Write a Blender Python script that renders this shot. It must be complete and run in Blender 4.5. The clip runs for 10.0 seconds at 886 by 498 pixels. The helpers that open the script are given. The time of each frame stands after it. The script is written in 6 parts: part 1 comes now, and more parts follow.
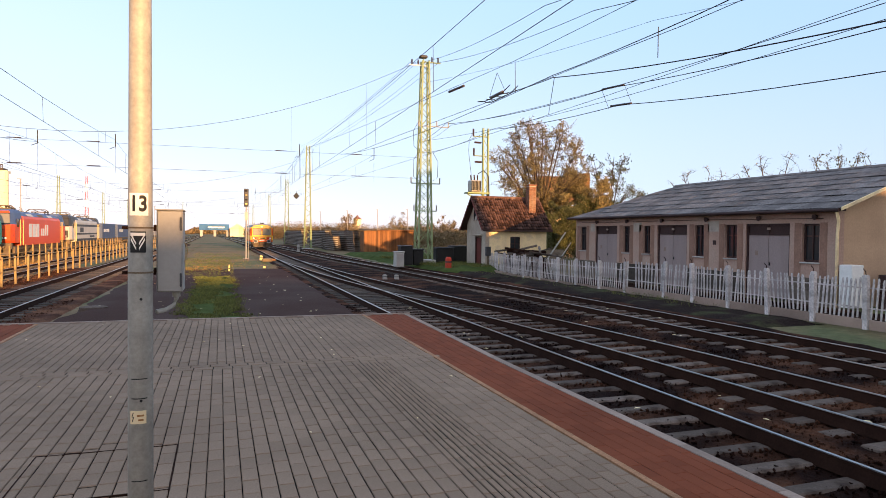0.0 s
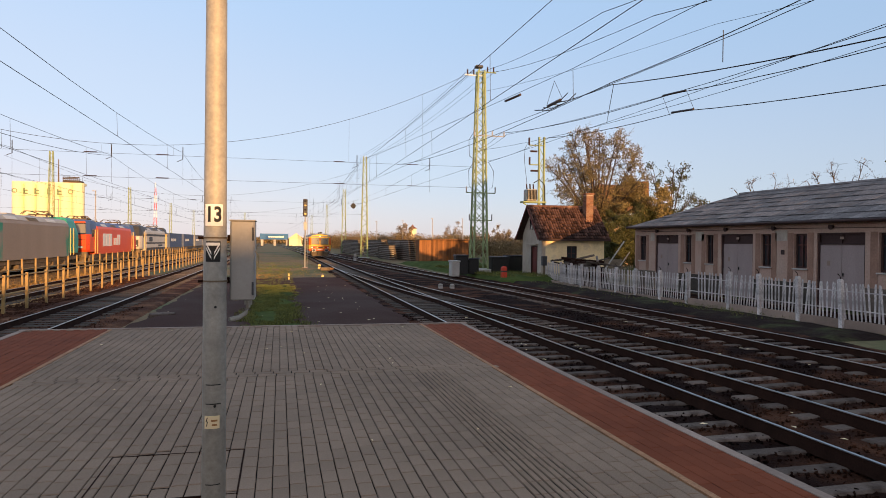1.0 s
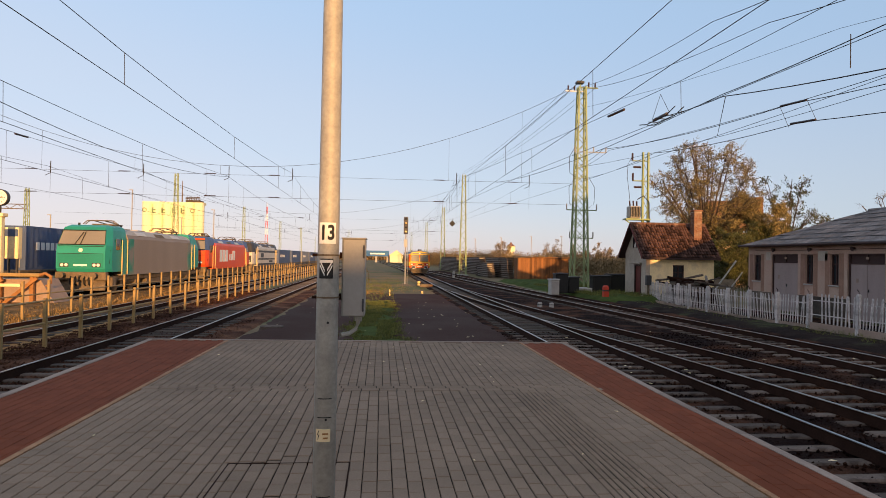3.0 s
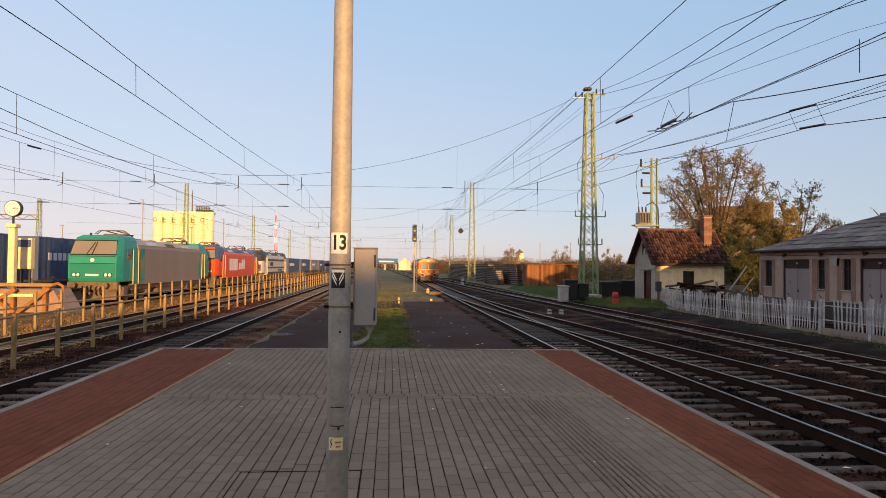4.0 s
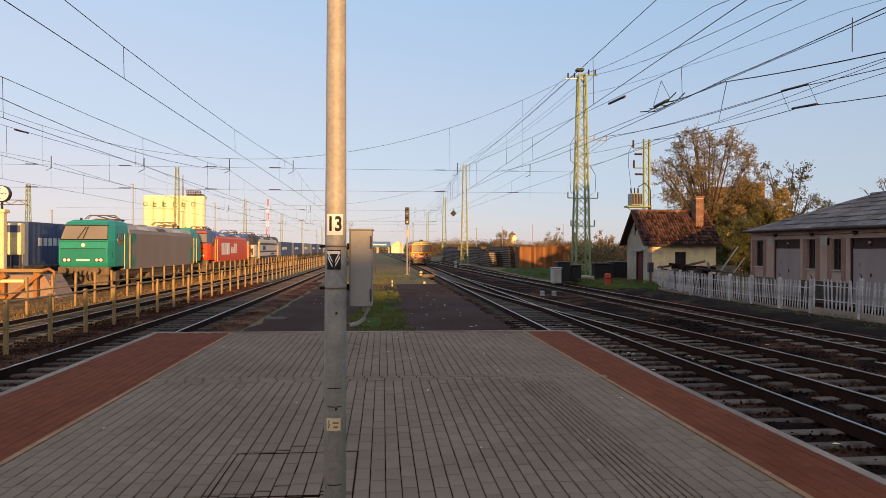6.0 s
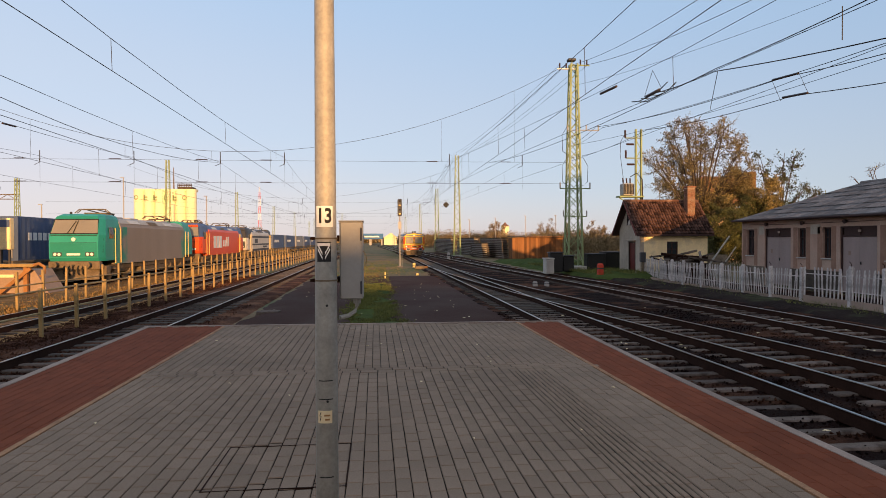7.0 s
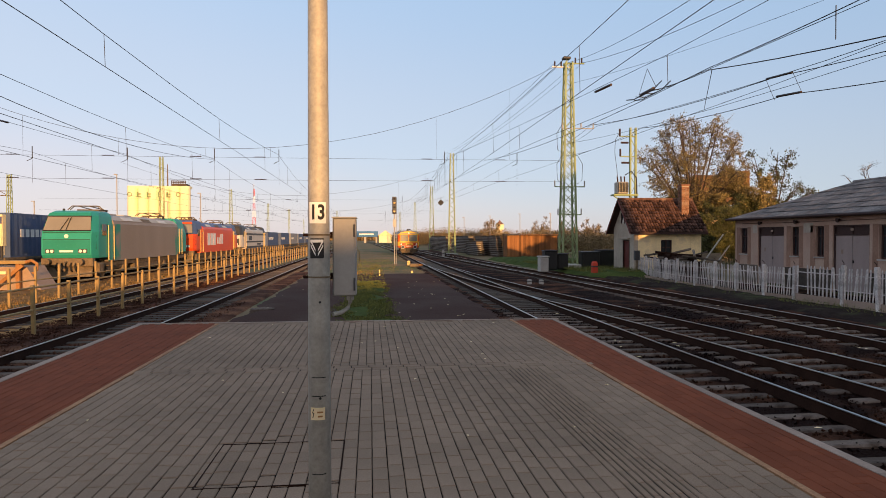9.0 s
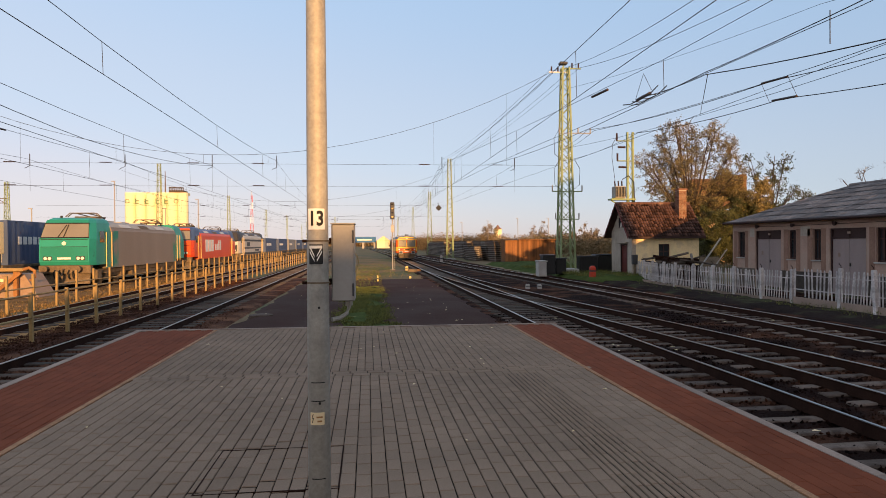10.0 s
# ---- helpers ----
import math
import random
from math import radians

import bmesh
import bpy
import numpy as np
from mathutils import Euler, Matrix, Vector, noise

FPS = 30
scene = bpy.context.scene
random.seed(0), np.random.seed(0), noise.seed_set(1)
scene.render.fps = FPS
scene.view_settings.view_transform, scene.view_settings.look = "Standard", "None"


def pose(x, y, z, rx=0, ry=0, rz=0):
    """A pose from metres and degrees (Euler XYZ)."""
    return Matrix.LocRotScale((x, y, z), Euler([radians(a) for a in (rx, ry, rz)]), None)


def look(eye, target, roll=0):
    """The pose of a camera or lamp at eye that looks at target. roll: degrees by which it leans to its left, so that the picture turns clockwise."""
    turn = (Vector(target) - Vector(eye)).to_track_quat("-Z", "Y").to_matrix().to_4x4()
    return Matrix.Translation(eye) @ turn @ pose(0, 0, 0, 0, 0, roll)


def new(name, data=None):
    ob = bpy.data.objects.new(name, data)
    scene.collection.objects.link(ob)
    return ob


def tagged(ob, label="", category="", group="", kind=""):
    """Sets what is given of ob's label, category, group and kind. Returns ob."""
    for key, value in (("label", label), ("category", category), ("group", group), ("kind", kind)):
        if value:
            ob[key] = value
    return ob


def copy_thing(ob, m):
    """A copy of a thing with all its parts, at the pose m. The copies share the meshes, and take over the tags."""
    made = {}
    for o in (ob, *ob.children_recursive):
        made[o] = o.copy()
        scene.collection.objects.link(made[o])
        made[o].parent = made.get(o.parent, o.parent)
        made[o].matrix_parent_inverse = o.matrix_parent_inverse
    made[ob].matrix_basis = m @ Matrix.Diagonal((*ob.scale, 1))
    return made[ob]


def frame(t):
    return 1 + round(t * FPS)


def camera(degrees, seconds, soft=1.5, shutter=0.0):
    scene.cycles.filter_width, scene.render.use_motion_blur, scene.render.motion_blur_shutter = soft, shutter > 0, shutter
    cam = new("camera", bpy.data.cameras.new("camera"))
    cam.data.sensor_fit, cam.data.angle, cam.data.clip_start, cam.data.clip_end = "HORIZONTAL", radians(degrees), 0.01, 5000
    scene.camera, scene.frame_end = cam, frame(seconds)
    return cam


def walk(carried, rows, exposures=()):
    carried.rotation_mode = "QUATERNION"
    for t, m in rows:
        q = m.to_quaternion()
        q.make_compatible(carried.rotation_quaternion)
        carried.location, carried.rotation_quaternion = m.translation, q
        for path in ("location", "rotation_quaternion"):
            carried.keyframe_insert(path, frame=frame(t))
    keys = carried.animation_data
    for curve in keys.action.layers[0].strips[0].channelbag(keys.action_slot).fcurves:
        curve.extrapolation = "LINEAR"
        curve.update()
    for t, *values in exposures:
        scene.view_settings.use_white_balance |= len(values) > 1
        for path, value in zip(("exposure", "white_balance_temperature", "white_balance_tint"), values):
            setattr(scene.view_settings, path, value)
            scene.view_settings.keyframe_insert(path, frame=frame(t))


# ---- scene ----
cam = camera(68.9, 10.0, soft=0.6)
PATH = [
    (0, (0.088, -0.365, 1.733), (0.74, 1.525, 1.685), 0.6),
    (0.5, (0.042, -0.335, 1.735), (0.597, 1.587, 1.71), 0.5),
    (1, (0.038, -0.337, 1.735), (0.528, 1.602, 1.714), 0.6),
    (1.5, (0.035, -0.337, 1.735), (0.47, 1.615, 1.721), 0.7),
    (2, (0.031, -0.344, 1.736), (0.419, 1.618, 1.743), 0.9),
    (2.5, (0.02, -0.327, 1.736), (0.318, 1.65, 1.745), 0.5),
    (3, (-0.004, -0.296, 1.739), (0.187, 1.694, 1.768), 1.0),
    (4.5, (-0.016, -0.333, 1.748), (0.147, 1.66, 1.801), 0.6),
    (5, (-0.016, -0.328, 1.744), (0.169, 1.663, 1.778), 0.4),
    (5.5, (-0.033, -0.308, 1.739), (0.148, 1.684, 1.752), 0.5),
    (6, (-0.031, -0.318, 1.737), (0.156, 1.673, 1.735), 0.2),
    (7.5, (-0.014, -0.303, 1.734), (0.202, 1.685, 1.701), -0.2),
    (8, (-0.013, -0.305, 1.732), (0.21, 1.682, 1.704), -0.0),
    (8.5, (-0.014, -0.294, 1.731), (0.218, 1.692, 1.697), 0.1),
    (9, (-0.012, -0.303, 1.73), (0.213, 1.684, 1.695), -0.1),
    (9.5, (-0.013, -0.31, 1.732), (0.226, 1.676, 1.7), -0.2),
    (10, (-0.014, -0.331, 1.731), (0.217, 1.656, 1.712), -0.4),
]
EXPOSURES = [(0.0, 0.90, 6350, 20.5), (0.5, 0.61, 6400, 20.5), (1.0, 0.45, 6550, 20.5), (2.5, 0.37, 6700, 20.5), (4.5, 0.33, 6700, 20.5), (7.5, 0.31, 6700, 20.5), (10.0, 0.35, 6700, 20.5)]
walk(cam, [(t, look(eye, target, roll)) for t, eye, target, roll in PATH], EXPOSURES)

# ---------- light ----------
SUN_AZ = (0.18, -0.984)          # horizontal way towards the sun
SUN_EL = 4.8
world = bpy.data.worlds.new("world")
scene.world = world
world.use_nodes = True
wt = world.node_tree
sky = wt.nodes.new("ShaderNodeTexSky")
sky.sky_type = "NISHITA"
sky.sun_disc = False
sky.sun_elevation = radians(9.5)
sky.sun_rotation = math.atan2(SUN_AZ[0], SUN_AZ[1])
sky.air_density, sky.dust_density, sky.ozone_density = 0.95, 0.5, 2.2
haze = wt.nodes.new("ShaderNodeHueSaturation")       # evening haze greys the sky
haze.inputs["Saturation"].default_value = 0.8
wt.links.new(sky.outputs[0], haze.inputs["Color"])
way = wt.nodes.new("ShaderNodeTexCoord")
split = wt.nodes.new("ShaderNodeSeparateXYZ")
wt.links.new(way.outputs["Generated"], split.inputs[0])
ramp = wt.nodes.new("ShaderNodeValToRGB")              # veil of thin haze, rosy towards the horizon
ramp.color_ramp.interpolation = "EASE"
ramp.color_ramp.elements[0].position, ramp.color_ramp.elements[0].color = 0.0, (0.68, 0.67, 0.71, 1)
ramp.color_ramp.elements[1].position, ramp.color_ramp.elements[1].color = 0.42, (0.43, 0.68, 0.92, 1)
middle = ramp.color_ramp.elements.new(0.15)
middle.color = (0.545, 0.695, 0.82, 1)
lean = wt.nodes.new("ShaderNodeMath")                  # the haze lies thicker to the west
lean.operation = "MULTIPLY_ADD"
lean.inputs[1].default_value = 0.13
wt.links.new(split.outputs["X"], lean.inputs[0])
wt.links.new(split.outputs["Z"], lean.inputs[2])
wt.links.new(lean.outputs[0], ramp.inputs[0])
glowing = wt.nodes.new("ShaderNodeMapRange")            # the sunset half of the sky is warmer
glowing.inputs[1].default_value, glowing.inputs[2].default_value = 0.15, -0.6
wt.links.new(split.outputs["Y"], glowing.inputs[0])
dusk = wt.nodes.new("ShaderNodeMix")
dusk.data_type = "RGBA"
dusk.inputs[7].default_value = (0.62, 0.62, 0.615, 1)
wt.links.new(glowing.outputs[0], dusk.inputs[0])
wt.links.new(ramp.outputs[0], dusk.inputs[6])
lift = wt.nodes.new("ShaderNodeVectorMath")
lift.operation = "SCALE"
west = wt.nodes.new("ShaderNodeMath")                  # and brighter there
west.operation = "MULTIPLY_ADD"
west.inputs[1].default_value, west.inputs[2].default_value = -0.9, 5.1
wt.links.new(split.outputs["X"], west.inputs[0])
wt.links.new(west.outputs[0], lift.inputs["Scale"])
wt.links.new(dusk.outputs[2], lift.inputs[0])
veil = wt.nodes.new("ShaderNodeMix")
veil.data_type = "RGBA"
veil.inputs[0].default_value = 0.80
wt.links.new(haze.outputs[0], veil.inputs[6])
wt.links.new(lift.outputs[0], veil.inputs[7])
wt.links.new(veil.outputs[2], wt.nodes["Background"].inputs[0])
wt.nodes["Background"].inputs[1].default_value = 0.15
sun = new("sun", bpy.data.lights.new("sun", "SUN"))
sun.data.energy, sun.data.angle, sun.data.color = 5.3, radians(0.6), (1.0, 0.57, 0.21)
sd = Vector((SUN_AZ[0], SUN_AZ[1], math.tan(radians(SUN_EL))))
sun.matrix_world = look(sd * 60, (0, 0, 0))


# ---------- materials ----------
def mat(name, col, rough=0.7, metal=0.0, var=0.2, big=0.6, fine=18.0, bump=0.15, rnd=0.0, island=0.0, col2=None, mix=0.5,
        spec=0.25, streak=0.0, dist=0.01):
    m = bpy.data.materials.new(name)
    m.use_nodes = True
    nt = m.node_tree
    b = nt.nodes["Principled BSDF"]
    b.inputs["Roughness"].default_value = rough
    b.inputs["Metallic"].default_value = metal
    b.inputs["Specular IOR Level"].default_value = spec
    tc = nt.nodes.new("ShaderNodeTexCoord")
    mp = nt.nodes.new("ShaderNodeMapping")
    mp.inputs["Scale"].default_value = (1, 1, 0.15) if streak else (1, 1, 1)
    nt.links.new(tc.outputs["Object"], mp.inputs[0])
    n1, n2 = nt.nodes.new("ShaderNodeTexNoise"), nt.nodes.new("ShaderNodeTexNoise")
    n1.inputs["Scale"].default_value, n1.inputs["Detail"].default_value = big, 5
    n2.inputs["Scale"].default_value, n2.inputs["Detail"].default_value = fine, 6
    n2.inputs["Roughness"].default_value = 0.65
    nt.links.new(mp.outputs[0], n1.inputs[0])
    nt.links.new(tc.outputs["Object"], n2.inputs[0])
    base = nt.nodes.new("ShaderNodeRGB")
    base.outputs[0].default_value = (*col, 1)
    cur = base.outputs[0]
    if col2:
        rp = nt.nodes.new("ShaderNodeValToRGB")
        rp.color_ramp.elements[0].position, rp.color_ramp.elements[1].position = mix - 0.08, mix + 0.08
        nt.links.new(n1.outputs[0], rp.inputs[0])
        mx = nt.nodes.new("ShaderNodeMix")
        mx.data_type = "RGBA"
        mx.inputs[7].default_value = (*col2, 1)
        nt.links.new(rp.outputs[0], mx.inputs[0])
        nt.links.new(cur, mx.inputs[6])
        cur = mx.outputs[2]

    def shade(src, amount, cur):
        r = nt.nodes.new("ShaderNodeMapRange")
        r.inputs[1].default_value, r.inputs[2].default_value = 0.25, 0.75
        r.inputs[3].default_value, r.inputs[4].default_value = 1 - amount, 1 + amount
        nt.links.new(src, r.inputs[0])
        h = nt.nodes.new("ShaderNodeHueSaturation")
        nt.links.new(r.outputs[0], h.inputs["Value"])
        nt.links.new(cur, h.inputs["Color"])
        return h.outputs[0]
    cur = shade(n1.outputs[0], var, cur)
    cur = shade(n2.outputs[0], var, cur)
    if rnd:
        oi = nt.nodes.new("ShaderNodeObjectInfo")
        cur = shade(oi.outputs["Random"], rnd, cur)
    if island:
        ge = nt.nodes.new("ShaderNodeNewGeometry")
        cur = shade(ge.outputs["Random Per Island"], island, cur)
    nt.links.new(cur, b.inputs["Base Color"])
    if bump:
        bp = nt.nodes.new("ShaderNodeBump")
        bp.inputs["Strength"].default_value, bp.inputs["Distance"].default_value = bump, dist
        nt.links.new(n2.outputs[0], bp.inputs["Height"])
        nt.links.new(bp.outputs[0], b.inputs["Normal"])
    return m


def glow(name, col, power):
    m = mat(name, col, 0.3, var=0.0, bump=0)
    b = m.node_tree.nodes["Principled BSDF"]
    b.inputs["Emission Color"].default_value, b.inputs["Emission Strength"].default_value = (*col, 1), power
    return m


M_PAVE = mat("grey_paver", (0.247, 0.167, 0.115), 0.85, spec=0.10, var=0.2, big=0.5, fine=70, bump=0.5, rnd=0.06, island=0.06, dist=0.004)
M_RED = mat("red_paver", (0.206, 0.057, 0.027), 0.85, spec=0.06, var=0.13, big=0.7, fine=60, bump=0.25, rnd=0.08, island=0.07, dist=0.004)
M_YEL = mat("worn_yellow_paint", (0.34, 0.17, 0.085), 0.85, var=0.32, big=4, fine=40)
M_JOINT = mat("joint_sand", (0.014, 0.012, 0.010), 0.95, var=0.3)
M_CONC = mat("concrete", (0.42, 0.40, 0.37), 0.85, var=0.18, big=1.2, fine=30, bump=0.3, rnd=0.1)
M_SLEEP = mat("sleeper_concrete", (0.158, 0.117, 0.094), 0.9, spec=0.08, col2=(0.06, 0.04, 0.03), mix=0.60, var=0.3, big=3.2, fine=25, bump=0.4, rnd=0.25, island=0.25)
# one ballast in three tones: near-black for shade, warmer nearer the sun, golden sunlit
M_BALL = mat("shade_toned_ballast", (0.014, 0.0058, 0.004), 0.95, var=0.45, big=0.8, fine=22, bump=1.0, island=0.4, dist=0.05, spec=0.05, col2=(0.055, 0.023, 0.0125), mix=0.545)
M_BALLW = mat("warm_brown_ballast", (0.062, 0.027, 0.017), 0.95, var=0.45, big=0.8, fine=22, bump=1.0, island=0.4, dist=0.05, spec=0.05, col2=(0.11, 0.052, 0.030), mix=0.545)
M_BALLD = mat("sun_toned_ballast", (0.25, 0.14, 0.06), 0.95, var=0.4, big=1.0, fine=20, bump=1.0, island=0.4, dist=0.05, spec=0.05)
M_VERGE = mat("dark_verge_soil", (0.026, 0.016, 0.013), 0.95, var=0.4, big=0.8, fine=9, bump=0.8, dist=0.04, spec=0.05, col2=(0.04, 0.042, 0.018), mix=0.60)
M_BAY = mat("faded_brown_red_render", (0.27, 0.155, 0.11), 0.9, var=0.22, big=1.5, fine=14, bump=0.3)
M_KERB = mat("worn_kerb_concrete", (0.30, 0.218, 0.172), 0.9, var=0.2, big=1.2, fine=30, bump=0.3, rnd=0.12, spec=0.15)
M_ASPH = mat("old_asphalt", (0.062, 0.031, 0.024), 0.9, var=0.2, big=0.35, fine=55, bump=0.5, col2=(0.064, 0.038, 0.031), dist=0.01, spec=0.05)
M_EARTH = mat("dry_earth", (0.21, 0.14, 0.07), 0.95, var=0.35, big=0.15, fine=4, bump=0.7, col2=(0.085, 0.09, 0.035), mix=0.52, dist=0.05)
M_GRASSG = mat("grass_soil", (0.058, 0.078, 0.022), 0.95, var=0.35, big=0.8, fine=14, bump=0.9, dist=0.04, spec=0.03)
M_GRASS = mat("grass_blade", (0.12, 0.13, 0.032), 0.7, var=0.3, bump=0, island=0.4)
M_RAILTOP = mat("polished_rail", (0.30, 0.28, 0.265), 0.28, 1.0, var=0.1, bump=0)
M_RUST = mat("rail_rust", (0.026, 0.012, 0.008), 0.9, var=0.3, big=3, fine=40, bump=0.3, spec=0.05)
M_GALV = mat("galvanised_steel", (0.35, 0.335, 0.295), 0.55, 0.12, var=0.2, big=9, fine=45, bump=0.12)
M_BOX = mat("grey_cabinet_paint", (0.33, 0.318, 0.295), 0.5, var=0.07, big=2, fine=50, bump=0.04)
M_BLACK = mat("black_rubber", (0.02, 0.02, 0.02), 0.6, var=0.2)
M_WHITE = mat("white_paint", (0.78, 0.77, 0.73), 0.6, var=0.08, big=3, fine=20, bump=0.05)
M_MASTG = mat("pale_green_mast_paint", (0.25, 0.31, 0.15), 0.6, var=0.22, big=1.2, fine=12, bump=0.1)
M_WIRE = mat("dark_wire", (0.035, 0.033, 0.034), 0.7, 0.1, var=0.1, bump=0)
M_INSUL = mat("brown_insulator", (0.04, 0.022, 0.018), 0.3, var=0.2, bump=0)
M_PLAST = mat("grey_brown_plaster", (0.45, 0.295, 0.228), 0.9, var=0.22, big=0.9, fine=14, bump=0.35, col2=(0.38, 0.27, 0.21), mix=0.52)
M_PINK = mat("ochre_plaster", (0.50, 0.34, 0.22), 0.9, var=0.12, big=0.9, fine=14, bump=0.3)
M_CREAM = mat("stained_cream_plaster", (0.90, 0.71, 0.41), 0.9, var=0.16, big=1.1, fine=16, bump=0.3, col2=(0.56, 0.44, 0.29), mix=0.63)
M_GABLE = mat("grey_plaster", (0.42, 0.36, 0.295), 0.9, var=0.2, big=1.3, fine=14, bump=0.3)
M_ROOFO = mat("orange_clay_roof", (0.17, 0.085, 0.035), 0.9, var=0.3, big=1.5, fine=9, bump=0.3)
M_TILE = mat("red_clay_tile", (0.175, 0.09, 0.067), 0.9, var=0.35, big=2.6, fine=14, bump=0.4, rnd=0.6, island=0.65, col2=(0.30, 0.19, 0.145), mix=0.58, spec=0.1)
M_SLATE = mat("grey_corrugated_sheet", (0.172, 0.155, 0.150), 0.95, var=0.34, big=2.6, fine=9, bump=0.5, rnd=0.16, spec=0.08)
M_BRICK = mat("chimney_brick", (0.23, 0.11, 0.068), 0.9, var=0.2, big=3, fine=25, bump=0.3, rnd=0.2, island=0.25)
M_MORTAR = mat("mortar", (0.40, 0.36, 0.31), 0.9, var=0.2)
M_DOORRED = mat("dark_red_door_paint", (0.12, 0.025, 0.02), 0.6, var=0.2, big=2)
M_DOORGREY = mat("grey_door_sheet", (0.29, 0.225, 0.21), 0.65, var=0.12, big=1.5, streak=1)
M_FRAME = mat("dark_brown_frame", (0.045, 0.023, 0.02), 0.7, var=0.2)
M_GLASS = mat("dark_window_glass", (0.025, 0.03, 0.035), 0.06, var=0.1, bump=0, spec=0.6)
M_PICKET = mat("weathered_white_concrete", (0.50, 0.455, 0.43), 0.9, var=0.42, big=2.5, fine=16, bump=0.35, rnd=0.12)
M_TEAL = mat("teal_loco_paint", (0.02, 0.28, 0.225), 0.4, var=0.08, big=0.8, fine=12, bump=0.02)
M_TEALD = mat("deep_teal_paint", (0.014, 0.22, 0.175), 0.4, var=0.08, bump=0.02)
M_LGREY = mat("dusty_grey_loco_paint", (0.275, 0.225, 0.185), 0.6, var=0.12, big=0.5, fine=10, bump=0.03, streak=1)
M_LROOF = mat("loco_roof_grey", (0.42, 0.38, 0.33), 0.6, var=0.15)
M_UNDER = mat("dirty_underframe", (0.155, 0.115, 0.075), 0.85, var=0.35, big=3, fine=15, bump=0.3)
M_LRED = mat("bright_red_loco_paint", (0.76, 0.085, 0.02), 0.4, var=0.06, bump=0.02)
M_LBLUE = mat("slate_blue_paint", (0.075, 0.12, 0.24), 0.5, var=0.12, bump=0.02)
M_LWHITE = mat("off_white_loco_paint", (0.60, 0.56, 0.50), 0.5, var=0.08, bump=0.02)
M_LDARK = mat("charcoal_loco_paint", (0.05, 0.05, 0.055), 0.5, var=0.15, bump=0.02)
M_RCYEL = mat("railcar_yellow_paint", (0.80, 0.46, 0.05), 0.42, var=0.08, big=1.2, bump=0.02)
M_RCRED = mat("railcar_red_paint", (0.62, 0.10, 0.015), 0.42, var=0.08, big=1.2, bump=0.02)
M_RCROOF = mat("railcar_roof_blue_grey", (0.13, 0.17, 0.22), 0.6, var=0.15)
M_RCSKIRT = mat("railcar_skirt_grey", (0.20, 0.23, 0.25), 0.6, var=0.2)
M_LAMP = mat("lamp_lens", (0.75, 0.74, 0.68), 0.12, var=0.02, bump=0)
M_REDLAMP = mat("red_lamp_lens", (0.40, 0.02, 0.015), 0.15, var=0.02, bump=0)
M_CONTB = mat("blue_container_steel", (0.068, 0.10, 0.19), 0.55, var=0.12, big=1, bump=0.05)
M_CONTG = mat("grey_container_steel", (0.22, 0.23, 0.25), 0.55, var=0.12, big=1, bump=0.05)
M_SILO = mat("pale_silo_render", (0.80, 0.74, 0.50), 0.9, var=0.05, big=0.15, fine=2, bump=0.05)
M_SILOG = mat("silo_letter_green", (0.20, 0.27, 0.14), 0.8, var=0.1)
M_TIMBER = mat("rusty_brown_boards", (0.20, 0.09, 0.036), 0.85, var=0.35, big=1.2, fine=10, bump=0.2, rnd=0.3, streak=1)
M_STACK = mat("dark_stacked_timber", (0.14, 0.108, 0.085), 0.9, var=0.35, big=1.5, fine=8, bump=0.3, rnd=0.4, island=0.5)
M_BARK = mat("bark", (0.085, 0.065, 0.05), 0.95, var=0.3, big=3, fine=25, bump=0.6)
M_LEAF = mat("autumn_leaf", (0.20, 0.155, 0.06), 0.7, var=0.2, bump=0, island=0.5)
M_LEAFG = mat("dull_green_leaf", (0.066, 0.070, 0.022), 0.7, var=0.2, bump=0, island=0.5)
M_FAR = mat("far_wood_foliage", (0.20, 0.145, 0.075), 0.8, var=0.3, bump=0, island=0.5)
M_FENCEG = mat("old_steel_railing", (0.33, 0.225, 0.095), 0.65, 0.15, var=0.2, big=2, fine=14)
M_ORANGE = mat("rusty_orange_steel", (0.30, 0.14, 0.05), 0.75, var=0.25, big=2, fine=14)
M_TAG = mat("pale_yellow_tag", (0.75, 0.60, 0.36), 0.6, var=0.06, bump=0)
M_SIGNY = mat("yellow_tag", (0.72, 0.53, 0.20), 0.6, var=0.06, bump=0)
M_BLUEBR = mat("blue_bridge_paint", (0.04, 0.15, 0.36), 0.6, var=0.1)
M_REDP = mat("red_marker_paint", (0.55, 0.06, 0.03), 0.6, var=0.1)


# ---------- helpers of the scene ----------
def thing(name, loc=(0, 0, 0), rz=0.0, label="", category="", group="", kind=""):
    ob = new(name)
    ob.matrix_world = pose(*loc, 0, 0, rz)
    ob.empty_display_size = 0.2
    return tagged(ob, label, category, group, kind)


def mesh_of(name, bm, material, smooth=False):
    me = bpy.data.meshes.new(name)
    bm.to_mesh(me)
    bm.free()
    me.materials.append(material)
    if smooth:
        me.shade_smooth()
    return me


def part(name, bm, material, parent, label="", smooth=False):
    ob = new(name, mesh_of(name, bm, material, smooth))
    ob.parent = parent
    return tagged(ob, label)


def single(name, bm, material, label, category, group="", kind="", smooth=False):
    return tagged(new(name, mesh_of(name, bm, material, smooth)), label, category, group, kind)


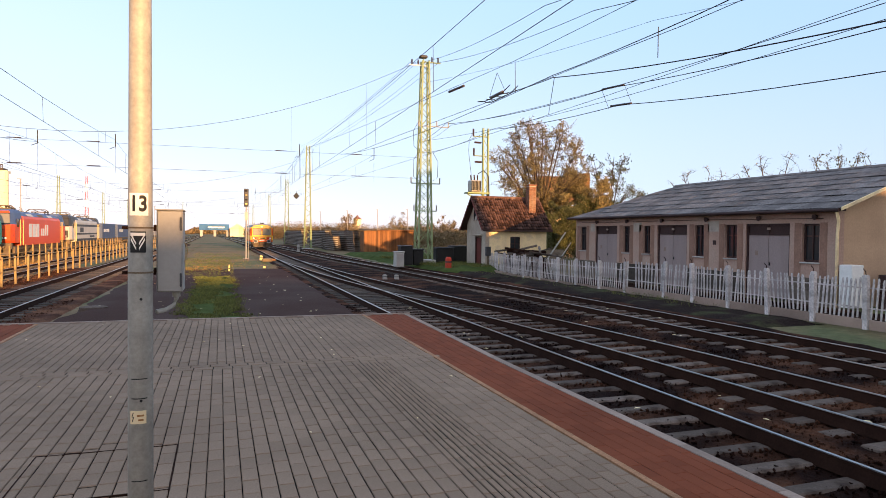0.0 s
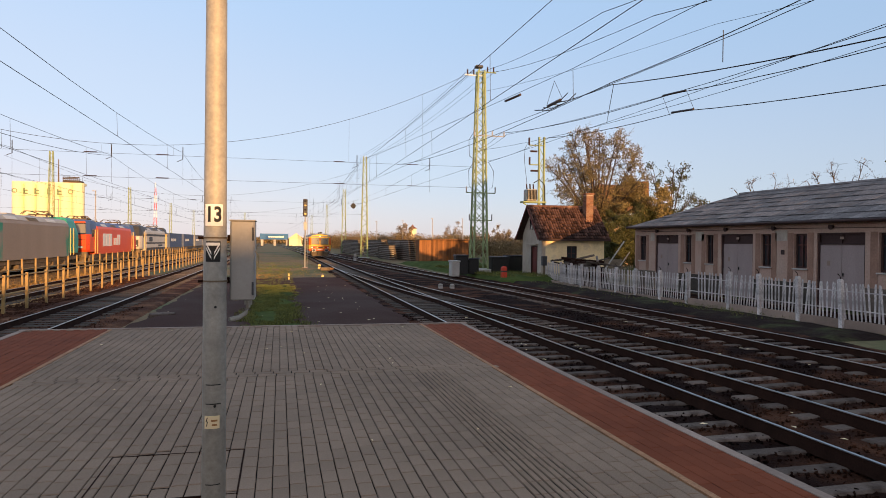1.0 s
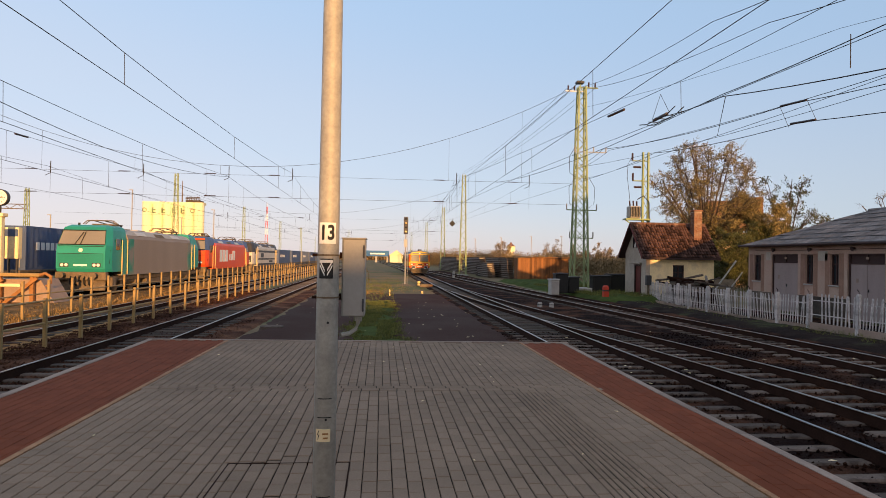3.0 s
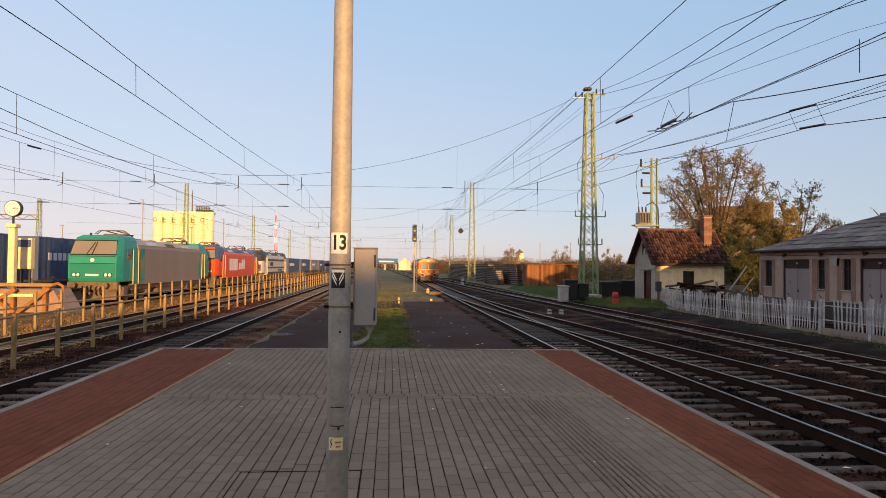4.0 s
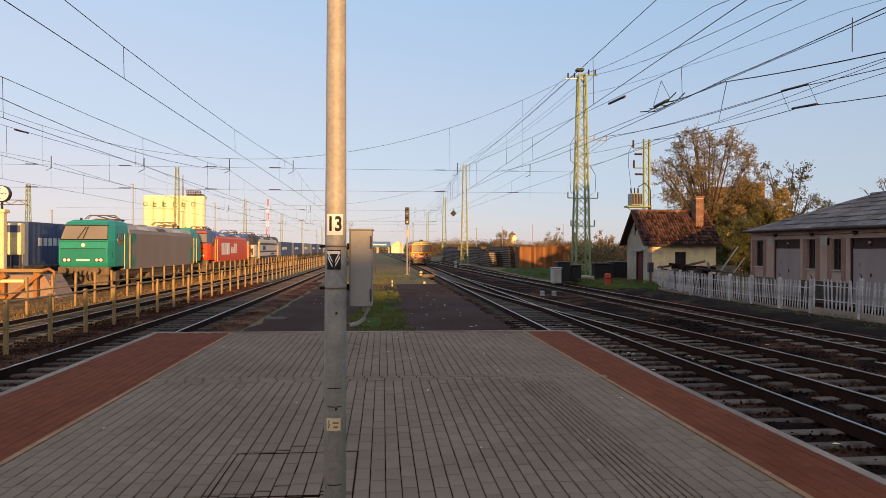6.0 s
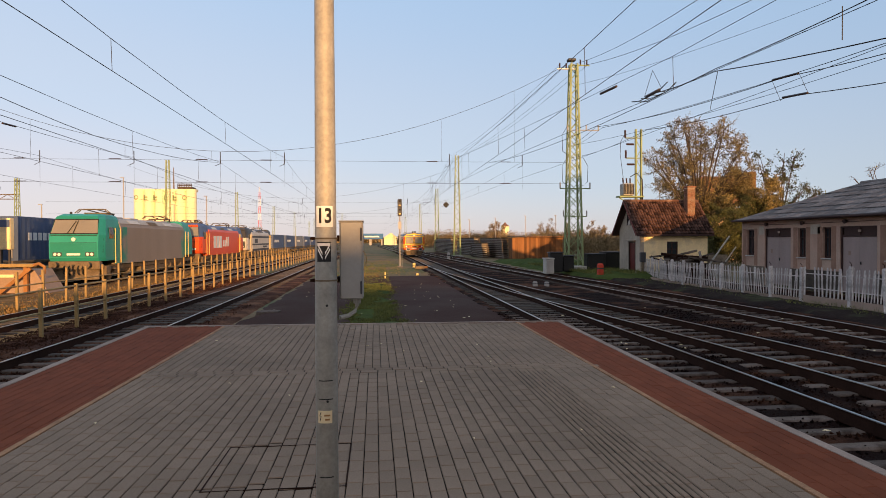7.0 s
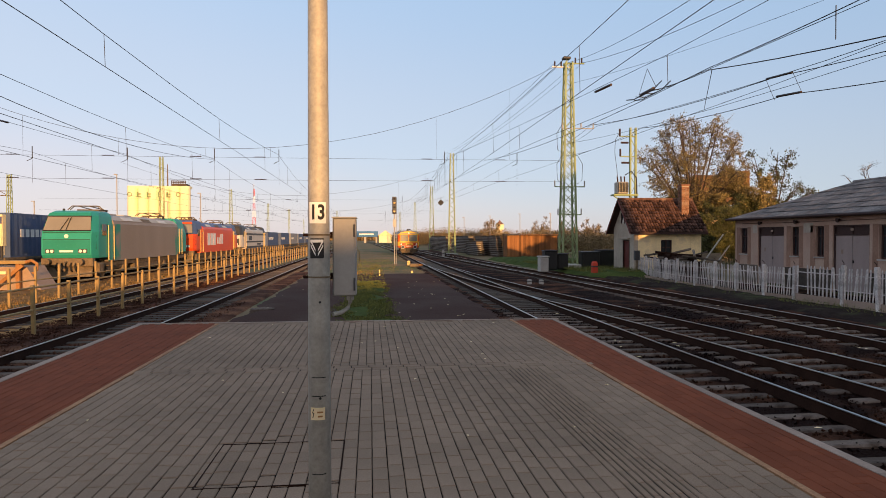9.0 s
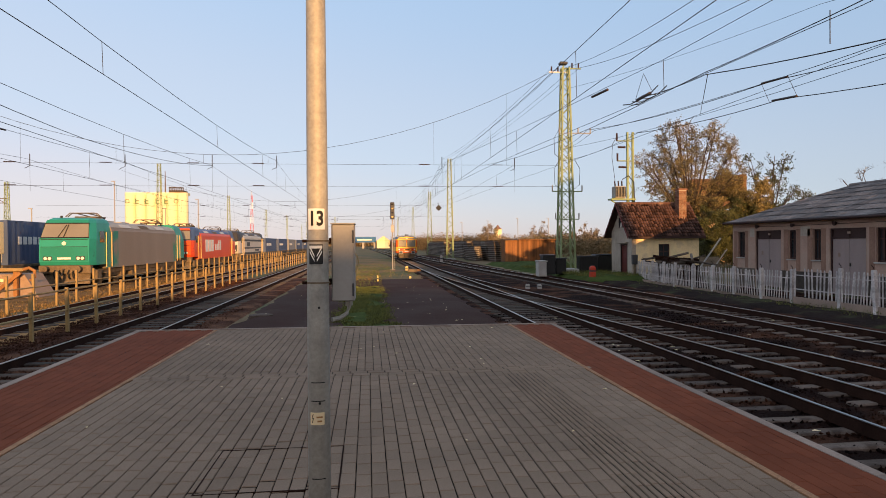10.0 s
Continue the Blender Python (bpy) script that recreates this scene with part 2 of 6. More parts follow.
def box(bm, x0, x1, y0, y1, z0, z1, bev=0.0):
    vs = [bm.verts.new(p) for p in ((x0, y0, z0), (x1, y0, z0), (x1, y1, z0), (x0, y1, z0), (x0, y0, z1), (x1, y0, z1), (x1, y1, z1), (x0, y1, z1))]
    fs = [bm.faces.new([vs[i] for i in f]) for f in ((3, 2, 1, 0), (4, 5, 6, 7), (0, 1, 5, 4), (1, 2, 6, 5), (2, 3, 7, 6), (3, 0, 4, 7))]
    if bev:
        es = list({e for f in fs for e in f.edges})
        bmesh.ops.bevel(bm, geom=es, offset=bev, segments=1, affect="EDGES")
    return bm


def B(*a, bev=0.0):
    return box(bmesh.new(), *a, bev=bev)


def tube(bm, p, q, r, n=8, r2=None, caps=True):
    p, q = Vector(p), Vector(q)
    d = (q - p).normalized()
    u = d.orthogonal().normalized()
    v = d.cross(u)
    r2 = r if r2 is None else r2
    a = [bm.verts.new(p + (u * math.cos(2 * math.pi * i / n) + v * math.sin(2 * math.pi * i / n)) * r) for i in range(n)]
    b = [bm.verts.new(q + (u * math.cos(2 * math.pi * i / n) + v * math.sin(2 * math.pi * i / n)) * r2) for i in range(n)]
    for i in range(n):
        bm.faces.new((a[i], a[(i + 1) % n], b[(i + 1) % n], b[i]))
    if caps:
        bm.faces.new(a[::-1])
        bm.faces.new(b)
    return bm


def T(p, q, r, n=8, r2=None):
    return tube(bmesh.new(), p, q, r, n, r2)


def poly_tube(bm, pts, r, n=5):
    pts = [Vector(p) for p in pts]
    closed = (pts[0] - pts[-1]).length < 1e-6
    rings = []
    for i, p in enumerate(pts):
        a = pts[i - 1] if i else (pts[-2] if closed else p)
        b = pts[i + 1] if i < len(pts) - 1 else (pts[1] if closed else p)
        d = (b - a).normalized()
        ref = Vector((0.31, 0.17, 0.93)) if abs(d.z) < 0.8 else Vector((0.93, 0.2, 0.1))
        u = d.cross(ref).normalized()
        v = d.cross(u)
        rings.append([p + (u * math.cos(2 * math.pi * k / n) + v * math.sin(2 * math.pi * k / n)) * r for k in range(n)])
    return loft(bm, rings, caps=not closed)


def loft(bm, rings, caps=True):
    vs = [[bm.verts.new(p) for p in ring] for ring in rings]
    n = len(vs[0])
    for a, b in zip(vs, vs[1:]):
        for i in range(n):
            bm.faces.new((a[i], a[(i + 1) % n], b[(i + 1) % n], b[i]))
    if caps:
        bm.faces.new(vs[0][::-1])
        bm.faces.new(vs[-1])
    return bm


def outline(hw, y0, y1, cx, cy, z, cx1=None, cy1=None):
    cx1, cy1 = cx if cx1 is None else cx1, cy if cy1 is None else cy1
    return [(-hw, y0 + cy, z), (-hw + cx, y0, z), (hw - cx, y0, z), (hw, y0 + cy, z), (hw, y1 - cy1, z), (hw - cx1, y1, z), (-hw + cx1, y1, z), (-hw, y1 - cy1, z)]


def quad(bm, pts):
    bm.faces.new([bm.verts.new(p) for p in pts])


def slab(bm, pts, thick):
    """A plate from a planar outline, thickened along its normal."""
    n = (Vector(pts[1]) - Vector(pts[0])).cross(Vector(pts[2]) - Vector(pts[0])).normalized() * thick
    loft(bm, [[Vector(p) - n for p in pts], [Vector(p) for p in pts]])
    return bm


def wall_boxes(bm, u0, u1, z0, z1, v0, v1, holes, along):
    """A wall with openings (ua, ub, za, zb) that go through; along is 'x' or 'y'."""
    us = sorted({u0, u1, *[h[0] for h in holes], *[h[1] for h in holes]})
    for a, b in zip(us, us[1:]):
        cuts = sorted((h[2], h[3]) for h in holes if h[0] < b - 1e-6 and h[1] > a + 1e-6)
        z = z0
        for c0, c1 in cuts + [(z1, z1)]:
            if c0 > z + 1e-4:
                box(bm, *((a, b, v0, v1) if along == "x" else (v0, v1, a, b)), z, c0)
            z = max(z, c1)
    bmesh.ops.remove_doubles(bm, verts=bm.verts, dist=1e-4)
    return bm


def lerp_line(pts, y):
    for (xa, ya), (xb, yb) in zip(pts, pts[1:]):
        if y <= yb or (xb, yb) == pts[-1]:
            return xa + (xb - xa) * (y - ya) / (yb - ya)


def smooth_line(pts, y):
    return sum(lerp_line(pts, y + d) for d in (-4, -2, 0, 2, 4)) / 5


RAIL = -0.60       # rail top, below the platform's surface
BED = -0.79

# ---------- ground ----------
bm = bmesh.new()
xs = [-3000, -600, -200, -80, -40, -20, -5, 5, 14, 24, 40, 80, 200, 600, 3000]
ys = [-3000, -600, -150, -40, -10, 10, 20, 30, 40, 60, 80, 110, 160, 260, 600, 3000]
grid = [[bm.verts.new((x, y, -0.86)) for x in xs] for y in ys]
for j in range(len(ys) - 1):
    for i in range(len(xs) - 1):
        bm.faces.new((grid[j][i], grid[j][i + 1], grid[j + 1][i + 1], grid[j + 1][i]))
single("ground", bm, M_EARTH, "brown earth and sparse grass of a railway yard", "ground", kind="structure")


def patch(name, x0, x1, y0, y1, z, amp, step, material, label, edge=0.1, line=None, drop=0.12):
    bm = bmesh.new()
    nx, ny = max(2, int((x1 - x0) / step)), max(2, int((y1 - y0) / step))
    rows = []
    for j in range(ny + 1):
        row = []
        y = y0 + (y1 - y0) * j / ny
        off = line(y) if line else 0.0
        for i in range(nx + 1):
            x = x0 + (x1 - x0) * i / nx
            rim = i in (0, nx) or j in (0, ny)
            h = -drop if rim else amp * noise.noise((x * 2.3, y * 2.3, z)) + amp * 0.6 * noise.noise((x * 7, y * 7, 3))
            w = edge * noise.noise((x, y * 0.9, 9.0)) if rim else 0.0
            row.append(bm.verts.new((x + off + w, y, z + h)))
        rows.append(row)
    for a, b in zip(rows, rows[1:]):
        for i in range(nx):
            bm.faces.new((a[i], a[i + 1], b[i + 1], b[i]))
    return single(name, bm, material, label, "ground", kind="structure", smooth=True)


def strip_line(y):
    return 0.28 * noise.noise((y * 0.35, 4.0, 1.0)) + 0.16 * noise.noise((y * 1.1, 2.0, 1.0))


patch("service_road", -4.2, 4.2, 13.25, 44, -0.70, 0.015, 0.5, M_ASPH, "dark worn asphalt road behind the platform end", 0.3)
patch("road_far", -3.4, 3.6, 43, 120, -0.72, 0.06, 0.4, M_EARTH, "earth track beside the rails", 1.5)
patch("grass_strip", -0.95, 0.6, 13.3, 36, -0.67, 0.02, 0.12, M_GRASSG, "narrow green grass strip on the asphalt", 0.6, strip_line)
patch("grass_bank", 13.6, 23, 39, 75, -0.55, 0.18, 0.7, M_GRASSG, "green grass bank round the lattice mast", 0.8, drop=0.36)
# yard_earth is near-black to paint the shade behind the fence
patch("yard_earth", 17.15, 21.4, 9, 42, -0.80, 0.05, 0.5, M_BALL, "yard ground behind the fence, darkened for its shade", 0.1)
patch("grass_verge", 14.6, 17.0, 14, 40, -0.74, 0.05, 0.4, M_VERGE, "stony verge with weeds along the fence", 0.3)

# ---------- platform ----------
KR = [(3.69, -14), (3.69, 7.6), (3.73, 9), (3.83, 13.08)]
YR = [(2.93, -14), (2.93, 7), (2.92, 13.12)]
YL = [(-3.03, -14), (-3.04, 7), (-3.05, 13.22)]
KL = [(-4.46, -14), (-4.46, 8), (-4.58, 13.36)]


def plat_end(x):
    return 13.28 - (x + 4.58) * 0.028


bm = bmesh.new()
base = [(-4.40, -14), (3.66, -14), (3.66, 7), (3.80, 12.99), (-4.50, 13.2), (-4.40, 8)]
loft(bm, [[(x, y, -0.95) for x, y in base], [(x, y, -0.03) for x, y in base]])
platform = single("platform", bm, M_JOINT, "station platform paved with grey and red blocks", "platform", kind="structure")


def strip(name, la, lb, y0, y1, z0, z1, material, seg, gap):
    """Long kerb stones or a painted line between two lines of the plan."""
    y = y0
    while y < y1 - 0.05:
        e = min(y + seg, y1)
        bm = bmesh.new()
        ring = [(lerp_line(la, y), y), (lerp_line(lb, y), y), (lerp_line(lb, e - gap), e - gap), (lerp_line(la, e - gap), e - gap)]
        loft(bm, [[(px, py, z0) for px, py in ring], [(px, py, z1) for px, py in ring]])
        part(name, bm, material, platform)
        y = e


strip("kerb_stone", [(x - 0.02, y) for x, y in KR], [(x + 0.075, y) for x, y in KR], -14, 13.0, -0.30, 0.004, M_KERB, 1.0, 0.006)
strip("kerb_stone", [(x - 0.09, y) for x, y in KL], [(x + 0.02, y) for x, y in KL], -14, 13.3, -0.30, 0.004, M_KERB, 1.0, 0.006)
strip("yellow_line", YR, [(x + 0.055, y) for x, y in YR], -14, 13.05, -0.02, 0.003, M_YEL, 0.4, 0.004)
strip("yellow_line", [(x - 0.06, y) for x, y in YL], YL, -14, 13.15, -0.02, 0.003, M_YEL, 0.4, 0.004)
bm = bmesh.new()
ring = [(-4.68, 13.28), (3.98, 13.04), (3.98, 13.14), (-4.68, 13.38)]
loft(bm, [[(x, y, -0.8) for x, y in ring], [(x, y, 0.005) for x, y in ring]])
part("end_kerb", bm, M_KERB, platform)

# ---------- tracks ----------
LINE_A = [(5.56, -30), (5.56, 30), (5.5, 55), (5.45, 95), (5.0, 125), (2.0, 250), (-6, 600)]
LINE_B = [(8.75, -30), (8.66, 7), (8.25, 14.5), (7.45, 21.5), (6.75, 29), (6.1, 38), (5.7, 48), (5.45, 55), (5.38, 62)]
LINE_C = [(12.1, -30), (12.1, 18), (11.5, 35), (10.4, 56), (9.2, 90), (7.5, 160), (0, 600)]
LINE_D = [(-6.49, -30), (-6.49, 40), (-6.6, 80), (-7.5, 200), (-10, 600)]
LINE_E = [(-11.0, -30), (-11.0, 60), (-11.0, 600)]
LINE_F = [(-16.92, 30), (-16.92, 100), (-16.92, 600)]
LINE_G = [(-23.2, -30), (-23.2, 100), (-23.2, 600)]


def sleeper_mesh(material):
    bm = bmesh.new()
    loft(bm, [[(-1.21, -0.14, -0.22), (1.21, -0.14, -0.22), (1.21, 0.14, -0.22), (-1.21, 0.14, -0.22)],
              [(-1.20, -0.12, -0.02), (1.20, -0.12, -0.02), (1.20, 0.12, -0.02), (-1.20, 0.12, -0.02)],
              [(-1.18, -0.09, 0.0), (1.18, -0.09, 0.0), (1.18, 0.09, 0.0), (-1.18, 0.09, 0.0)]])
    return mesh_of("sleeper", bm, material)


M_SLEEPD = mat("dark_timber_sleeper", (0.085, 0.065, 0.05), 0.9, var=0.3, big=1.5, fine=25, bump=0.4, rnd=0.3, island=0.3)
SLEEPER = sleeper_mesh(M_SLEEP)
SLEEPER_D = sleeper_mesh(M_SLEEPD)
SL_V = [v.co.copy() for v in SLEEPER.vertices]
SL_F = [list(p.vertices) for p in SLEEPER.polygons]


def track(label, line, y0, y1, near=(0, 0), bed_w=1.75, bed_label="brown stone ballast", ymax_sleep=110, rail_step=2.0, wood=400.0):
    tr = thing("railway_track", (0, 0, 0), 0, label, "railway track", "tracks of the yard", "structure")
    for side, nm in ((-1, "rail"), (1, "rail")):
        pts, y = [], y0
        while y < y1:
            pts.append((smooth_line(line, y) + side * 0.775, y))
            y += rail_step if y < 120 else 25
        for prof, material, z0, z1, w0, w1 in ((0, M_RUST, -0.17, -0.012, 0.07, 0.028), (1, M_RAILTOP, -0.012, 0.0, 0.026, 0.024)):
            bm = bmesh.new()
            loft(bm, [[(x - w0, y, RAIL + z0), (x + w0, y, RAIL + z0), (x + w1, y, RAIL + z1), (x - w1, y, RAIL + z1)] for x, y in pts])
            if prof == 0:
                loft(bm, [[(x - 0.036, y, RAIL - 0.05), (x + 0.036, y, RAIL - 0.05), (x + 0.036, y, RAIL - 0.013), (x - 0.036, y, RAIL - 0.013)] for x, y in pts])
            part(nm if prof == 0 else "rail_head", bm, material, tr, "rusty rail web" if prof == 0 else "bright worn running surface")
    verts, faces = [], []
    y = y0
    rng = random.Random(len(label))
    while y < min(y1, ymax_sleep):
        x = smooth_line(line, y)
        rz = math.atan2(-(smooth_line(line, y + 1) - x), 1.0) + rng.uniform(-0.012, 0.012)
        m = Matrix.LocRotScale((x + rng.uniform(-0.03, 0.03), y + rng.uniform(-0.02, 0.02), RAIL - 0.155 + rng.uniform(-0.012, 0.006)), Euler((0, 0, rz)), None)
        if near[0] <= y <= near[1]:
            ob = new("sleeper", SLEEPER_D if y > wood else SLEEPER)
            ob.matrix_world = m
            ob.parent = tr
        else:
            k = len(verts)
            verts += [m @ v for v in SL_V]
            faces += [[i + k for i in f] for f in SL_F]
        y += 0.6
    if verts:
        me = bpy.data.meshes.new("far_sleepers")
        me.from_pydata(verts, [], faces)
        me.materials.append(M_SLEEPD if wood < 60 else M_SLEEP)
        ob = new("far_sleepers", me)
        ob.parent = tr
        tagged(ob, kind="stuff")
    return tr


track("main track with concrete sleepers beside the platform", LINE_A, -20.13, 420, (1, 50), wood=21.0)
track("turnout track joining the platform track", LINE_B, -20, 60, (1, 44), wood=19.0)
track("outer track along the white fence", LINE_C, -20, 420, (8, 45), wood=34.0)
track("track on the other side of the platform", LINE_D, -20, 420, (9, 45), wood=14.0)
track("sunlit track behind the steel railing", LINE_E, -20, 420, (12, 40), wood=20.0)
track("locomotive siding with parked engines", LINE_F, 35, 420, (35, 40), wood=20.0)
track("container siding far across the yard", LINE_G, 1, 420, (0, 0), wood=20.0)


def ballast(name, x0, x1, y0, y1, seed, label, material=None):
    bm = bmesh.new()
    step = 0.22 if y1 < 60 else 0.8
    nx, ny = int((x1 - x0) / step), int((y1 - y0) / step)
    rows = []
    for j in range(ny + 1):
        y = y0 + (y1 - y0) * j / ny
        rows.append([bm.verts.new((x0 + (x1 - x0) * i / nx, y, (-0.95 if i in (0, nx) else BED + 0.035 * noise.noise((i * 1.7, j * 1.7, seed)) + 0.03 * noise.noise((i * .3, j * .3, seed))))) for i in range(nx + 1)])
    for a, b in zip(rows, rows[1:]):
        for i in range(nx):
            bm.faces.new((a[i], a[i + 1], b[i + 1], b[i]))
    return single(name, bm, material or M_BALL, label, "ballast", kind="stuff", smooth=True)


# shaded beds take the dark tones, sunlit beds the golden: light put into colour
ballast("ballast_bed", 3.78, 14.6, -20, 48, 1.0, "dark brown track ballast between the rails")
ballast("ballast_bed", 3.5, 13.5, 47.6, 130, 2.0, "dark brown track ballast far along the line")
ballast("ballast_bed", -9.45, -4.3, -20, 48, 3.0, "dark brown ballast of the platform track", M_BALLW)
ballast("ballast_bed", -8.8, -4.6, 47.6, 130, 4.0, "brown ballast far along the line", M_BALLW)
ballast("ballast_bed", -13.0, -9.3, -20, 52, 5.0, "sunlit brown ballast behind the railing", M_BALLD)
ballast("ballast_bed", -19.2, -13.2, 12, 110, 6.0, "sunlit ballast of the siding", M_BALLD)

# loose stones
rng = random.Random(5)
verts, faces = [], []
STONE = [Vector(p) for p in ((1, 0, 0), (-1, 0, 0), (0, 1, 0), (0, -1, 0), (0, 0, 1), (0, 0, -1))]
SF = [(0, 2, 4), (2, 1, 4), (1, 3, 4), (3, 0, 4), (2, 0, 5), (1, 2, 5), (3, 1, 5), (0, 3, 5)]
for i in range(40000):
    if i >= 26000:
        y, x = 12 + 34 * rng.random() ** 1.3, rng.uniform(-9.6, -8.3)
    elif i < 20000:
        y = 2 + 20 * rng.random() ** 1.4
        x = rng.uniform(3.95, 13.5)
    else:
        y, x = 10 + 16 * rng.random() ** 1.3, rng.uniform(-8.2, -4.8)
    r = rng.uniform(0.018, 0.04)
    if not 0.15 < (y + 20) % 0.6 < 0.45:
        r *= 0.45
    m = Matrix.LocRotScale((x, y, BED + 0.005 + rng.uniform(-0.01, 0.02)), Euler([rng.uniform(0, 6) for _ in range(3)]), (r, r * rng.uniform(0.6, 1), r * rng.uniform(0.5, 0.9)))
    k = len(verts)
    verts += [m @ p for p in STONE]
    faces += [[q + k for q in f] for f in SF]
# stones follow their bed: shade-dark on the right, warmer on the left
cut = 20000
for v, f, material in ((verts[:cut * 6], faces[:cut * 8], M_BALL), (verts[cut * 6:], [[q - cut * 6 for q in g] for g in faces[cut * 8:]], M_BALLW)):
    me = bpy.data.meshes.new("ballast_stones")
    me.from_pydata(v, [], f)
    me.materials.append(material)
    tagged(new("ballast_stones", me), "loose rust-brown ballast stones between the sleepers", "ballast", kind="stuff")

# ---------- unseen building added behind the camera to shade the foreground ----------
def station():
    st = thing("station_building", (0, 0, 0), 0, "unseen long low blocks added behind the viewer to cast shade", "building", kind="structure")
    bm = B(-0.4, 60, -34, -26, -0.9, 4.0)
    part("wall", bm, M_PLAST, st)
    # higher blocks added to shade the workshop, gatehouse foot and lattice mast
    part("main_block", B(22, 60, -44, -34.7, -0.9, 8.0), M_PLAST, st)
    part("stair_tower", B(30.0, 32.6, -44, -34.75, 8.0, 13.6), M_PLAST, st)
    bm = bmesh.new()
    loft(bm, [[(-0.8, -34.6, z), (60, -34.6, z), (60, -25.4, z), (-0.8, -25.4, z)] for z in (4.0, 4.2)])
    part("roof", bm, M_SLATE, st)


station()


# ---------- number pole with its cabinet ----------
def pole():
    x, y = -0.260, 2.905
    po = thing("lighting_pole", (x, y, 0), 0, "galvanised steel lighting pole standing on the platform", "pole")
    bm = bmesh.new()
    n = 24
    loft(bm, [[(r * math.cos(2 * math.pi * i / n), r * math.sin(2 * math.pi * i / n), z) for i in range(n)] for z, r in ((0, 0.056), (1.5, 0.0535), (3.2, 0.046), (7.0, 0.036))])
    part("shaft", bm, M_GALV, po, smooth=True)

    def wrap(z0, z1, a0, a1, r, t=0.003):
        bm = bmesh.new()
        k = 10
        rings = []
        for i in range(k + 1):
            a = a0 + (a1 - a0) * i / k
            rings.append([(q * math.cos(a), q * math.sin(a), z) for q, z in ((r, z0), (r + t, z0), (r + t, z1), (r, z1))])
        return loft(bm, rings)
    d = math.radians
    part("number_plate", wrap(1.80, 1.902, d(222), d(312), 0.0525), M_WHITE, po, "white plate with black number")
    part("maker_plate", wrap(1.632, 1.728, d(228), d(300), 0.0535), M_BLACK, po, "dark plate with grey emblem")
    part("emblem", wrap(1.708, 1.722, d(232), d(296), 0.0568), M_WHITE, po)
    for s, low in ((-1, 0.0), (1, 0.0), (-1, 0.022), (1, 0.022)):
        bm = bmesh.new()
        c = d(264)
        for i in range(5):
            a, b = c + s * d(6 + 5 * i), c + s * d(11 + 5 * i)
            z = 1.643 + low + 0.009 * i
            loft(bm, [[(q * math.cos(w), q * math.sin(w), zz) for w, zz in ((a, z), (b, z + 0.009), (b, z + 0.021), (a, z + 0.012))] for q in (0.0566, 0.0578)])
        part("emblem", bm, M_WHITE, po)
    part("warning_tag", wrap(0.850, 0.910, d(230), d(300), 0.0560), M_TAG, po, "yellow high-voltage warning tag")
    for z, a0, a1 in ((0.888, 262, 290), (0.868, 266, 288)):
        part("text_bar", wrap(z - 0.004, z + 0.004, d(a0), d(a1), 0.0592, 0.001), M_ORANGE, po)
    bm = bmesh.new()
    c = d(243)
    for z0, z1, s0, s1 in ((0.903, 0.884, 3, -4), (0.886, 0.880, -4, 3), (0.884, 0.861, 4, -2)):
        a, b = c + d(s0), c + d(s1)
        loft(bm, [[(q * math.cos(w), q * math.sin(w), zz) for w, zz in ((a - .03, z0), (a + .03, z0), (b + .03, z1), (b - .03, z1))] for q in (0.0592, 0.0602)])
    part("lightning_mark", bm, M_BLACK, po)
    for z in (1.745, 1.54):
        part("clamp_band", wrap(z - 0.004, z + 0.004, d(0), d(359.9), 0.0535, 0.004), M_UNDER, po, "steel clamp band")
        part("clamp_bolt", T((-0.075, -0.012, z), (-0.045, -0.012, z), 0.007, 8), M_RUST, po)
    for z in (1.42, 0.955):
        part("access_screw", T((0.008, -0.060, z), (0.008, -0.05, z), 0.006, 10), M_BLACK, po)
    for z in (1.055, 0.965, 0.585):
        part("hatch_gap", wrap(z - 0.002, z + 0.002, d(234), d(306), 0.0546, 0.0022), M_BLACK, po)
    curve = bpy.data.curves.new("plate_number", "FONT")
    curve.body, curve.size, curve.extrude, curve.align_x, curve.align_y = "13", 0.098, 0.0006, "CENTER", "CENTER"
    curve.offset = 0.003
    tx = bpy.data.objects.new("temp", curve)
    scene.collection.objects.link(tx)
    me = bpy.data.meshes.new_from_object(tx.evaluated_get(bpy.context.evaluated_depsgraph_get()))
    bpy.data.objects.remove(tx)
    tb = bmesh.new()
    tb.from_mesh(me)
    for i in range(-16, 17):
        bmesh.ops.bisect_plane(tb, geom=tb.verts[:] + tb.edges[:] + tb.faces[:], plane_co=(i * 0.004, 0, 0), plane_no=(1, 0, 0))
    tb.to_mesh(me)
    tb.free()
    for v in me.vertices:
        a = d(267) + v.co.x * 0.80 / 0.056
        r = 0.0562 + v.co.z
        v.co = (r * math.cos(a), r * math.sin(a), 1.851 + v.co.y)
    me.materials.clear()
    me.materials.append(M_BLACK)
    ob = new("number", me)
    ob.parent = po
    tagged(ob, "black digits 13")


pole()


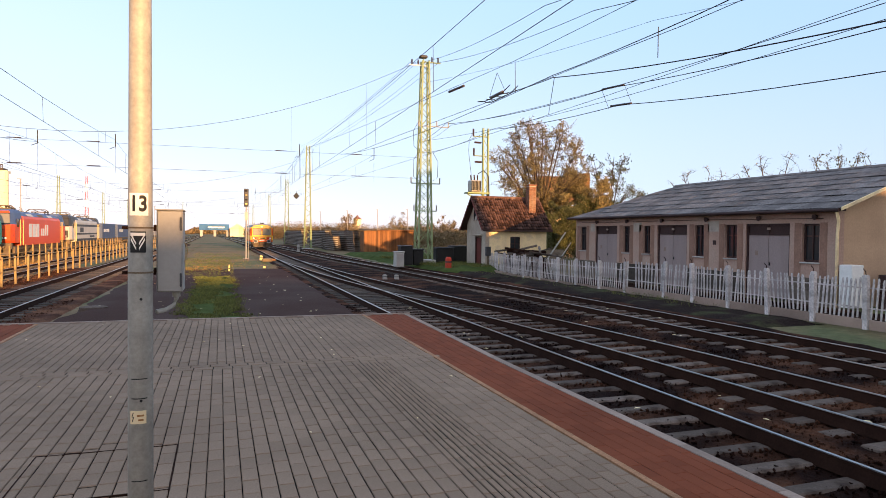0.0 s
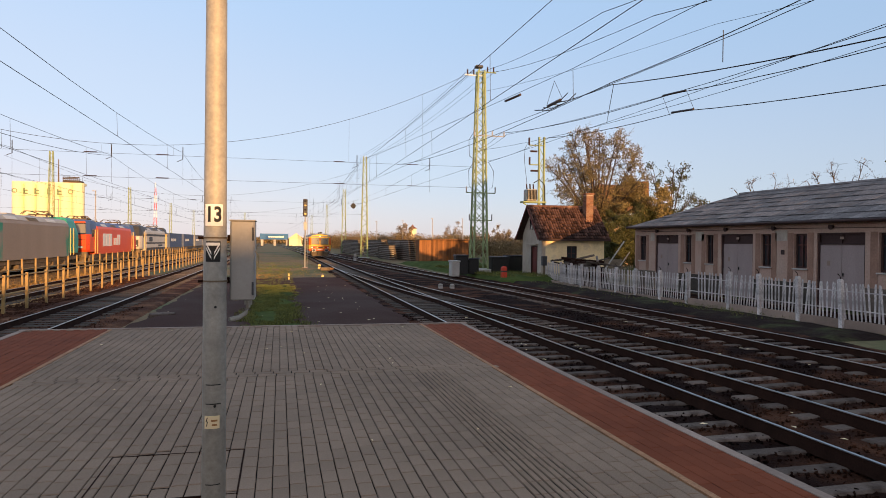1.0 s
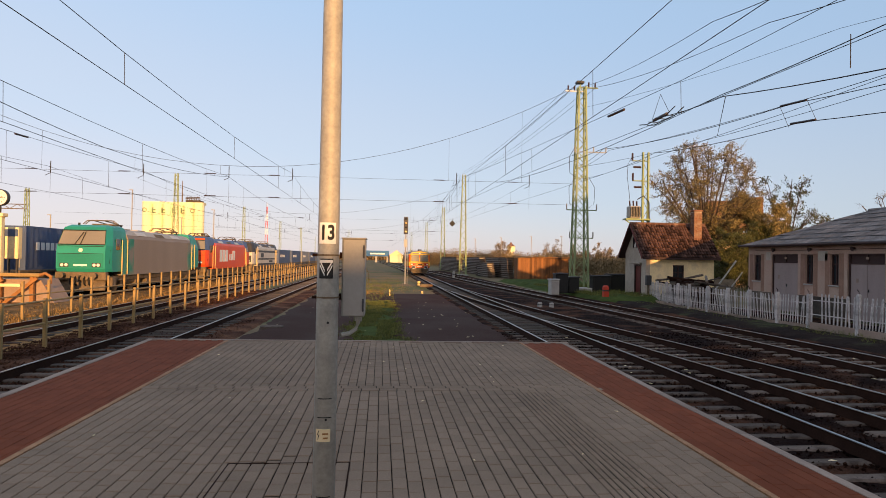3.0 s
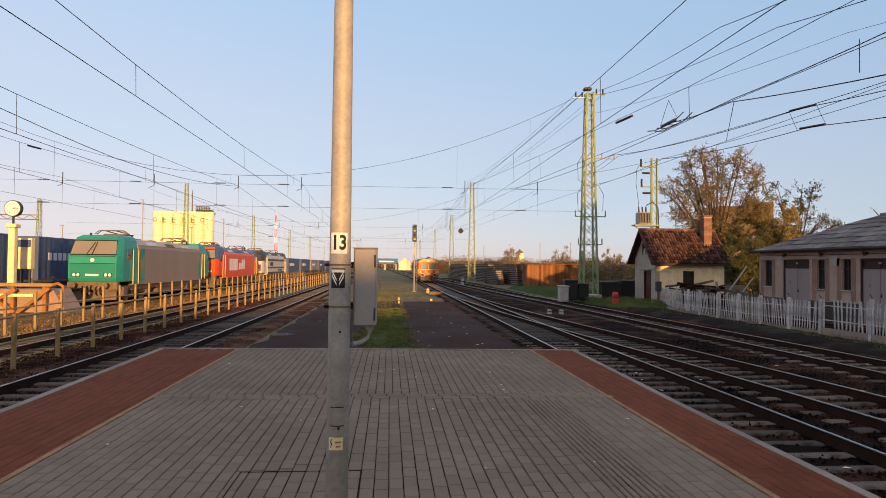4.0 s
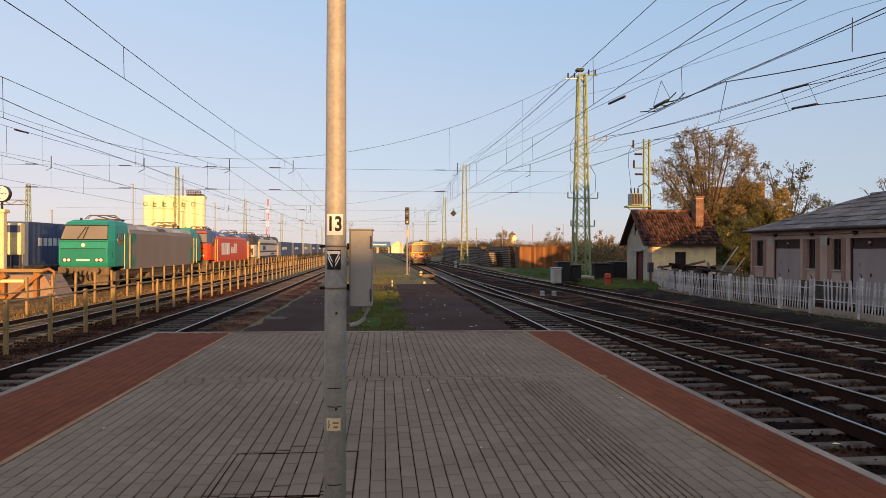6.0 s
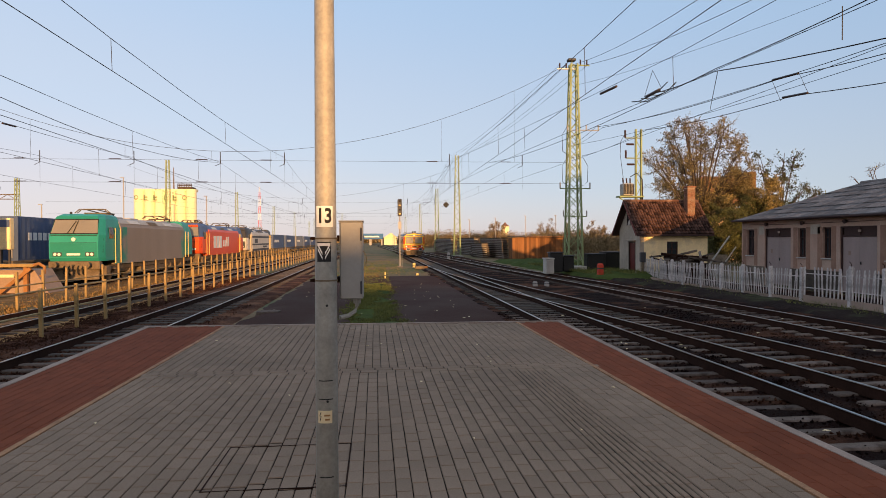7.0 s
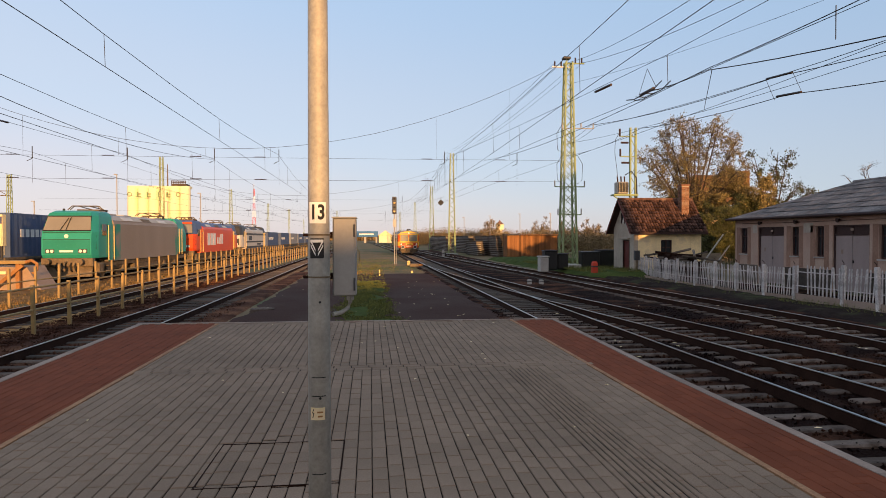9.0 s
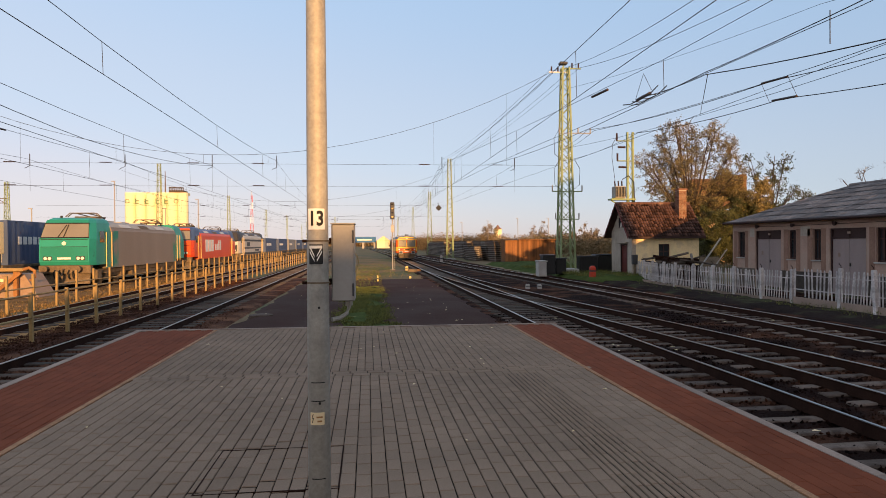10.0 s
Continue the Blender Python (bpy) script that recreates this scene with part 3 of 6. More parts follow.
def cabinet():
    c = thing("pole_cabinet", (0, 0, 0), 0, "grey steel electrical cabinet clamped to the pole", "cabinet")
    x0, x1, y0, y1, z0, z1 = -0.196, -0.080, 2.945, 3.13, 1.442, 1.828
    part("body", B(x0, x1, y0, y1, z0, z1, bev=0.004), M_BOX, c)
    part("door", B(x0 + 0.006, x1 - 0.006, y0 - 0.012, y0 - 0.001, z0 + 0.004, z1 - 0.004, bev=0.002), M_BOX, c)
    part("rain_cap", B(x0 - 0.004, x1 + 0.004, y0 - 0.016, y1, z1, z1 + 0.006, bev=0.002), M_BOX, c)
    for z in (1.50, 1.765):
        part("hinge", B(x1 - 0.013, x1 - 0.004, y0 - 0.024, y0 - 0.013, z - 0.032, z + 0.032, bev=0.002), M_LDARK, c, "long steel hinge")
    for z in (1.745, 1.54):
        part("bracket", B(x0 - 0.012, x0 - 0.001, y0 - 0.004, y0 + 0.05, z - 0.015, z + 0.015), M_RUST, c)
    bm = bmesh.new()
    poly_tube(bm, [(-0.112, 3.0, 1.442), (-0.112, 3.0, 1.405), (-0.124, 2.99, 1.375), (-0.155, 2.96, 1.357), (-0.195, 2.93, 1.352)], 0.011, 10)
    part("conduit", bm, M_GALV, c, "bent grey cable conduit")
    part("gland", T((-0.112, 3.0, 1.415), (-0.112, 3.0, 1.441), 0.019, 12), M_GALV, c)
    bm = bmesh.new()
    poly_tube(bm, [(x1, 3.0, 1.68), (x1 + 0.012, 3.0, 1.665), (x1 + 0.018, 3.0, 1.64), (x1 + 0.012, 3.0, 1.60), (x1, 3.0, 1.585)], 0.002, 6)
    part("wire_loop", bm, M_FENCEG, c)


cabinet()


# ---------- long workshop behind the white fence ----------
def workshop():
    w = thing("workshop_building", (0, 0, 0), 0, "long single-storey workshop with grey-brown plaster and sheet roof", "building")
    X, Y0, Y1, ZB, ZE, D = 21.5, 17.35, 35.75, -0.9, 2.80, 10.0
    wins = [(34.53, 35.25), (30.07, 30.68), (28.25, 28.85), (24.25, 24.9), (22.2, 22.92), (18.08, 18.86)]
    doors = [(31.25, 33.5), (25.42, 27.67), (19.43, 21.7)]
    holes = [(a, b, 0.78, 2.26) for a, b in wins] + [(a, b, ZB, 2.28) for a, b in doors]
    part("wall", wall_boxes(bmesh.new(), Y0, Y1, ZB, ZE, X, X + 0.35, holes, "y"), M_PLAST, w)
    bm = B(X + 0.35, X + D, Y1 - 0.35, Y1, ZB, ZE)
    box(bm, X + D - 0.35, X + D, Y0, Y1 - 0.35, ZB, ZE)
    part("wall", bm, M_PLAST, w)
    rx, rz = X + D / 2, 4.75
    bm = bmesh.new()
    loft(bm, [[(X + 0.35, y, ZB), (X + D - 0.35, y, ZB), (X + D - 0.35, y, ZE), (rx, y, rz - 0.15), (X + 0.35, y, ZE)] for y in (Y0, Y0 + 0.35)])
    part("gable_wall", bm, M_PINK, w, "ochre plaster gable wall")
    # sheet roof: rows of overlapping corrugated sheets, hipped at the far end
    e = 0.35
    hipy = Y1 - 3.2
    rows = 7
    slope = [(X - e, ZE - 0.02), (rx, rz)]
    rngr = random.Random(3)
    for k in range(rows):
        f0, f1 = k / rows, (k + 1) / rows + 0.02
        y = Y0 - 0.4
        yend = Y1 + e - (Y1 + e - hipy) * f0
        while y < yend - 0.1:
            yb = min(y + 1.02, yend)
            jit = rngr.uniform(-0.01, 0.012)
            n = 12
            verts_bm = bmesh.new()
            prev = None
            for i in range(n + 1):
                yy = y + (yb - y) * i / n
                hz = 0.022 if i % 2 else 0.0
                fe = min(f1, max(f0, (Y1 + e - yy) / (Y1 + e - hipy)))
                pa = (X - e + (rx - X + e) * f0, yy, ZE - 0.02 + (rz - ZE + 0.02) * f0 + hz + 0.03 + jit)
                pb = (X - e + (rx - X + e) * fe, yy, ZE - 0.02 + (rz - ZE + 0.02) * fe + hz + jit)
                va, vb = verts_bm.verts.new(pa), verts_bm.verts.new(pb)
                if prev and (Vector(pa) - Vector(pb)).length > 1e-4:
                    verts_bm.faces.new((prev[0], va, vb, prev[1]))
                prev = (va, vb)
            part("roof_sheet", verts_bm, M_SLATE, w)
            y += 0.98
    bm = bmesh.new()
    quad(bm, [(X - e, Y1 + e, ZE), (rx, hipy, rz), (X + D + e, Y1 + e, ZE)])
    quad(bm, [(X + D + e, Y0 - 0.4, ZE), (X + D + e, Y1 + e, ZE), (rx, hipy, rz), (rx, Y0 - 0.4, rz)])
    part("roof_back", bm, M_SLATE, w)
    part("ridge_cap", T((rx, Y0 - 0.42, rz + 0.02), (rx, hipy, rz + 0.02), 0.09, 8), M_SLATE, w)
    bm = bmesh.new()
    loft(bm, [[(X - e, y, ZE - 0.10), (X - 0.001, y, ZE - 0.10), (X - 0.001, y, ZE + 0.03), (X - e, y, ZE - 0.05)] for y in (Y0 - 0.35, Y1 + e)])
    part("eave_board", bm, M_FRAME, w)
    part("gutter", T((X - e - 0.06, Y0 - 0.4, ZE - 0.07), (X - e - 0.06, Y1 + e, ZE - 0.05), 0.065, 10), M_FRAME, w, "dark gutter")
    bm = bmesh.new()
    slab(bm, [(X - e, Y0 - 0.42, ZE - 0.09), (rx, Y0 - 0.42, rz - 0.07), (rx, Y0 - 0.42, rz + 0.05), (X - e, Y0 - 0.42, ZE + 0.03)], -0.05)
    part("barge_board", bm, M_CREAM, w)
    for a, b in wins:
        wn = part("window", B(X + 0.17, X + 0.18, a + 0.06, b - 0.06, 0.84, 2.20), M_GLASS, w)
        bm = bmesh.new()
        for q in ((a, a + 0.07), (b - 0.07, b), ((a + b) / 2 - 0.03, (a + b) / 2 + 0.03)):
            box(bm, X + 0.12, X + 0.20, *q, 0.80, 2.26)
        for q in ((0.78, 0.86), (1.75, 1.81), (2.18, 2.26)):
            box(bm, X + 0.125, X + 0.195, a + 0.07, b - 0.07, *q)
        part("frame", bm, M_FRAME, wn)
        part("sill", B(X - 0.07, X + 0.12, a - 0.05, b + 0.05, 0.72, 0.775, bev=0.01), M_CONC, wn)
    for a, b in doors:
        mid = (a + b) / 2
        dr = part("door", B(X + 0.10, X + 0.15, a + 0.09, mid - 0.012, -0.75, 1.80), M_DOORGREY, w, "grey sheet double door")
        part("door_leaf", B(X + 0.10, X + 0.15, mid + 0.012, b - 0.09, -0.75, 1.80), M_DOORGREY, dr)
        bm = bmesh.new()
        for q in ((a, a + 0.085), (b - 0.085, b)):
            box(bm, X + 0.06, X + 0.2, *q, -0.85, 2.28)
        box(bm, X + 0.06, X + 0.2, a + 0.085, b - 0.085, 1.81, 1.88)
        box(bm, X + 0.06, X + 0.2, a + 0.085, b - 0.085, 2.21, 2.28)
        box(bm, X + 0.07, X + 0.19, mid - 0.03, mid + 0.03, 1.88, 2.21)
        part("frame", bm, M_FRAME, dr)
        part("transom_pane", B(X + 0.13, X + 0.14, a + 0.085, b - 0.085, 1.88, 2.21), M_FRAME, dr)
        part("notice", B(X + 0.094, X + 0.099, mid + 0.55, mid + 0.70, 0.95, 1.15), M_KERB, dr, "small faded notice")
        part("door_handle", B(X + 0.06, X + 0.099, mid - 0.10, mid - 0.06, 0.55, 0.68), M_BLACK, dr)
        part("plate", B(X + 0.045, X + 0.058, mid - 0.13, mid + 0.05, 2.02, 2.12), M_KERB, dr)
    bm = bmesh.new()
    poly_tube(bm, [(X - 0.03, 17.9, 2.45), (X - 0.03, 24.5, 2.50), (X - 0.03, 31, 2.48), (X - 0.03, 35, 2.52)], 0.013)
    part("cable", bm, M_FRAME, w, "surface cable below the eave")
    for yy in (18.2, 20.9, 24.0, 27.2, 30.2, 33.2):
        part("lamp", T((X - 0.16, yy, 2.50), (X - 0.02, yy, 2.53), 0.11, 12, 0.06), M_FRAME, w, "small round wall lamp")
    for a, b in wins:
        for p, q in ((a - 0.34, a - 0.03), (b + 0.03, b + 0.34)):
            part("render_panel", B(X - 0.012, X - 0.001, p, q, 0.2, 2.3), M_BAY, w, "faded brown-red render beside the window")
    for a, b in ((33.6, 34.0), (29.0, 29.7), (23.3, 24.0)):
        part("plaster_panel", B(X - 0.012, X - 0.001, a, b, 1.95, 2.42), M_GABLE, w)
    # dark strips paint the shade low on the wall behind the fence
    for a, b in ((Y0, 19.42), (21.71, 25.41), (27.68, 31.24), (33.51, Y1)):
        part("plinth", B(X - 0.03, X - 0.013, a, b, -0.9, 0.18), M_STACK, w, "dark strip for the shaded wall foot")
    part("drainpipe", poly_tube(bmesh.new(), [(X - e, Y0 - 0.25, ZE - 0.08), (X - 0.1, Y0 - 0.14, ZE - 0.45), (X - 0.1, Y0 - 0.1, 1.9), (X - 0.1, Y0 - 0.1, -0.8)], 0.055, 10), M_CREAM, w, "pale rain pipe at the corner", smooth=True)
    part("vent", B(X - 0.02, X - 0.003, 23.45, 23.65, 1.35, 1.55), M_FRAME, w)


workshop()


# ---------- small gatehouse with tiled roof ----------
def gatehouse():
    h = thing("gatehouse", (0, 0, 0), 0, "small cream plaster house with red tiled gable roof", "house")
    X0, X1, Y0, Y1, ZB, ZE, ZR = 18.1, 22.95, 42.5, 46.2, -0.9, 2.45, 4.45
    ym = (Y0 + Y1) / 2
    part("front_wall", wall_boxes(bmesh.new(), X0 + 0.3, X1, ZB, ZE, Y0, Y0 + 0.3, [(20.05, 20.85, 0.45, 1.55)], "x"), M_CREAM, h, "stained cream plaster wall")
    part("corner_pilaster", B(X1 - 0.75, X1 + 0.03, Y0 - 0.035, Y0 - 0.002, ZB, ZE), M_CREAM, h)
    bm = wall_boxes(bmesh.new(), Y0, Y1, ZB, ZE, X0, X0 + 0.3, [(43.25, 44.45, ZB, 1.55)], "y")
    part("side_wall", bm, M_GABLE, h, "grey weathered gable-side wall")
    bm = bmesh.new()
    for x in (X0, X1 - 0.3):
        loft(bm, [[(xx, Y0, ZE), (xx, Y1, ZE), (xx, ym, ZR - 0.12)] for xx in (x, x + 0.3)])
    part("gable", bm, M_GABLE, h)
    bm = B(X0 + 0.3, X1, Y1 - 0.3, Y1, ZB, ZE)
    box(bm, X1 - 0.3, X1, Y0 + 0.3, Y1 - 0.3, ZB, ZE)
    part("back_wall", bm, M_CREAM, h)
    dr = part("door", B(X0 + 0.08, X0 + 0.13, 43.33, 44.37, ZB + 0.1, 1.45), M_DOORRED, h, "dark red wooden door")
    bm = bmesh.new()
    for q in ((43.25, 43.33), (44.37, 44.45)):
        box(bm, X0 - 0.02, X0 + 0.2, *q, ZB, 1.55)
    box(bm, X0 - 0.02, X0 + 0.2, 43.33, 44.37, 1.46, 1.55)
    part("frame", bm, M_FRAME, dr)
    for z in (-0.3, 0.5):
        part("panel", B(X0 + 0.06, X0 + 0.079, 43.5, 44.2, z - 0.3, z + 0.3), M_DOORRED, dr)
    part("door_hood", B(X0 - 0.25, X0 - 0.021, 43.1, 44.6, 1.60, 1.70, bev=0.02), M_GABLE, h)
    part("step", B(X0 - 0.7, X0 - 0.01, 43.0, 44.7, -0.9, -0.68, bev=0.02), M_CONC, h)
    wn = part("attic_window", B(X0 - 0.02, X0 - 0.003, 44.15, 44.65, 2.75, 3.45), M_GLASS, h)
    part("frame", box(box(B(X0 - 0.05, X0 - 0.021, 44.09, 44.15, 2.7, 3.5), X0 - 0.05, X0 - 0.021, 44.65, 44.71, 2.7, 3.5), X0 - 0.05, X0 - 0.021, 44.15, 44.65, 3.44, 3.5), M_FRAME, wn)
    wn = part("window", B(20.1, 20.8, Y0 + 0.12, Y0 + 0.13, 0.5, 1.5), M_GLASS, h)
    bm = bmesh.new()
    for q in ((20.05, 20.12), (20.42, 20.48), (20.78, 20.85)):
        box(bm, *q, Y0 + 0.06, Y0 + 0.15, 0.45, 1.55)
    for q in ((0.45, 0.52), (1.0, 1.05), (1.48, 1.55)):
        box(bm, 20.12, 20.78, Y0 + 0.065, Y0 + 0.145, *q)
    part("frame", bm, M_FRAME, wn)
    # roof
    ox0, ox1, oy = X0 - 0.40, X1 + 0.32, 0.42
    rise = (ZR - ZE) / (ym - Y0)
    ez = ZE - oy * rise + 0.05
    for s in (1, -1):
        ya = ym - s * (ym - Y0 + oy)
        pts = [(ox0, ya, ez), (ox1, ya, ez), (ox1, ym, ZR), (ox0, ym, ZR)]
        part("roof_board", slab(bmesh.new(), pts if s > 0 else pts[::-1], 0.08), M_FRAME, h)
    part("fascia", B(ox0, ox1, Y0 - oy - 0.04, Y0 - oy - 0.003, ez - 0.12, ez + 0.02), M_FRAME, h)
    for s in (1, -1):
        ya = ym - s * (ym - Y0 + oy)
        pts = [(ox0 - 0.03, ya, ez - 0.12), (ox0 - 0.03, ym, ZR - 0.12), (ox0 - 0.03, ym, ZR + 0.05), (ox0 - 0.03, ya, ez + 0.05)]
        part("barge_board", slab(bmesh.new(), pts if s > 0 else pts[::-1], 0.04), M_DOORRED, h)
    tb = bmesh.new()
    w, n, r = 0.2, 5, 0.085
    for i in range(n + 1):
        a = math.pi * i / n
        tb.verts.new((-math.cos(a) * r, 0, math.sin(a) * 0.07))
        tb.verts.new((-math.cos(a) * r * 0.85, 0.36, math.sin(a) * 0.055 - 0.02))
    tb.verts.ensure_lookup_table()
    for i in range(n):
        tb.faces.new((tb.verts[2 * i], tb.verts[2 * i + 2], tb.verts[2 * i + 3], tb.verts[2 * i + 1]))
    tb.faces.new([tb.verts[2 * i] for i in range(n + 1)])
    tile = mesh_of("roof_tile", tb, M_TILE)
    tv, tf = [v.co.copy() for v in tile.vertices], [list(p.vertices) for p in tile.polygons]
    L = math.hypot(ym - Y0 + oy, ZR - ez)
    ang = math.atan2(ZR - ez, ym - Y0 + oy)
    nr, nc = int(L / 0.30), int((ox1 - ox0) / 0.19)
    rngt = random.Random(8)
    verts, faces = [], []
    for s in (1, -1):
        for k in range(nr):
            for c in range(nc + 1):
                d = k * L / nr
                m = Matrix.Translation((ox0 + 0.06 + c * (ox1 - ox0 - 0.12) / nc, ym - s * (ym - Y0 + oy - d * math.cos(ang)), ez + d * math.sin(ang) + 0.02 + rngt.uniform(0, 0.02))) @ Euler((0, 0, 0 if s > 0 else math.pi)).to_matrix().to_4x4() @ Euler((ang - 0.06, 0, rngt.uniform(-0.04, 0.04))).to_matrix().to_4x4()
                if s > 0 and k < 10:
                    ob = new("roof_tile", tile)
                    ob.matrix_world = m
                    ob.parent = h
                else:
                    q = len(verts)
                    verts += [m @ v for v in tv]
                    faces += [[i + q for i in f] for f in tf]
    me = bpy.data.meshes.new("upper_tiles")
    me.from_pydata(verts, [], faces)
    me.materials.append(M_TILE)
    ob = new("upper_tiles", me)
    ob.parent = h
    tagged(ob, kind="stuff")
    part("ridge_tiles", T((ox0, ym, ZR + 0.02), (ox1, ym, ZR + 0.02), 0.11, 10), M_TILE, h)
    ch = part("chimney", B(21.95, 22.5, 43.3, 43.85, 2.6, 5.35), M_MORTAR, h, "tall red brick chimney")
    for k in range(34):
        z = 2.65 + k * 0.078
        for i in range(2):
            part("brick", B(21.935 + i * 0.29, 22.21 + i * 0.29, 43.285, 43.3, z, z + 0.066), M_BRICK, ch)
            part("brick", B(21.935, 21.95, 43.3 + i * 0.28, 43.565 + i * 0.28, z, z + 0.066), M_BRICK, ch)
    part("cap", B(21.88, 22.57, 43.23, 43.92, 5.35, 5.47, bev=0.02), M_BRICK, ch)


gatehouse()


# ---------- white concrete picket fence ----------
def picket_fence():
    f = thing("picket_fence", (0, 0, 0), 0, "weathered white concrete picket fence along the track", "fence", kind="structure")
    bm = bmesh.new()
    loft(bm, [[(-w, -d, z), (w, -d, z), (w, d, z), (-w, d, z)] for w, d, z in ((0.065, 0.07, -0.25), (0.065, 0.07, 1.22), (0.045, 0.05, 1.27))])
    post = mesh_of("fence_post", bm, M_PICKET)
    bm = bmesh.new()
    loft(bm, [[(-w, -d, z), (w, -d, z), (w, d, z), (-w, d, z)] for w, d, z in ((0.011, 0.024, 0.04), (0.011, 0.027, 1.10), (0.008, 0.015, 1.17))])
    pk = mesh_of("picket", bm, M_PICKET)
    rngf = random.Random(2)
    posts = (9.2, 11.0, 12.7, 14.4, 16.1, 17.85, 19.65, 21.36, 24.03, 26.03, 28.2, 30.1, 32.07, 34.07, 35.93, 37.87, 39.7)
    base = lambda y: -0.56 if y < 21.5 else -0.67 - 0.06 * min(1, (y - 21.5) / 6)
    side = lambda y: 17.05 + (0.12 * (y - 34) if y > 34 else 0)
    for k, (y, y2) in enumerate(zip(posts, posts[1:] + (41.5,))):
        z, x, x2 = base(y), side(y), side(y2)
        bay = y2 - y
        ob = new("fence_post", post)
        ob.matrix_world = pose(x + rngf.uniform(-0.02, 0.02), y, z, rngf.uniform(-2.5, 1.5), rngf.uniform(-2, 2), 0)
        ob.parent = f
        cap = part("post_hook", poly_tube(bmesh.new(), [(0, 0, 1.27), (0, 0.01, 1.36), (-0.05, 0.05, 1.44)], 0.012, 5), M_RUST, ob, "rusty wire hook on the post")
        for hz in (0.34, 0.90):
            part("fence_rail", T((x + 0.035, y, z + hz), (x2 + 0.035, y2, z + hz), 0.024, 4), M_PICKET, f)
        gate = bay > 2.5
        n = 12 if gate else 11
        tilt = rngf.uniform(-7, 3) if y > 24 else rngf.uniform(-5, 5)
        bend = rngf.uniform(-4, 4)
        for i in range(n):
            t = (i + 0.9) / (n + 0.8)
            if gate and i in (9, 10):
                continue
            ob = new("picket", pk)
            ob.matrix_world = pose(x + (x2 - x) * t, y + bay * t, z + rngf.uniform(-0.025, 0.02), (0 if gate else tilt + bend * (t - 0.5)) + rngf.uniform(-2.5, 2.5), rngf.uniform(-3, 3), 0) @ Matrix.Diagonal((1, 1.4 if gate else 1.1, 1, 1))
            ob.parent = f
        part("base_slab", B(x - 0.03, x + 0.03, y + 0.1, y2 - 0.1, z - 0.25, z + 0.03, bev=0.01), M_KERB, f)


picket_fence()


# ---------- lattice masts ----------
def lattice_mast(label, loc, height, w0, w1, panels, heads=True, thick=0.055, strut=0.55):
    ma = thing("lattice_mast", loc, 0, label, "catenary mast", "lattice masts of the yard")
    wid = lambda z: w0 + (w1 - w0) * z / height
    for sx, sy in ((-1, -1), (1, -1), (1, 1), (-1, 1)):
        bm = bmesh.new()
        a, b = wid(0) / 2, wid(height) / 2
        loft(bm, [[(sx * q + u, sy * q + v, z) for u, v in ((-thick, -thick), (thick, -thick), (thick, thick), (-thick, thick))] for q, z in ((a, 0), (b, height))])
        part("leg", bm, M_MASTG, ma)
    zs = [0.3]
    while zs[-1] < height - 0.3:
        zs.append(zs[-1] + max(0.45, wid(zs[-1]) * panels))
    zs[-1] = height - 0.05
    for axis, s in ((0, -1), (0, 1), (1, -1), (1, 1)):
        bm = bmesh.new()
        for i, (a, b) in enumerate(zip(zs, zs[1:])):
            qa, qb = wid(a) / 2, wid(b) / 2
            d = -1 if i % 2 else 1
            bars = [(d, -d)] if not heads or wid(a) < 0.72 else [(d, -d), (-d, d)]
            for u, v in bars:
                r0 = (u * qa, s * qa, a) if axis == 0 else (s * qa, u * qa, a)
                r1 = (v * qb, s * qb, b) if axis == 0 else (s * qb, v * qb, b)
                if heads:
                    part("brace", T(r0, r1, thick * strut, 4), M_MASTG, ma)
                else:
                    tube(bm, r0, r1, thick * strut, 4)
        if heads:
            bm.free()
        else:
            tagged(part("bracing", bm, M_MASTG, ma), kind="stuff")
    part("foundation", B(-w0 * 0.8, w0 * 0.8, -w0 * 0.8, w0 * 0.8, -0.8, 0.06, bev=0.04), M_CONC, ma)
    if heads:
        for s, z in ((-1, height - 0.35), (1, height - 0.05)):
            arm = part("head_arm", T((-s * 0.2, 0, z), (s * 1.25, 0, z), 0.05, 6), M_WHITE if s < 0 else M_MASTG, ma, "short cross arm")
            for dx in (0.55, 1.05):
                part("insulator", T((s * dx, 0, z + 0.05), (s * dx, 0, z + 0.42), 0.06, 8), M_INSUL, arm)
        lamp = part("floodlight", B(-0.45, 0.15, -0.25, 0.25, height + 0.22, height + 0.42, bev=0.05), M_LDARK, ma, "dark floodlight head")
        part("stem", T((-0.1, 0, height - 0.1), (-0.1, 0, height + 0.22), 0.04, 6), M_MASTG, lamp)
        for z, w in ((5.9, 1.15), (3.8, 0.9)):
            part("cross_bar", T((-w, -0.4, z), (w, -0.4, z), 0.04, 6), M_MASTG, ma)
            for s in (-1, 1):
                part("insulator", T((s * w, -0.4, z), (s * w, -0.4, z + 0.45), 0.05, 8), M_GALV, ma)
    return ma


tall = lattice_mast("tall pale green lattice mast on a concrete base", (14.95, 47.4, -0.35), 15.3, 1.12, 0.5, 1.0, thick=0.058)
arm = part("cross_arm", T((-0.6, -0.3, 10.3), (1.9, -0.3, 10.3), 0.035, 6), M_GALV, tall, "pale cross arm")
for x in (-0.55, 0.9, 1.85):
    part("insulator", T((x, -0.3, 10.3), (x, -0.3, 10.7), 0.05, 8), M_GALV, arm)
for x, z in ((-0.95, 6.1), (0.95, 6.1), (-0.95, 8.4)):
    part("jumper_cable", poly_tube(bmesh.new(), [(x * 0.6, -0.4, z), (x, -0.4, z + 0.3), (x * 1.05, -0.4, z + 1.5), (x * 0.6, -0.4, z + 2.2)], 0.018), M_WIRE, tall)
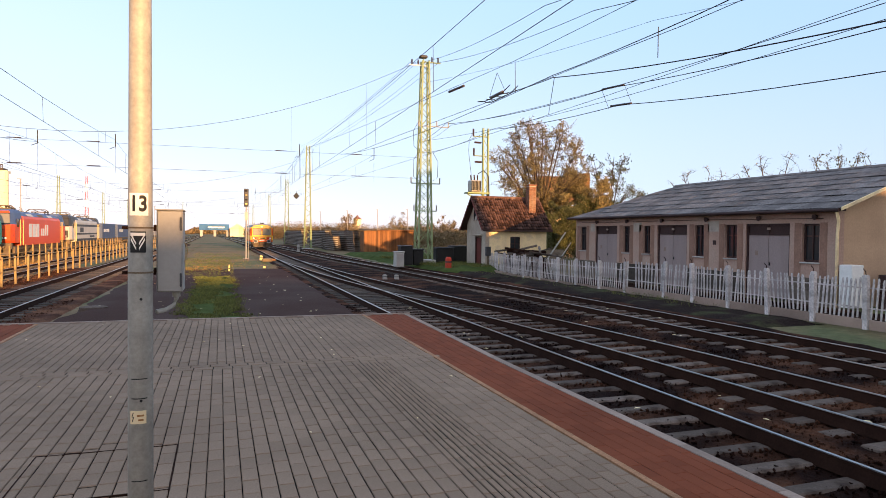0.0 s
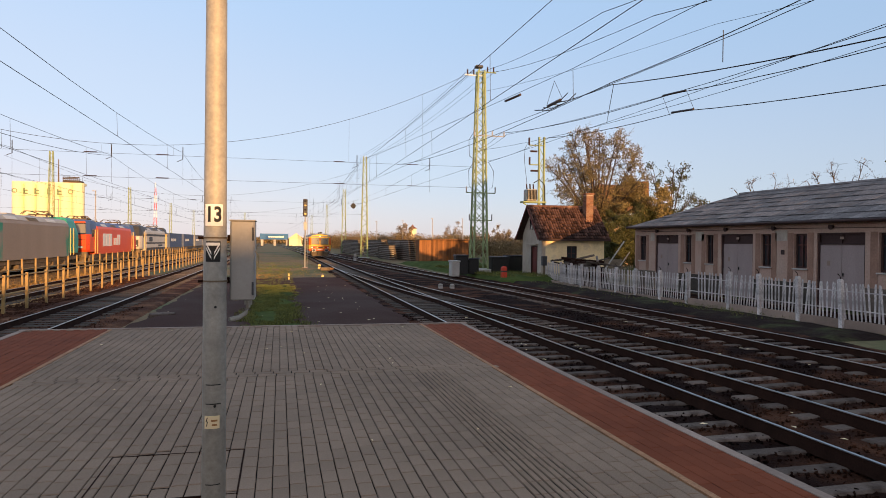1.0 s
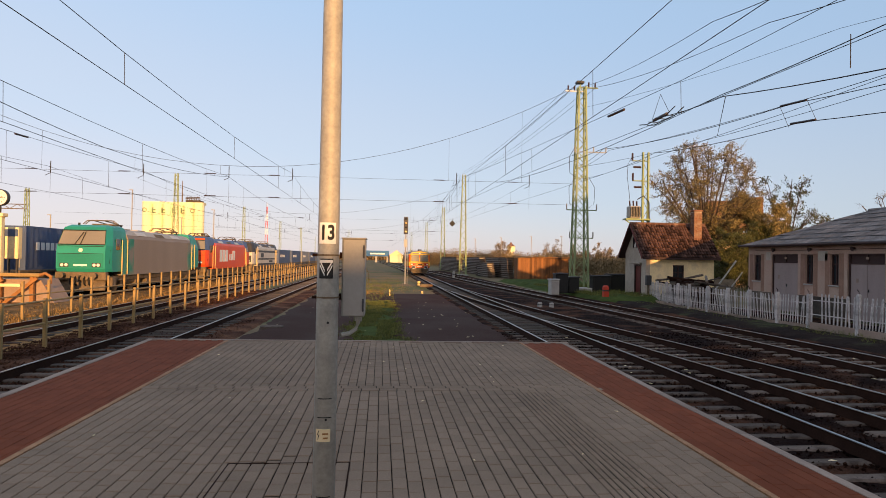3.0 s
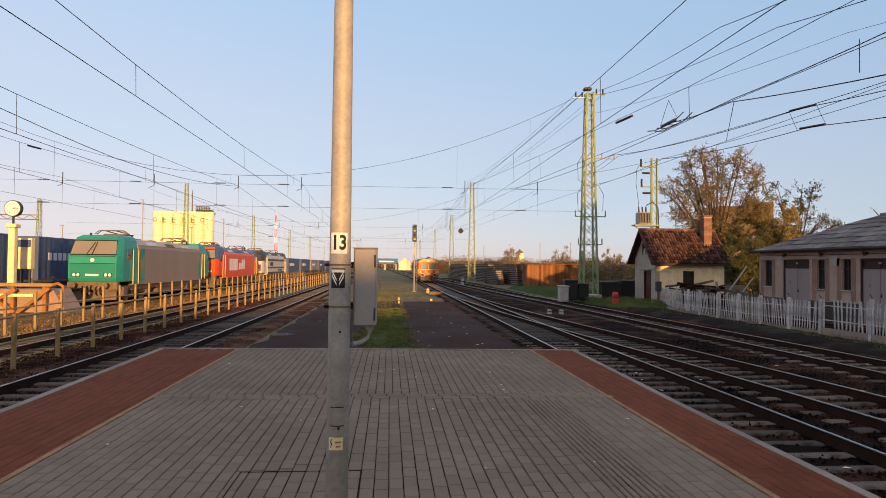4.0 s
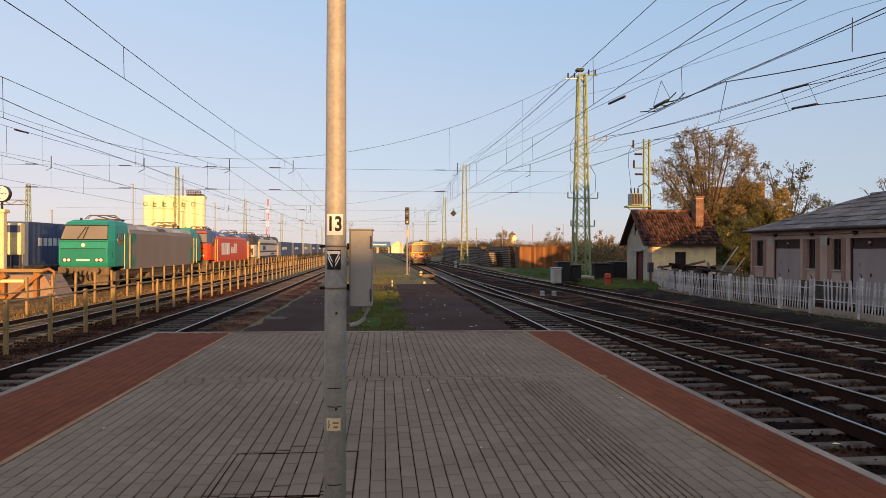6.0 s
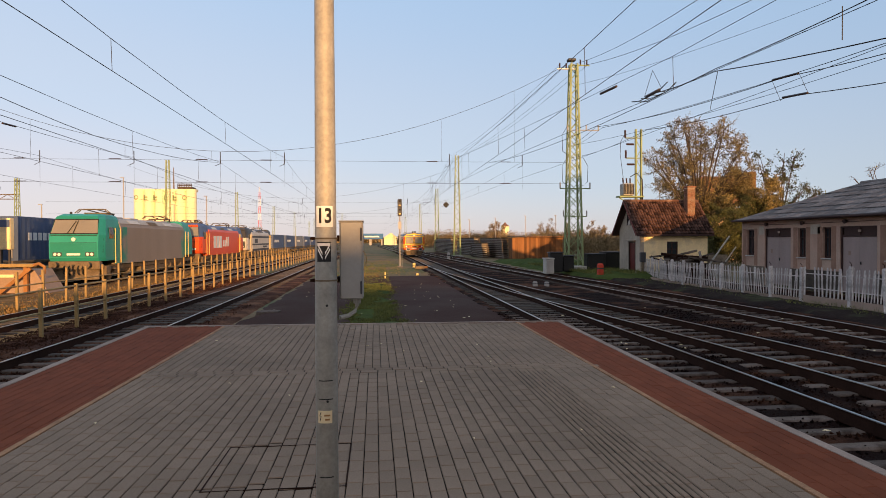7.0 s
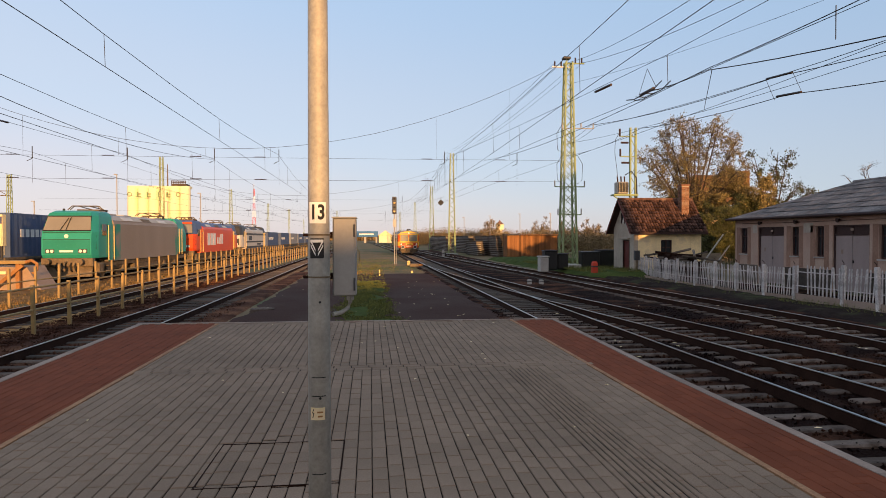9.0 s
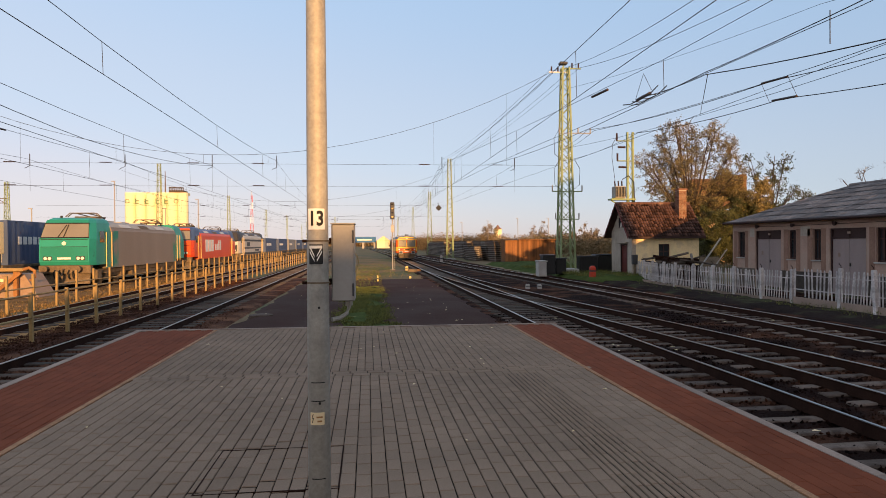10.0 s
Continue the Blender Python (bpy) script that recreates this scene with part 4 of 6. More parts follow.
m2 = lattice_mast("pale green lattice mast beside the tracks", (12.75, 100, -0.8), 15.7, 1.05, 0.45, 0.9, heads=False)
copy_thing(m2, pose(13.4, 140, -2.8))
copy_thing(m2, pose(15.0, 215, -2))
copy_thing(m2, pose(14.0, 300, -2))
l1 = lattice_mast("slender lattice mast between the yard tracks", (-23.1, 75, -0.8), 11.6, 0.62, 0.3, 1.7, heads=False, thick=0.032)
for x, y, z in ((-24.5, 118, -1.2), (-39, 75, -2.9), (-24.5, 160, -1.5), (-25, 205, -1), (-24, 260, -1), (-9.5, 190, -2), (-30, 300, -1)):
    copy_thing(l1, pose(x, y, z))


# ---------- transformer post ----------
def transformer_post():
    p = thing("transformer_post", (20.95, 49.5, -0.7), 0, "pale green steel post carrying a grey transformer", "utility pole")
    for s in (-1, 1):
        part("leg", B(s * 0.22 - 0.06, s * 0.22 + 0.06, -0.1, 0.1, 0, 11.2), M_MASTG, p)
    bm = bmesh.new()
    for i in range(14):
        d = 1 if i % 2 else -1
        tube(bm, (-0.2 * d, 0, 0.6 + i * 0.75), (0.2 * d, 0, 1.35 + i * 0.75), 0.03, 4)
    part("bracing", bm, M_MASTG, p)
    part("platform", B(-1.7, 0.3, -0.4, 0.4, 5.75, 5.87), M_MASTG, p)
    part("strut", T((-1.6, 0, 5.75), (-0.2, 0, 4.9), 0.05, 5), M_MASTG, p)
    tr = part("transformer_tank", B(-1.40, -0.50, -0.4, 0.4, 5.9, 6.85, bev=0.06), M_GALV, p, "ribbed grey transformer tank")
    for i in range(7):
        part("cooling_fin", B(-1.36 + i * 0.125, -1.32 + i * 0.125, -0.52, -0.4, 6.0, 6.78), M_LDARK, tr)
    for i in range(3):
        part("bushing", T((-1.25 + i * 0.28, 0, 6.85), (-1.3 + i * 0.3, 0, 7.3), 0.06, 8), M_INSUL, tr)
    for z, w in ((8.9, -1.05), (10.5, -1.1)):
        arm = part("arm", T((0.2, 0, z), (w, 0, z), 0.05, 5), M_MASTG, p)
        part("insulator", T((w, 0, z), (w, 0, z + 0.6), 0.08, 8), M_INSUL, arm)
        part("insulator", T((w + 0.1, 0, z - 0.5), (w + 0.7, 0, z - 0.5), 0.08, 8), M_INSUL, arm)
    bm = bmesh.new()
    poly_tube(bm, [(-1.1, -0.1, 10.9), (-1.5, -0.1, 10.2), (-1.55, -0.1, 9.2), (-1.3, -0.1, 7.3)], 0.018)
    part("cable", bm, M_WIRE, p)
    bm = bmesh.new()
    poly_tube(bm, [(-0.7, -0.1, 7.4), (-0.2, -0.15, 7.7), (0.25, -0.15, 7.2), (0.3, -0.15, 5.5), (0.3, -0.15, 1.0)], 0.04)
    part("cable", bm, M_WIRE, p)


transformer_post()


# ---------- overhead wires ----------
def wire(bm, pts, r=0.0095):
    return poly_tube(bm, pts, r, 4)


def catenary(line, zc, zm, sag, label, ys, off=0.0, insul=None):
    c = thing("overhead_wire", (0, 0, 0), 0, label, "overhead wire", "catenary of the yard")
    xa = lambda y: lerp_line(line, y) + off
    part("contact_wire", wire(bmesh.new(), [(xa(y) + 0.03 * math.sin(y * 0.05), y, zc) for y in range(-6, 260, 8)]), M_WIRE, c)
    bm, dr = bmesh.new(), []
    pts = []
    for a, b in zip(ys, ys[1:]):
        n = 10
        for i in range(n):
            t = i / n
            y = a + (b - a) * t
            z = zm - sag * 4 * t * (1 - t)
            pts.append((xa(y), y, z))
            if i % 2 and y < 150:
                dr.append((xa(y), y, z))
    part("messenger_wire", wire(bm, pts), M_WIRE, c)
    if insul:
        part("insulator", T(*insul, 0.045, 8), M_INSUL, c)
    for x, y, z in dr:
        part("dropper", T((x, y, z), (x + 0.03 * math.sin(y * 0.05), y, zc), 0.008, 4), M_WIRE, c)


catenary(LINE_A, 5.6, 7.3, 0.45, "contact and messenger wire over the platform track", [-14, 47, 100, 155, 215])
catenary(LINE_B, 5.79, 7.68, 1.0, "contact and messenger wire over the turnout track", [-14, 47, 62], insul=((7.9, 20.3, 6.76), (7.8, 21.5, 6.79)))
catenary(LINE_C, 6.33, 7.5, 0.6, "contact and messenger wire over the outer track", [47, 100, 155, 215])
catenary(LINE_D, 5.95, 7.7, 0.95, "contact and messenger wire over the far platform track", [-14, 47, 100, 155, 215])
catenary(LINE_E, 5.47, 7.35, 0.7, "contact and messenger wire behind the railing", [-8, 47, 100, 155, 215])
catenary(LINE_F, 5.8, 7.6, 0.5, "contact and messenger wire over the siding", [-8, 47, 100, 155, 215], insul=((-16.92, 31.2, 7.15), (-16.92, 32.3, 7.19)))
catenary(LINE_G, 5.9, 7.7, 0.5, "contact and messenger wire over the container siding", [-8, 47, 100, 155, 215])


def feeder(label, pts, r=0.012, insul=()):
    c = thing("feeder_wire", (0, 0, 0), 0, label, "overhead wire", "feeder lines")
    bm = bmesh.new()
    full = []
    for p, q in zip(pts, pts[1:]):
        p, q = Vector(p), Vector(q)
        sag = (q - p).length * 0.012
        full += [p.lerp(q, i / 8) - Vector((0, 0, sag * 4 * (i / 8) * (1 - i / 8))) for i in range(8)]
    full.append(Vector(pts[-1]))
    part("wire", wire(bm, full, r), M_WIRE, c)
    for p, q in insul:
        part("insulator", T(p, q, 0.034, 8), M_INSUL, c)
    return c


for k, dx in enumerate((-1.05, -0.55, 0.55, 1.05)):
    feeder("feeder wire on the head of the lattice masts", [(14.95 + dx, 47.4, 14.9), (12.75 + dx, 100, 14.8), (13.4 + dx, 140, 13), (15 + dx, 215, 13.5)])


def headspan(y, xr, xl, zs, label, drops):
    c = thing("headspan", (0, 0, 0), 0, label, "overhead wire", "head spans")
    for k, z in enumerate(zs[:2]):
        pts = [(xr + (xl - xr) * i / 14, y, z - 0.2 * (i / 14) * (1 - i / 14)) for i in range(15)]
        part("span_wire", wire(bmesh.new(), pts, 0.009), M_WIRE, c)
        for x in drops:
            part("insulator", T((x - 1.7, y, z), (x - 0.9, y, z), 0.027, 8), M_INSUL, c)
    # the sagging carrier above them, with its droppers
    xm, zl, top = xr - 24.5, zs[1] + 0.58, zs[2]
    half = xr - xm
    carry = lambda x: zl + (top - zl) * ((x - xm) / half) ** 2
    part("carrier_wire", wire(bmesh.new(), [(xr - i * 1.75, y, carry(xr - i * 1.75)) for i in range(29)], 0.013), M_WIRE, c)
    for x in drops:
        part("dropper", T((x - 0.6, y, carry(x - 0.6)), (x - 0.6, y, zs[1]), 0.008, 4), M_WIRE, c)
    for x in drops:
        part("hanger", T((x, y, zs[1] - 0.28), (x, y, zs[1] + 0.55), 0.03, 5), M_WIRE, c)
        part("steady_link", T((x, y, zs[0] - 0.40), (x, y, zs[1] - 0.28), 0.007, 4), M_WIRE, c)
        part("foot", T((x, y, zs[1] - 0.28), (x - 0.35, y, zs[1] - 0.45), 0.02, 5), M_WIRE, c)


headspan(47.4, 14.4, -48, (5.95, 7.55, 14.9), "cross wires between the tall masts", (5.5, 11.0, -6.5, -11, -16.92, -23.2, -30))
headspan(100, 12.4, -48, (5.9, 7.6, 13.0), "cross wires between the farther masts", (5.0, 9.2, -7, -11, -16.92, -23.2))
headspan(158, 13.4, -48, (5.9, 7.6, 12.0), "cross wires far along the line", (3.8, 7.5, -7.2, -11, -16.92, -23.2))


# section insulator over the platform track
def section_insulator(x, y, z):
    s = thing("section_insulator", (x, y, z), 0, "dark section insulator with runners hung in the wire", "insulator")
    for d in (-0.13, 0.13):
        part("runner", poly_tube(bmesh.new(), [(d, -1.25, 0.06), (d, -0.7, -0.06), (d, 0.7, -0.06), (d, 1.25, 0.04)], 0.016, 6), M_WIRE, s)
    part("core", T((0, -0.45, 0.03), (0, 0.45, 0.03), 0.05, 8), M_INSUL, s)
    for yy in (-0.5, 0, 0.5):
        part("bracket", T((-0.15, yy, -0.02), (0.15, yy, -0.02), 0.014, 5), M_WIRE, s)
    for yy in (-0.6, 0.6):
        part("hanger", T((0, yy, 0.05), (0, 0, 0.72), 0.007, 4), M_WIRE, s)


section_insulator(8.3, 18.4, 6.08)
cross = feeder("inclined wire between the track catenaries", [(8.3, 4, 5.90), (8.3, 14.8, 5.9), (8.5, 47.4, 7.5)], 0.013)
feeder("inclined wire between the track catenaries", [(8.3, 4, 4.4), (8.3, 14.8, 5.84), (8.3, 18.4, 6.1)], 0.013)
pair = feeder("sectioned wire with two long insulators", [(12, 5, 4.67), (12, 17.2, 5.85), (12.0, 27.3, 6.58), (14.6, 47.4, 7.9)], 0.013, [((12, 16.6, 5.79), (12, 17.7, 5.90))])
feeder("sectioned wire with two long insulators", [(12, 5, 5.6), (12, 17.6, 6.48), (12.0, 34, 7.87), (14.6, 47.4, 8.9)], 0.013, [((12, 17.0, 6.44), (12, 18.2, 6.54))])
feeder("inclined wire between the track catenaries", [(12, 5, 6.15), (12, 33, 7.65), (14.6, 47.4, 8.7)], 0.011)
feeder("inclined wire between the track catenaries", [(15, 6, 6.9), (14.95, 47.4, 8.85)], 0.011)
feeder("inclined wire behind the railing", [(-11, 6, 6.9), (-11, 26.4, 5.9), (-11, 47.4, 7.35)], 0.011)
feeder("high feeder wire from the mast head", [(9.3, 2, 6.95), (11.82, 22, 10.5), (14.95, 47.4, 14.95)], 0.016)
feeder("high feeder wire from the mast head", [(12.4, 2, 7.1), (13.99, 22, 10.58), (16.0, 47.4, 14.95)], 0.016)
feeder("thin high wire crossing behind the mast", [(24.4, 4, 10.7), (19.75, 26, 12.08), (15.2, 47.4, 13.4)], 0.011)
part("jumper_cable", T((8.25, 14.6, 5.79), (12, 21.9, 6.33), 0.009, 5), M_WIRE, cross)
part("dropper", T((8.3, 10.47, 5.88), (8.3, 10.47, 5.27), 0.009, 5), M_WIRE, cross)
for y in (17.0, 18.2):
    part("link", T((12, y, 6.48), (12, y - 0.4, 5.82), 0.006, 4), M_WIRE, pair)


# ---------- locomotives ----------
def pantograph(parent, y, z):
    pg = part("pantograph_frame", poly_tube(bmesh.new(), [(-0.6, y - 0.7, z + 0.12), (0.6, y - 0.7, z + 0.12), (0.6, y + 0.7, z + 0.12), (-0.6, y + 0.7, z + 0.12), (-0.6, y - 0.7, z + 0.12)], 0.04, 6), M_UNDER, parent, "folded roof pantograph")
    for s in (-1, 1):
        part("arm", T((s * 0.35, y + 0.7, z + 0.2), (s * 0.3, y - 1.2, z + 0.32), 0.035, 6), M_UNDER, pg)
        part("foot", T((s * 0.55, y - 0.6, z - 0.1), (s * 0.55, y - 0.6, z + 0.12), 0.06, 8), M_INSUL, pg)
        part("foot", T((s * 0.55, y + 0.6, z - 0.1), (s * 0.55, y + 0.6, z + 0.12), 0.06, 8), M_INSUL, pg)
    for dy in (-0.15, 0.15):
        part("contact_strip", poly_tube(bmesh.new(), [(-0.95, y - 1.0 + dy, z + 0.12), (-0.7, y - 1.0 + dy, z + 0.34), (0.7, y - 1.0 + dy, z + 0.34), (0.95, y - 1.0 + dy, z + 0.12)], 0.03, 6), M_UNDER, pg)


def bogie(parent, y, wheels=2, gap=2.5):
    bo = part("bogie", B(-1.15, 1.15, y - gap / 2 - 0.8, y + gap / 2 + 0.8, 0.45, 0.85, bev=0.08), M_UNDER, parent, "dirty brown bogie frame")
    for k in range(wheels):
        yy = y - gap / 2 + gap * k / max(1, wheels - 1)
        for s in (-1, 1):
            part("wheel", T((s * 0.70, yy, 0.56), (s * 0.84, yy, 0.56), 0.56, 24), M_UNDER, bo)
            part("axle_box", B(min(s * 0.85, s * 1.22), max(s * 0.85, s * 1.22), yy - 0.25, yy + 0.25, 0.38, 0.75, bev=0.04), M_UNDER, bo)
            part("spring", T((s * 1.0, yy - 0.42, 0.5), (s * 1.0, yy - 0.42, 0.95), 0.11, 10), M_UNDER, bo)


M_TEALW = mat("dusty_teal_paint", (0.03, 0.25, 0.175), 0.5, var=0.15, big=0.9, fine=10, bump=0.02, col2=(0.22, 0.20, 0.165), mix=0.52)


def loco(loc, label, front, lower, side, roof, screen_mat, stripe=None, marks=(), top=None):
    l = thing("locomotive", loc, 0, label, "locomotive", "parked locomotives")
    L, hw = 18.9, 1.49
    nose = ((1.22, 0.18), (1.42, 0.05), (2.25, 0.05), (2.70, 0.12), (3.62, 0.52), (3.82, 0.74))

    def cab(ya, yb, flip, levels):
        bm = bmesh.new()
        rings = []
        for z, back in levels:
            w = hw if z < 3.3 else hw - (z - 3.3) * 0.5
            cx = 0.17
            rings.append(outline(w, ya + (0 if flip else back), yb - (back if flip else 0), 0.02 if flip else cx, 0.01 if flip else 0.55, z, cx if flip else 0.02, 0.55 if flip else 0.01))
        if levels[-1][0] > 3:
            rings.append(outline(hw - 0.5, ya + (0 if flip else 1.1), yb - (1.1 if flip else 0), 0.02, 0.01, 3.93))
        return loft(bm, rings)
    part("front_cab", cab(0, 2.9, False, nose[:4]), front, l)
    part("rear_cab", cab(L - 2.9, L, True, nose[:4]), front, l)
    part("cab_top", cab(0, 2.9, False, nose[3:]), top or front, l)
    part("cab_top", cab(L - 2.9, L, True, nose[3:]), top or front, l)
    bm = bmesh.new()
    loft(bm, [outline(w, 2.9, L - 2.9, 0.01, 0.01, z) for z, w in ((0.98, hw - 0.002), (3.20, hw - 0.002), (3.42, hw - 0.10))])
    part("body_side", bm, side, l)
    if side is M_LGREY:
        for ya, yb in ((2.9, 3.9), (L - 3.7, L - 2.9)):
            for s in (-1, 1):
                part("side_panel", B(min(s * 1.489, s * 1.494), max(s * 1.489, s * 1.494), ya, yb, 1.0, 3.2), M_TEALW, l, "dust-worn teal side panel")
    bm = bmesh.new()
    loft(bm, [outline(w, 2.9, L - 2.9, 0.01, 0.01, z) for z, w in ((3.42, hw - 0.08), (3.66, hw - 0.3), (3.78, 0.8))])
    part("roof", bm, roof, l)
    for y in (4.6, 7.2, 10.4, 13.4):
        part("roof_hatch", B(-0.75, 0.75, y - 0.7, y + 0.7, 3.78, 3.86, bev=0.03), roof, l)
    for y in (5.5, 9.0, 12.5):
        part("roof_louvre", slab(bmesh.new(), [(hw - 0.07, y - 0.9, 3.44), (hw - 0.07, y + 0.9, 3.44), (hw - 0.28, y + 0.9, 3.65), (hw - 0.28, y - 0.9, 3.65)], 0.01), M_LWHITE if y != 9.0 else M_UNDER, l)
    # windscreen on the raked nose
    k = lambda z: 0.12 + (z - 2.70) * 0.40 / 0.92 - 0.014
    ws = part("windscreen", slab(bmesh.new(), [(-1.26, k(2.80), 2.80), (1.26, k(2.80), 2.80), (1.15, k(3.56), 3.56), (-1.15, k(3.56), 3.56)], 0.02), screen_mat, l, "raked windscreen")
    part("frame", poly_tube(bmesh.new(), [(-1.28, k(2.77), 2.77), (1.28, k(2.77), 2.77), (1.17, k(3.59), 3.59), (-1.17, k(3.59), 3.59), (-1.28, k(2.77), 2.77)], 0.035, 5), M_BLACK, ws)
    part("wiper", T((-0.35, k(2.8) - 0.04, 2.80), (0.0, k(3.5) - 0.04, 3.50), 0.022, 5), M_BLACK, ws)
    part("wiper", T((-0.05, k(2.8) - 0.04, 2.80), (0.12, k(3.5) - 0.04, 3.52), 0.022, 5), M_BLACK, ws)
    for z in (2.24, 2.66):
        part("seam", B(-1.24, 1.24, 0.02 + 0.05 * (z > 2.5), 0.06 + 0.05 * (z > 2.5), z, z + 0.03), M_BLACK, l)
    for z in (1.78, 1.88, 1.98, 2.08):
        part("grille_slat", B(-0.55, 0.55, 0.016, 0.027, z, z + 0.035), M_LDARK if front is M_LRED else lower, l)
    part("visor", slab(bmesh.new(), [(-1.17, k(3.62) - 0.01, 3.62), (1.17, k(3.62) - 0.01, 3.62), (1.10, k(3.78) - 0.01, 3.78), (-1.10, k(3.78) - 0.01, 3.78)], 0.02), lower, l)
    part("centre_lamp", T((0, 0.02, 2.45), (0, 0.1, 2.45), 0.11, 12), M_LAMP, l)
    part("front_panel", B(-1.24, 1.24, 0.028, 0.045, 1.46, 2.22), lower, l)
    part("number_bar", B(-0.36, 0.36, 0.018, 0.026, 1.55, 1.66), M_WHITE, l, "pale number bar")
    for s in (-1, 1):
        h = part("headlight", B(s * 0.87 - 0.24, s * 0.87 + 0.24, 0.012, 0.027, 1.50, 1.72, bev=0.005), M_LDARK, l, "twin headlight unit")
        for d in (-0.11, 0.11):
            part("lamp", T((s * 0.87 + d, 0.0, 1.61), (s * 0.87 + d, 0.012, 1.61), 0.09, 12), M_LAMP, h)
        bf = part("buffer", T((s * 0.875, -0.45, 1.02), (s * 0.875, -0.40, 1.02), 0.19, 16), M_UNDER, l)
        part("buffer_stem", T((s * 0.875, -0.40, 1.02), (s * 0.875, 0.15, 1.02), 0.11, 12), M_UNDER, bf)
        part("side_window", B(min(s * 1.480, s * 1.502), max(s * 1.480, s * 1.502), 1.15, 1.75, 2.5, 3.15), M_GLASS, l)
        dr = part("cab_door", B(min(s * 1.485, s * 1.505), max(s * 1.485, s * 1.505), 2.0, 2.65, 1.0, 3.2), front, l)
        for yy in (1.93, 2.75):
            part("handrail", T((s * 1.54, yy, 1.05), (s * 1.54, yy, 3.1), 0.03, 6), M_SIGNY, dr, "yellow grab rail")
        for yy in (L - 2.72, L - 1.95):
            part("handrail", T((s * 1.54, yy, 1.05), (s * 1.54, yy, 3.1), 0.03, 6), M_SIGNY, l, "yellow grab rail")
        for zz in (0.45, 0.72, 0.98):
            part("cab_step", B(min(s * 1.30, s * 1.50), max(s * 1.30, s * 1.50), 2.05, 2.6, zz - 0.03, zz), M_UNDER, dr, "steel cab step")
        part("sand_box", B(min(s * 1.22, s * 1.42), max(s * 1.22, s * 1.42), 0.9, 1.5, 0.35, 0.90, bev=0.03), M_UNDER, l)
        part("mirror_rail", T((s * 1.42, 0.42, 1.7), (s * 1.42, 0.48, 2.5), 0.025, 6), M_BLACK, l)
    part("buffer_beam", B(-1.38, 1.38, 0.08, 0.45, 0.74, 1.21, bev=0.03), M_UNDER, l)
    part("plough", loft(bmesh.new(), [outline(1.25, 0.1 + b, 0.6, 0.25, 0.2, z) for z, b in ((0.17, 0.0), (0.55, 0.06), (0.74, 0.15))]), M_UNDER, l, "dusty brown plough plate")
    for x in (-0.5, -0.25, 0.25, 0.5):
        part("brake_hose", poly_tube(bmesh.new(), [(x, 0.06, 0.95), (x, -0.1, 0.8), (x + 0.03, -0.1, 0.55), (x + 0.05, 0.05, 0.45)], 0.035, 6), M_BLACK, l)
    part("coupling", poly_tube(bmesh.new(), [(0, 0.1, 1.0), (0, -0.25, 0.95), (0, -0.28, 0.65)], 0.05, 6), M_UNDER, l)
    part("underframe", B(-1.3, 1.3, 0.5, L - 0.5, 0.70, 0.948), M_UNDER, l)
    part("equipment_box", B(-1.25, 1.25, 6.9, 12.0, 0.3, 0.69, bev=0.05), M_UNDER, l)
    bogie(l, 4.0, 2, 2.6)
    bogie(l, L - 4.0, 2, 2.6)
    pantograph(l, 3.6, 3.92)
    pantograph(l, L - 4.2, 3.92)
    part("horn", T((-0.62, 1.2, 3.9), (-0.62, 1.2, 4.05), 0.07, 8), M_BLACK, l)
    if stripe:
        for z0, z1, st in stripe:
            part("stripe", B(hw + 0.001, hw + 0.006, 2.95, L - 2.95, z0, z1), st, l)
    for y0, y1, z0, z1, mm in marks:
        part("lettering_bar", B(hw + 0.002, hw + 0.012, y0, y1, z0, z1), mm, l)
    return l


M_SCREEN = mat("dusty_windscreen", (0.22, 0.20, 0.16), 0.12, var=0.08, bump=0, spec=0.6)
loco((-16.92, 38.0, RAIL), "teal electric locomotive with dusty grey sides, parked", M_TEAL, M_TEALD, M_LGREY, M_LROOF, M_SCREEN)
side_marks = []
for i in range(3):
    y = 4.6 + i * 1.15
    side_marks += [(y, y + 0.98, 1.65, 2.8, M_WHITE)]
for i in range(4):
    side_marks.append((8.5 + i * 0.7, 9.0 + i * 0.7, 1.75, 2.4 + 0.35 * (i > 1), M_WHITE))
loco((-16.92, 59.0, RAIL), "bright red electric locomotive with white lettering, parked", M_LRED, M_LRED, M_LRED, M_LBLUE, M_SCREEN, marks=side_marks, top=M_LBLUE)
loco((-16.92, 80.0, RAIL), "off-white electric locomotive with dark stripes, parked", M_LWHITE, M_LDARK, M_LWHITE, M_LDARK, M_LDARK, top=M_LDARK,
     stripe=[(1.0, 1.3, M_LDARK), (1.75, 1.95, M_LDARK), (2.7, 2.95, M_LDARK)], marks=[(5, 7, 2.05, 2.6, M_LDARK), (11, 14, 1.4, 1.65, M_LDARK)])


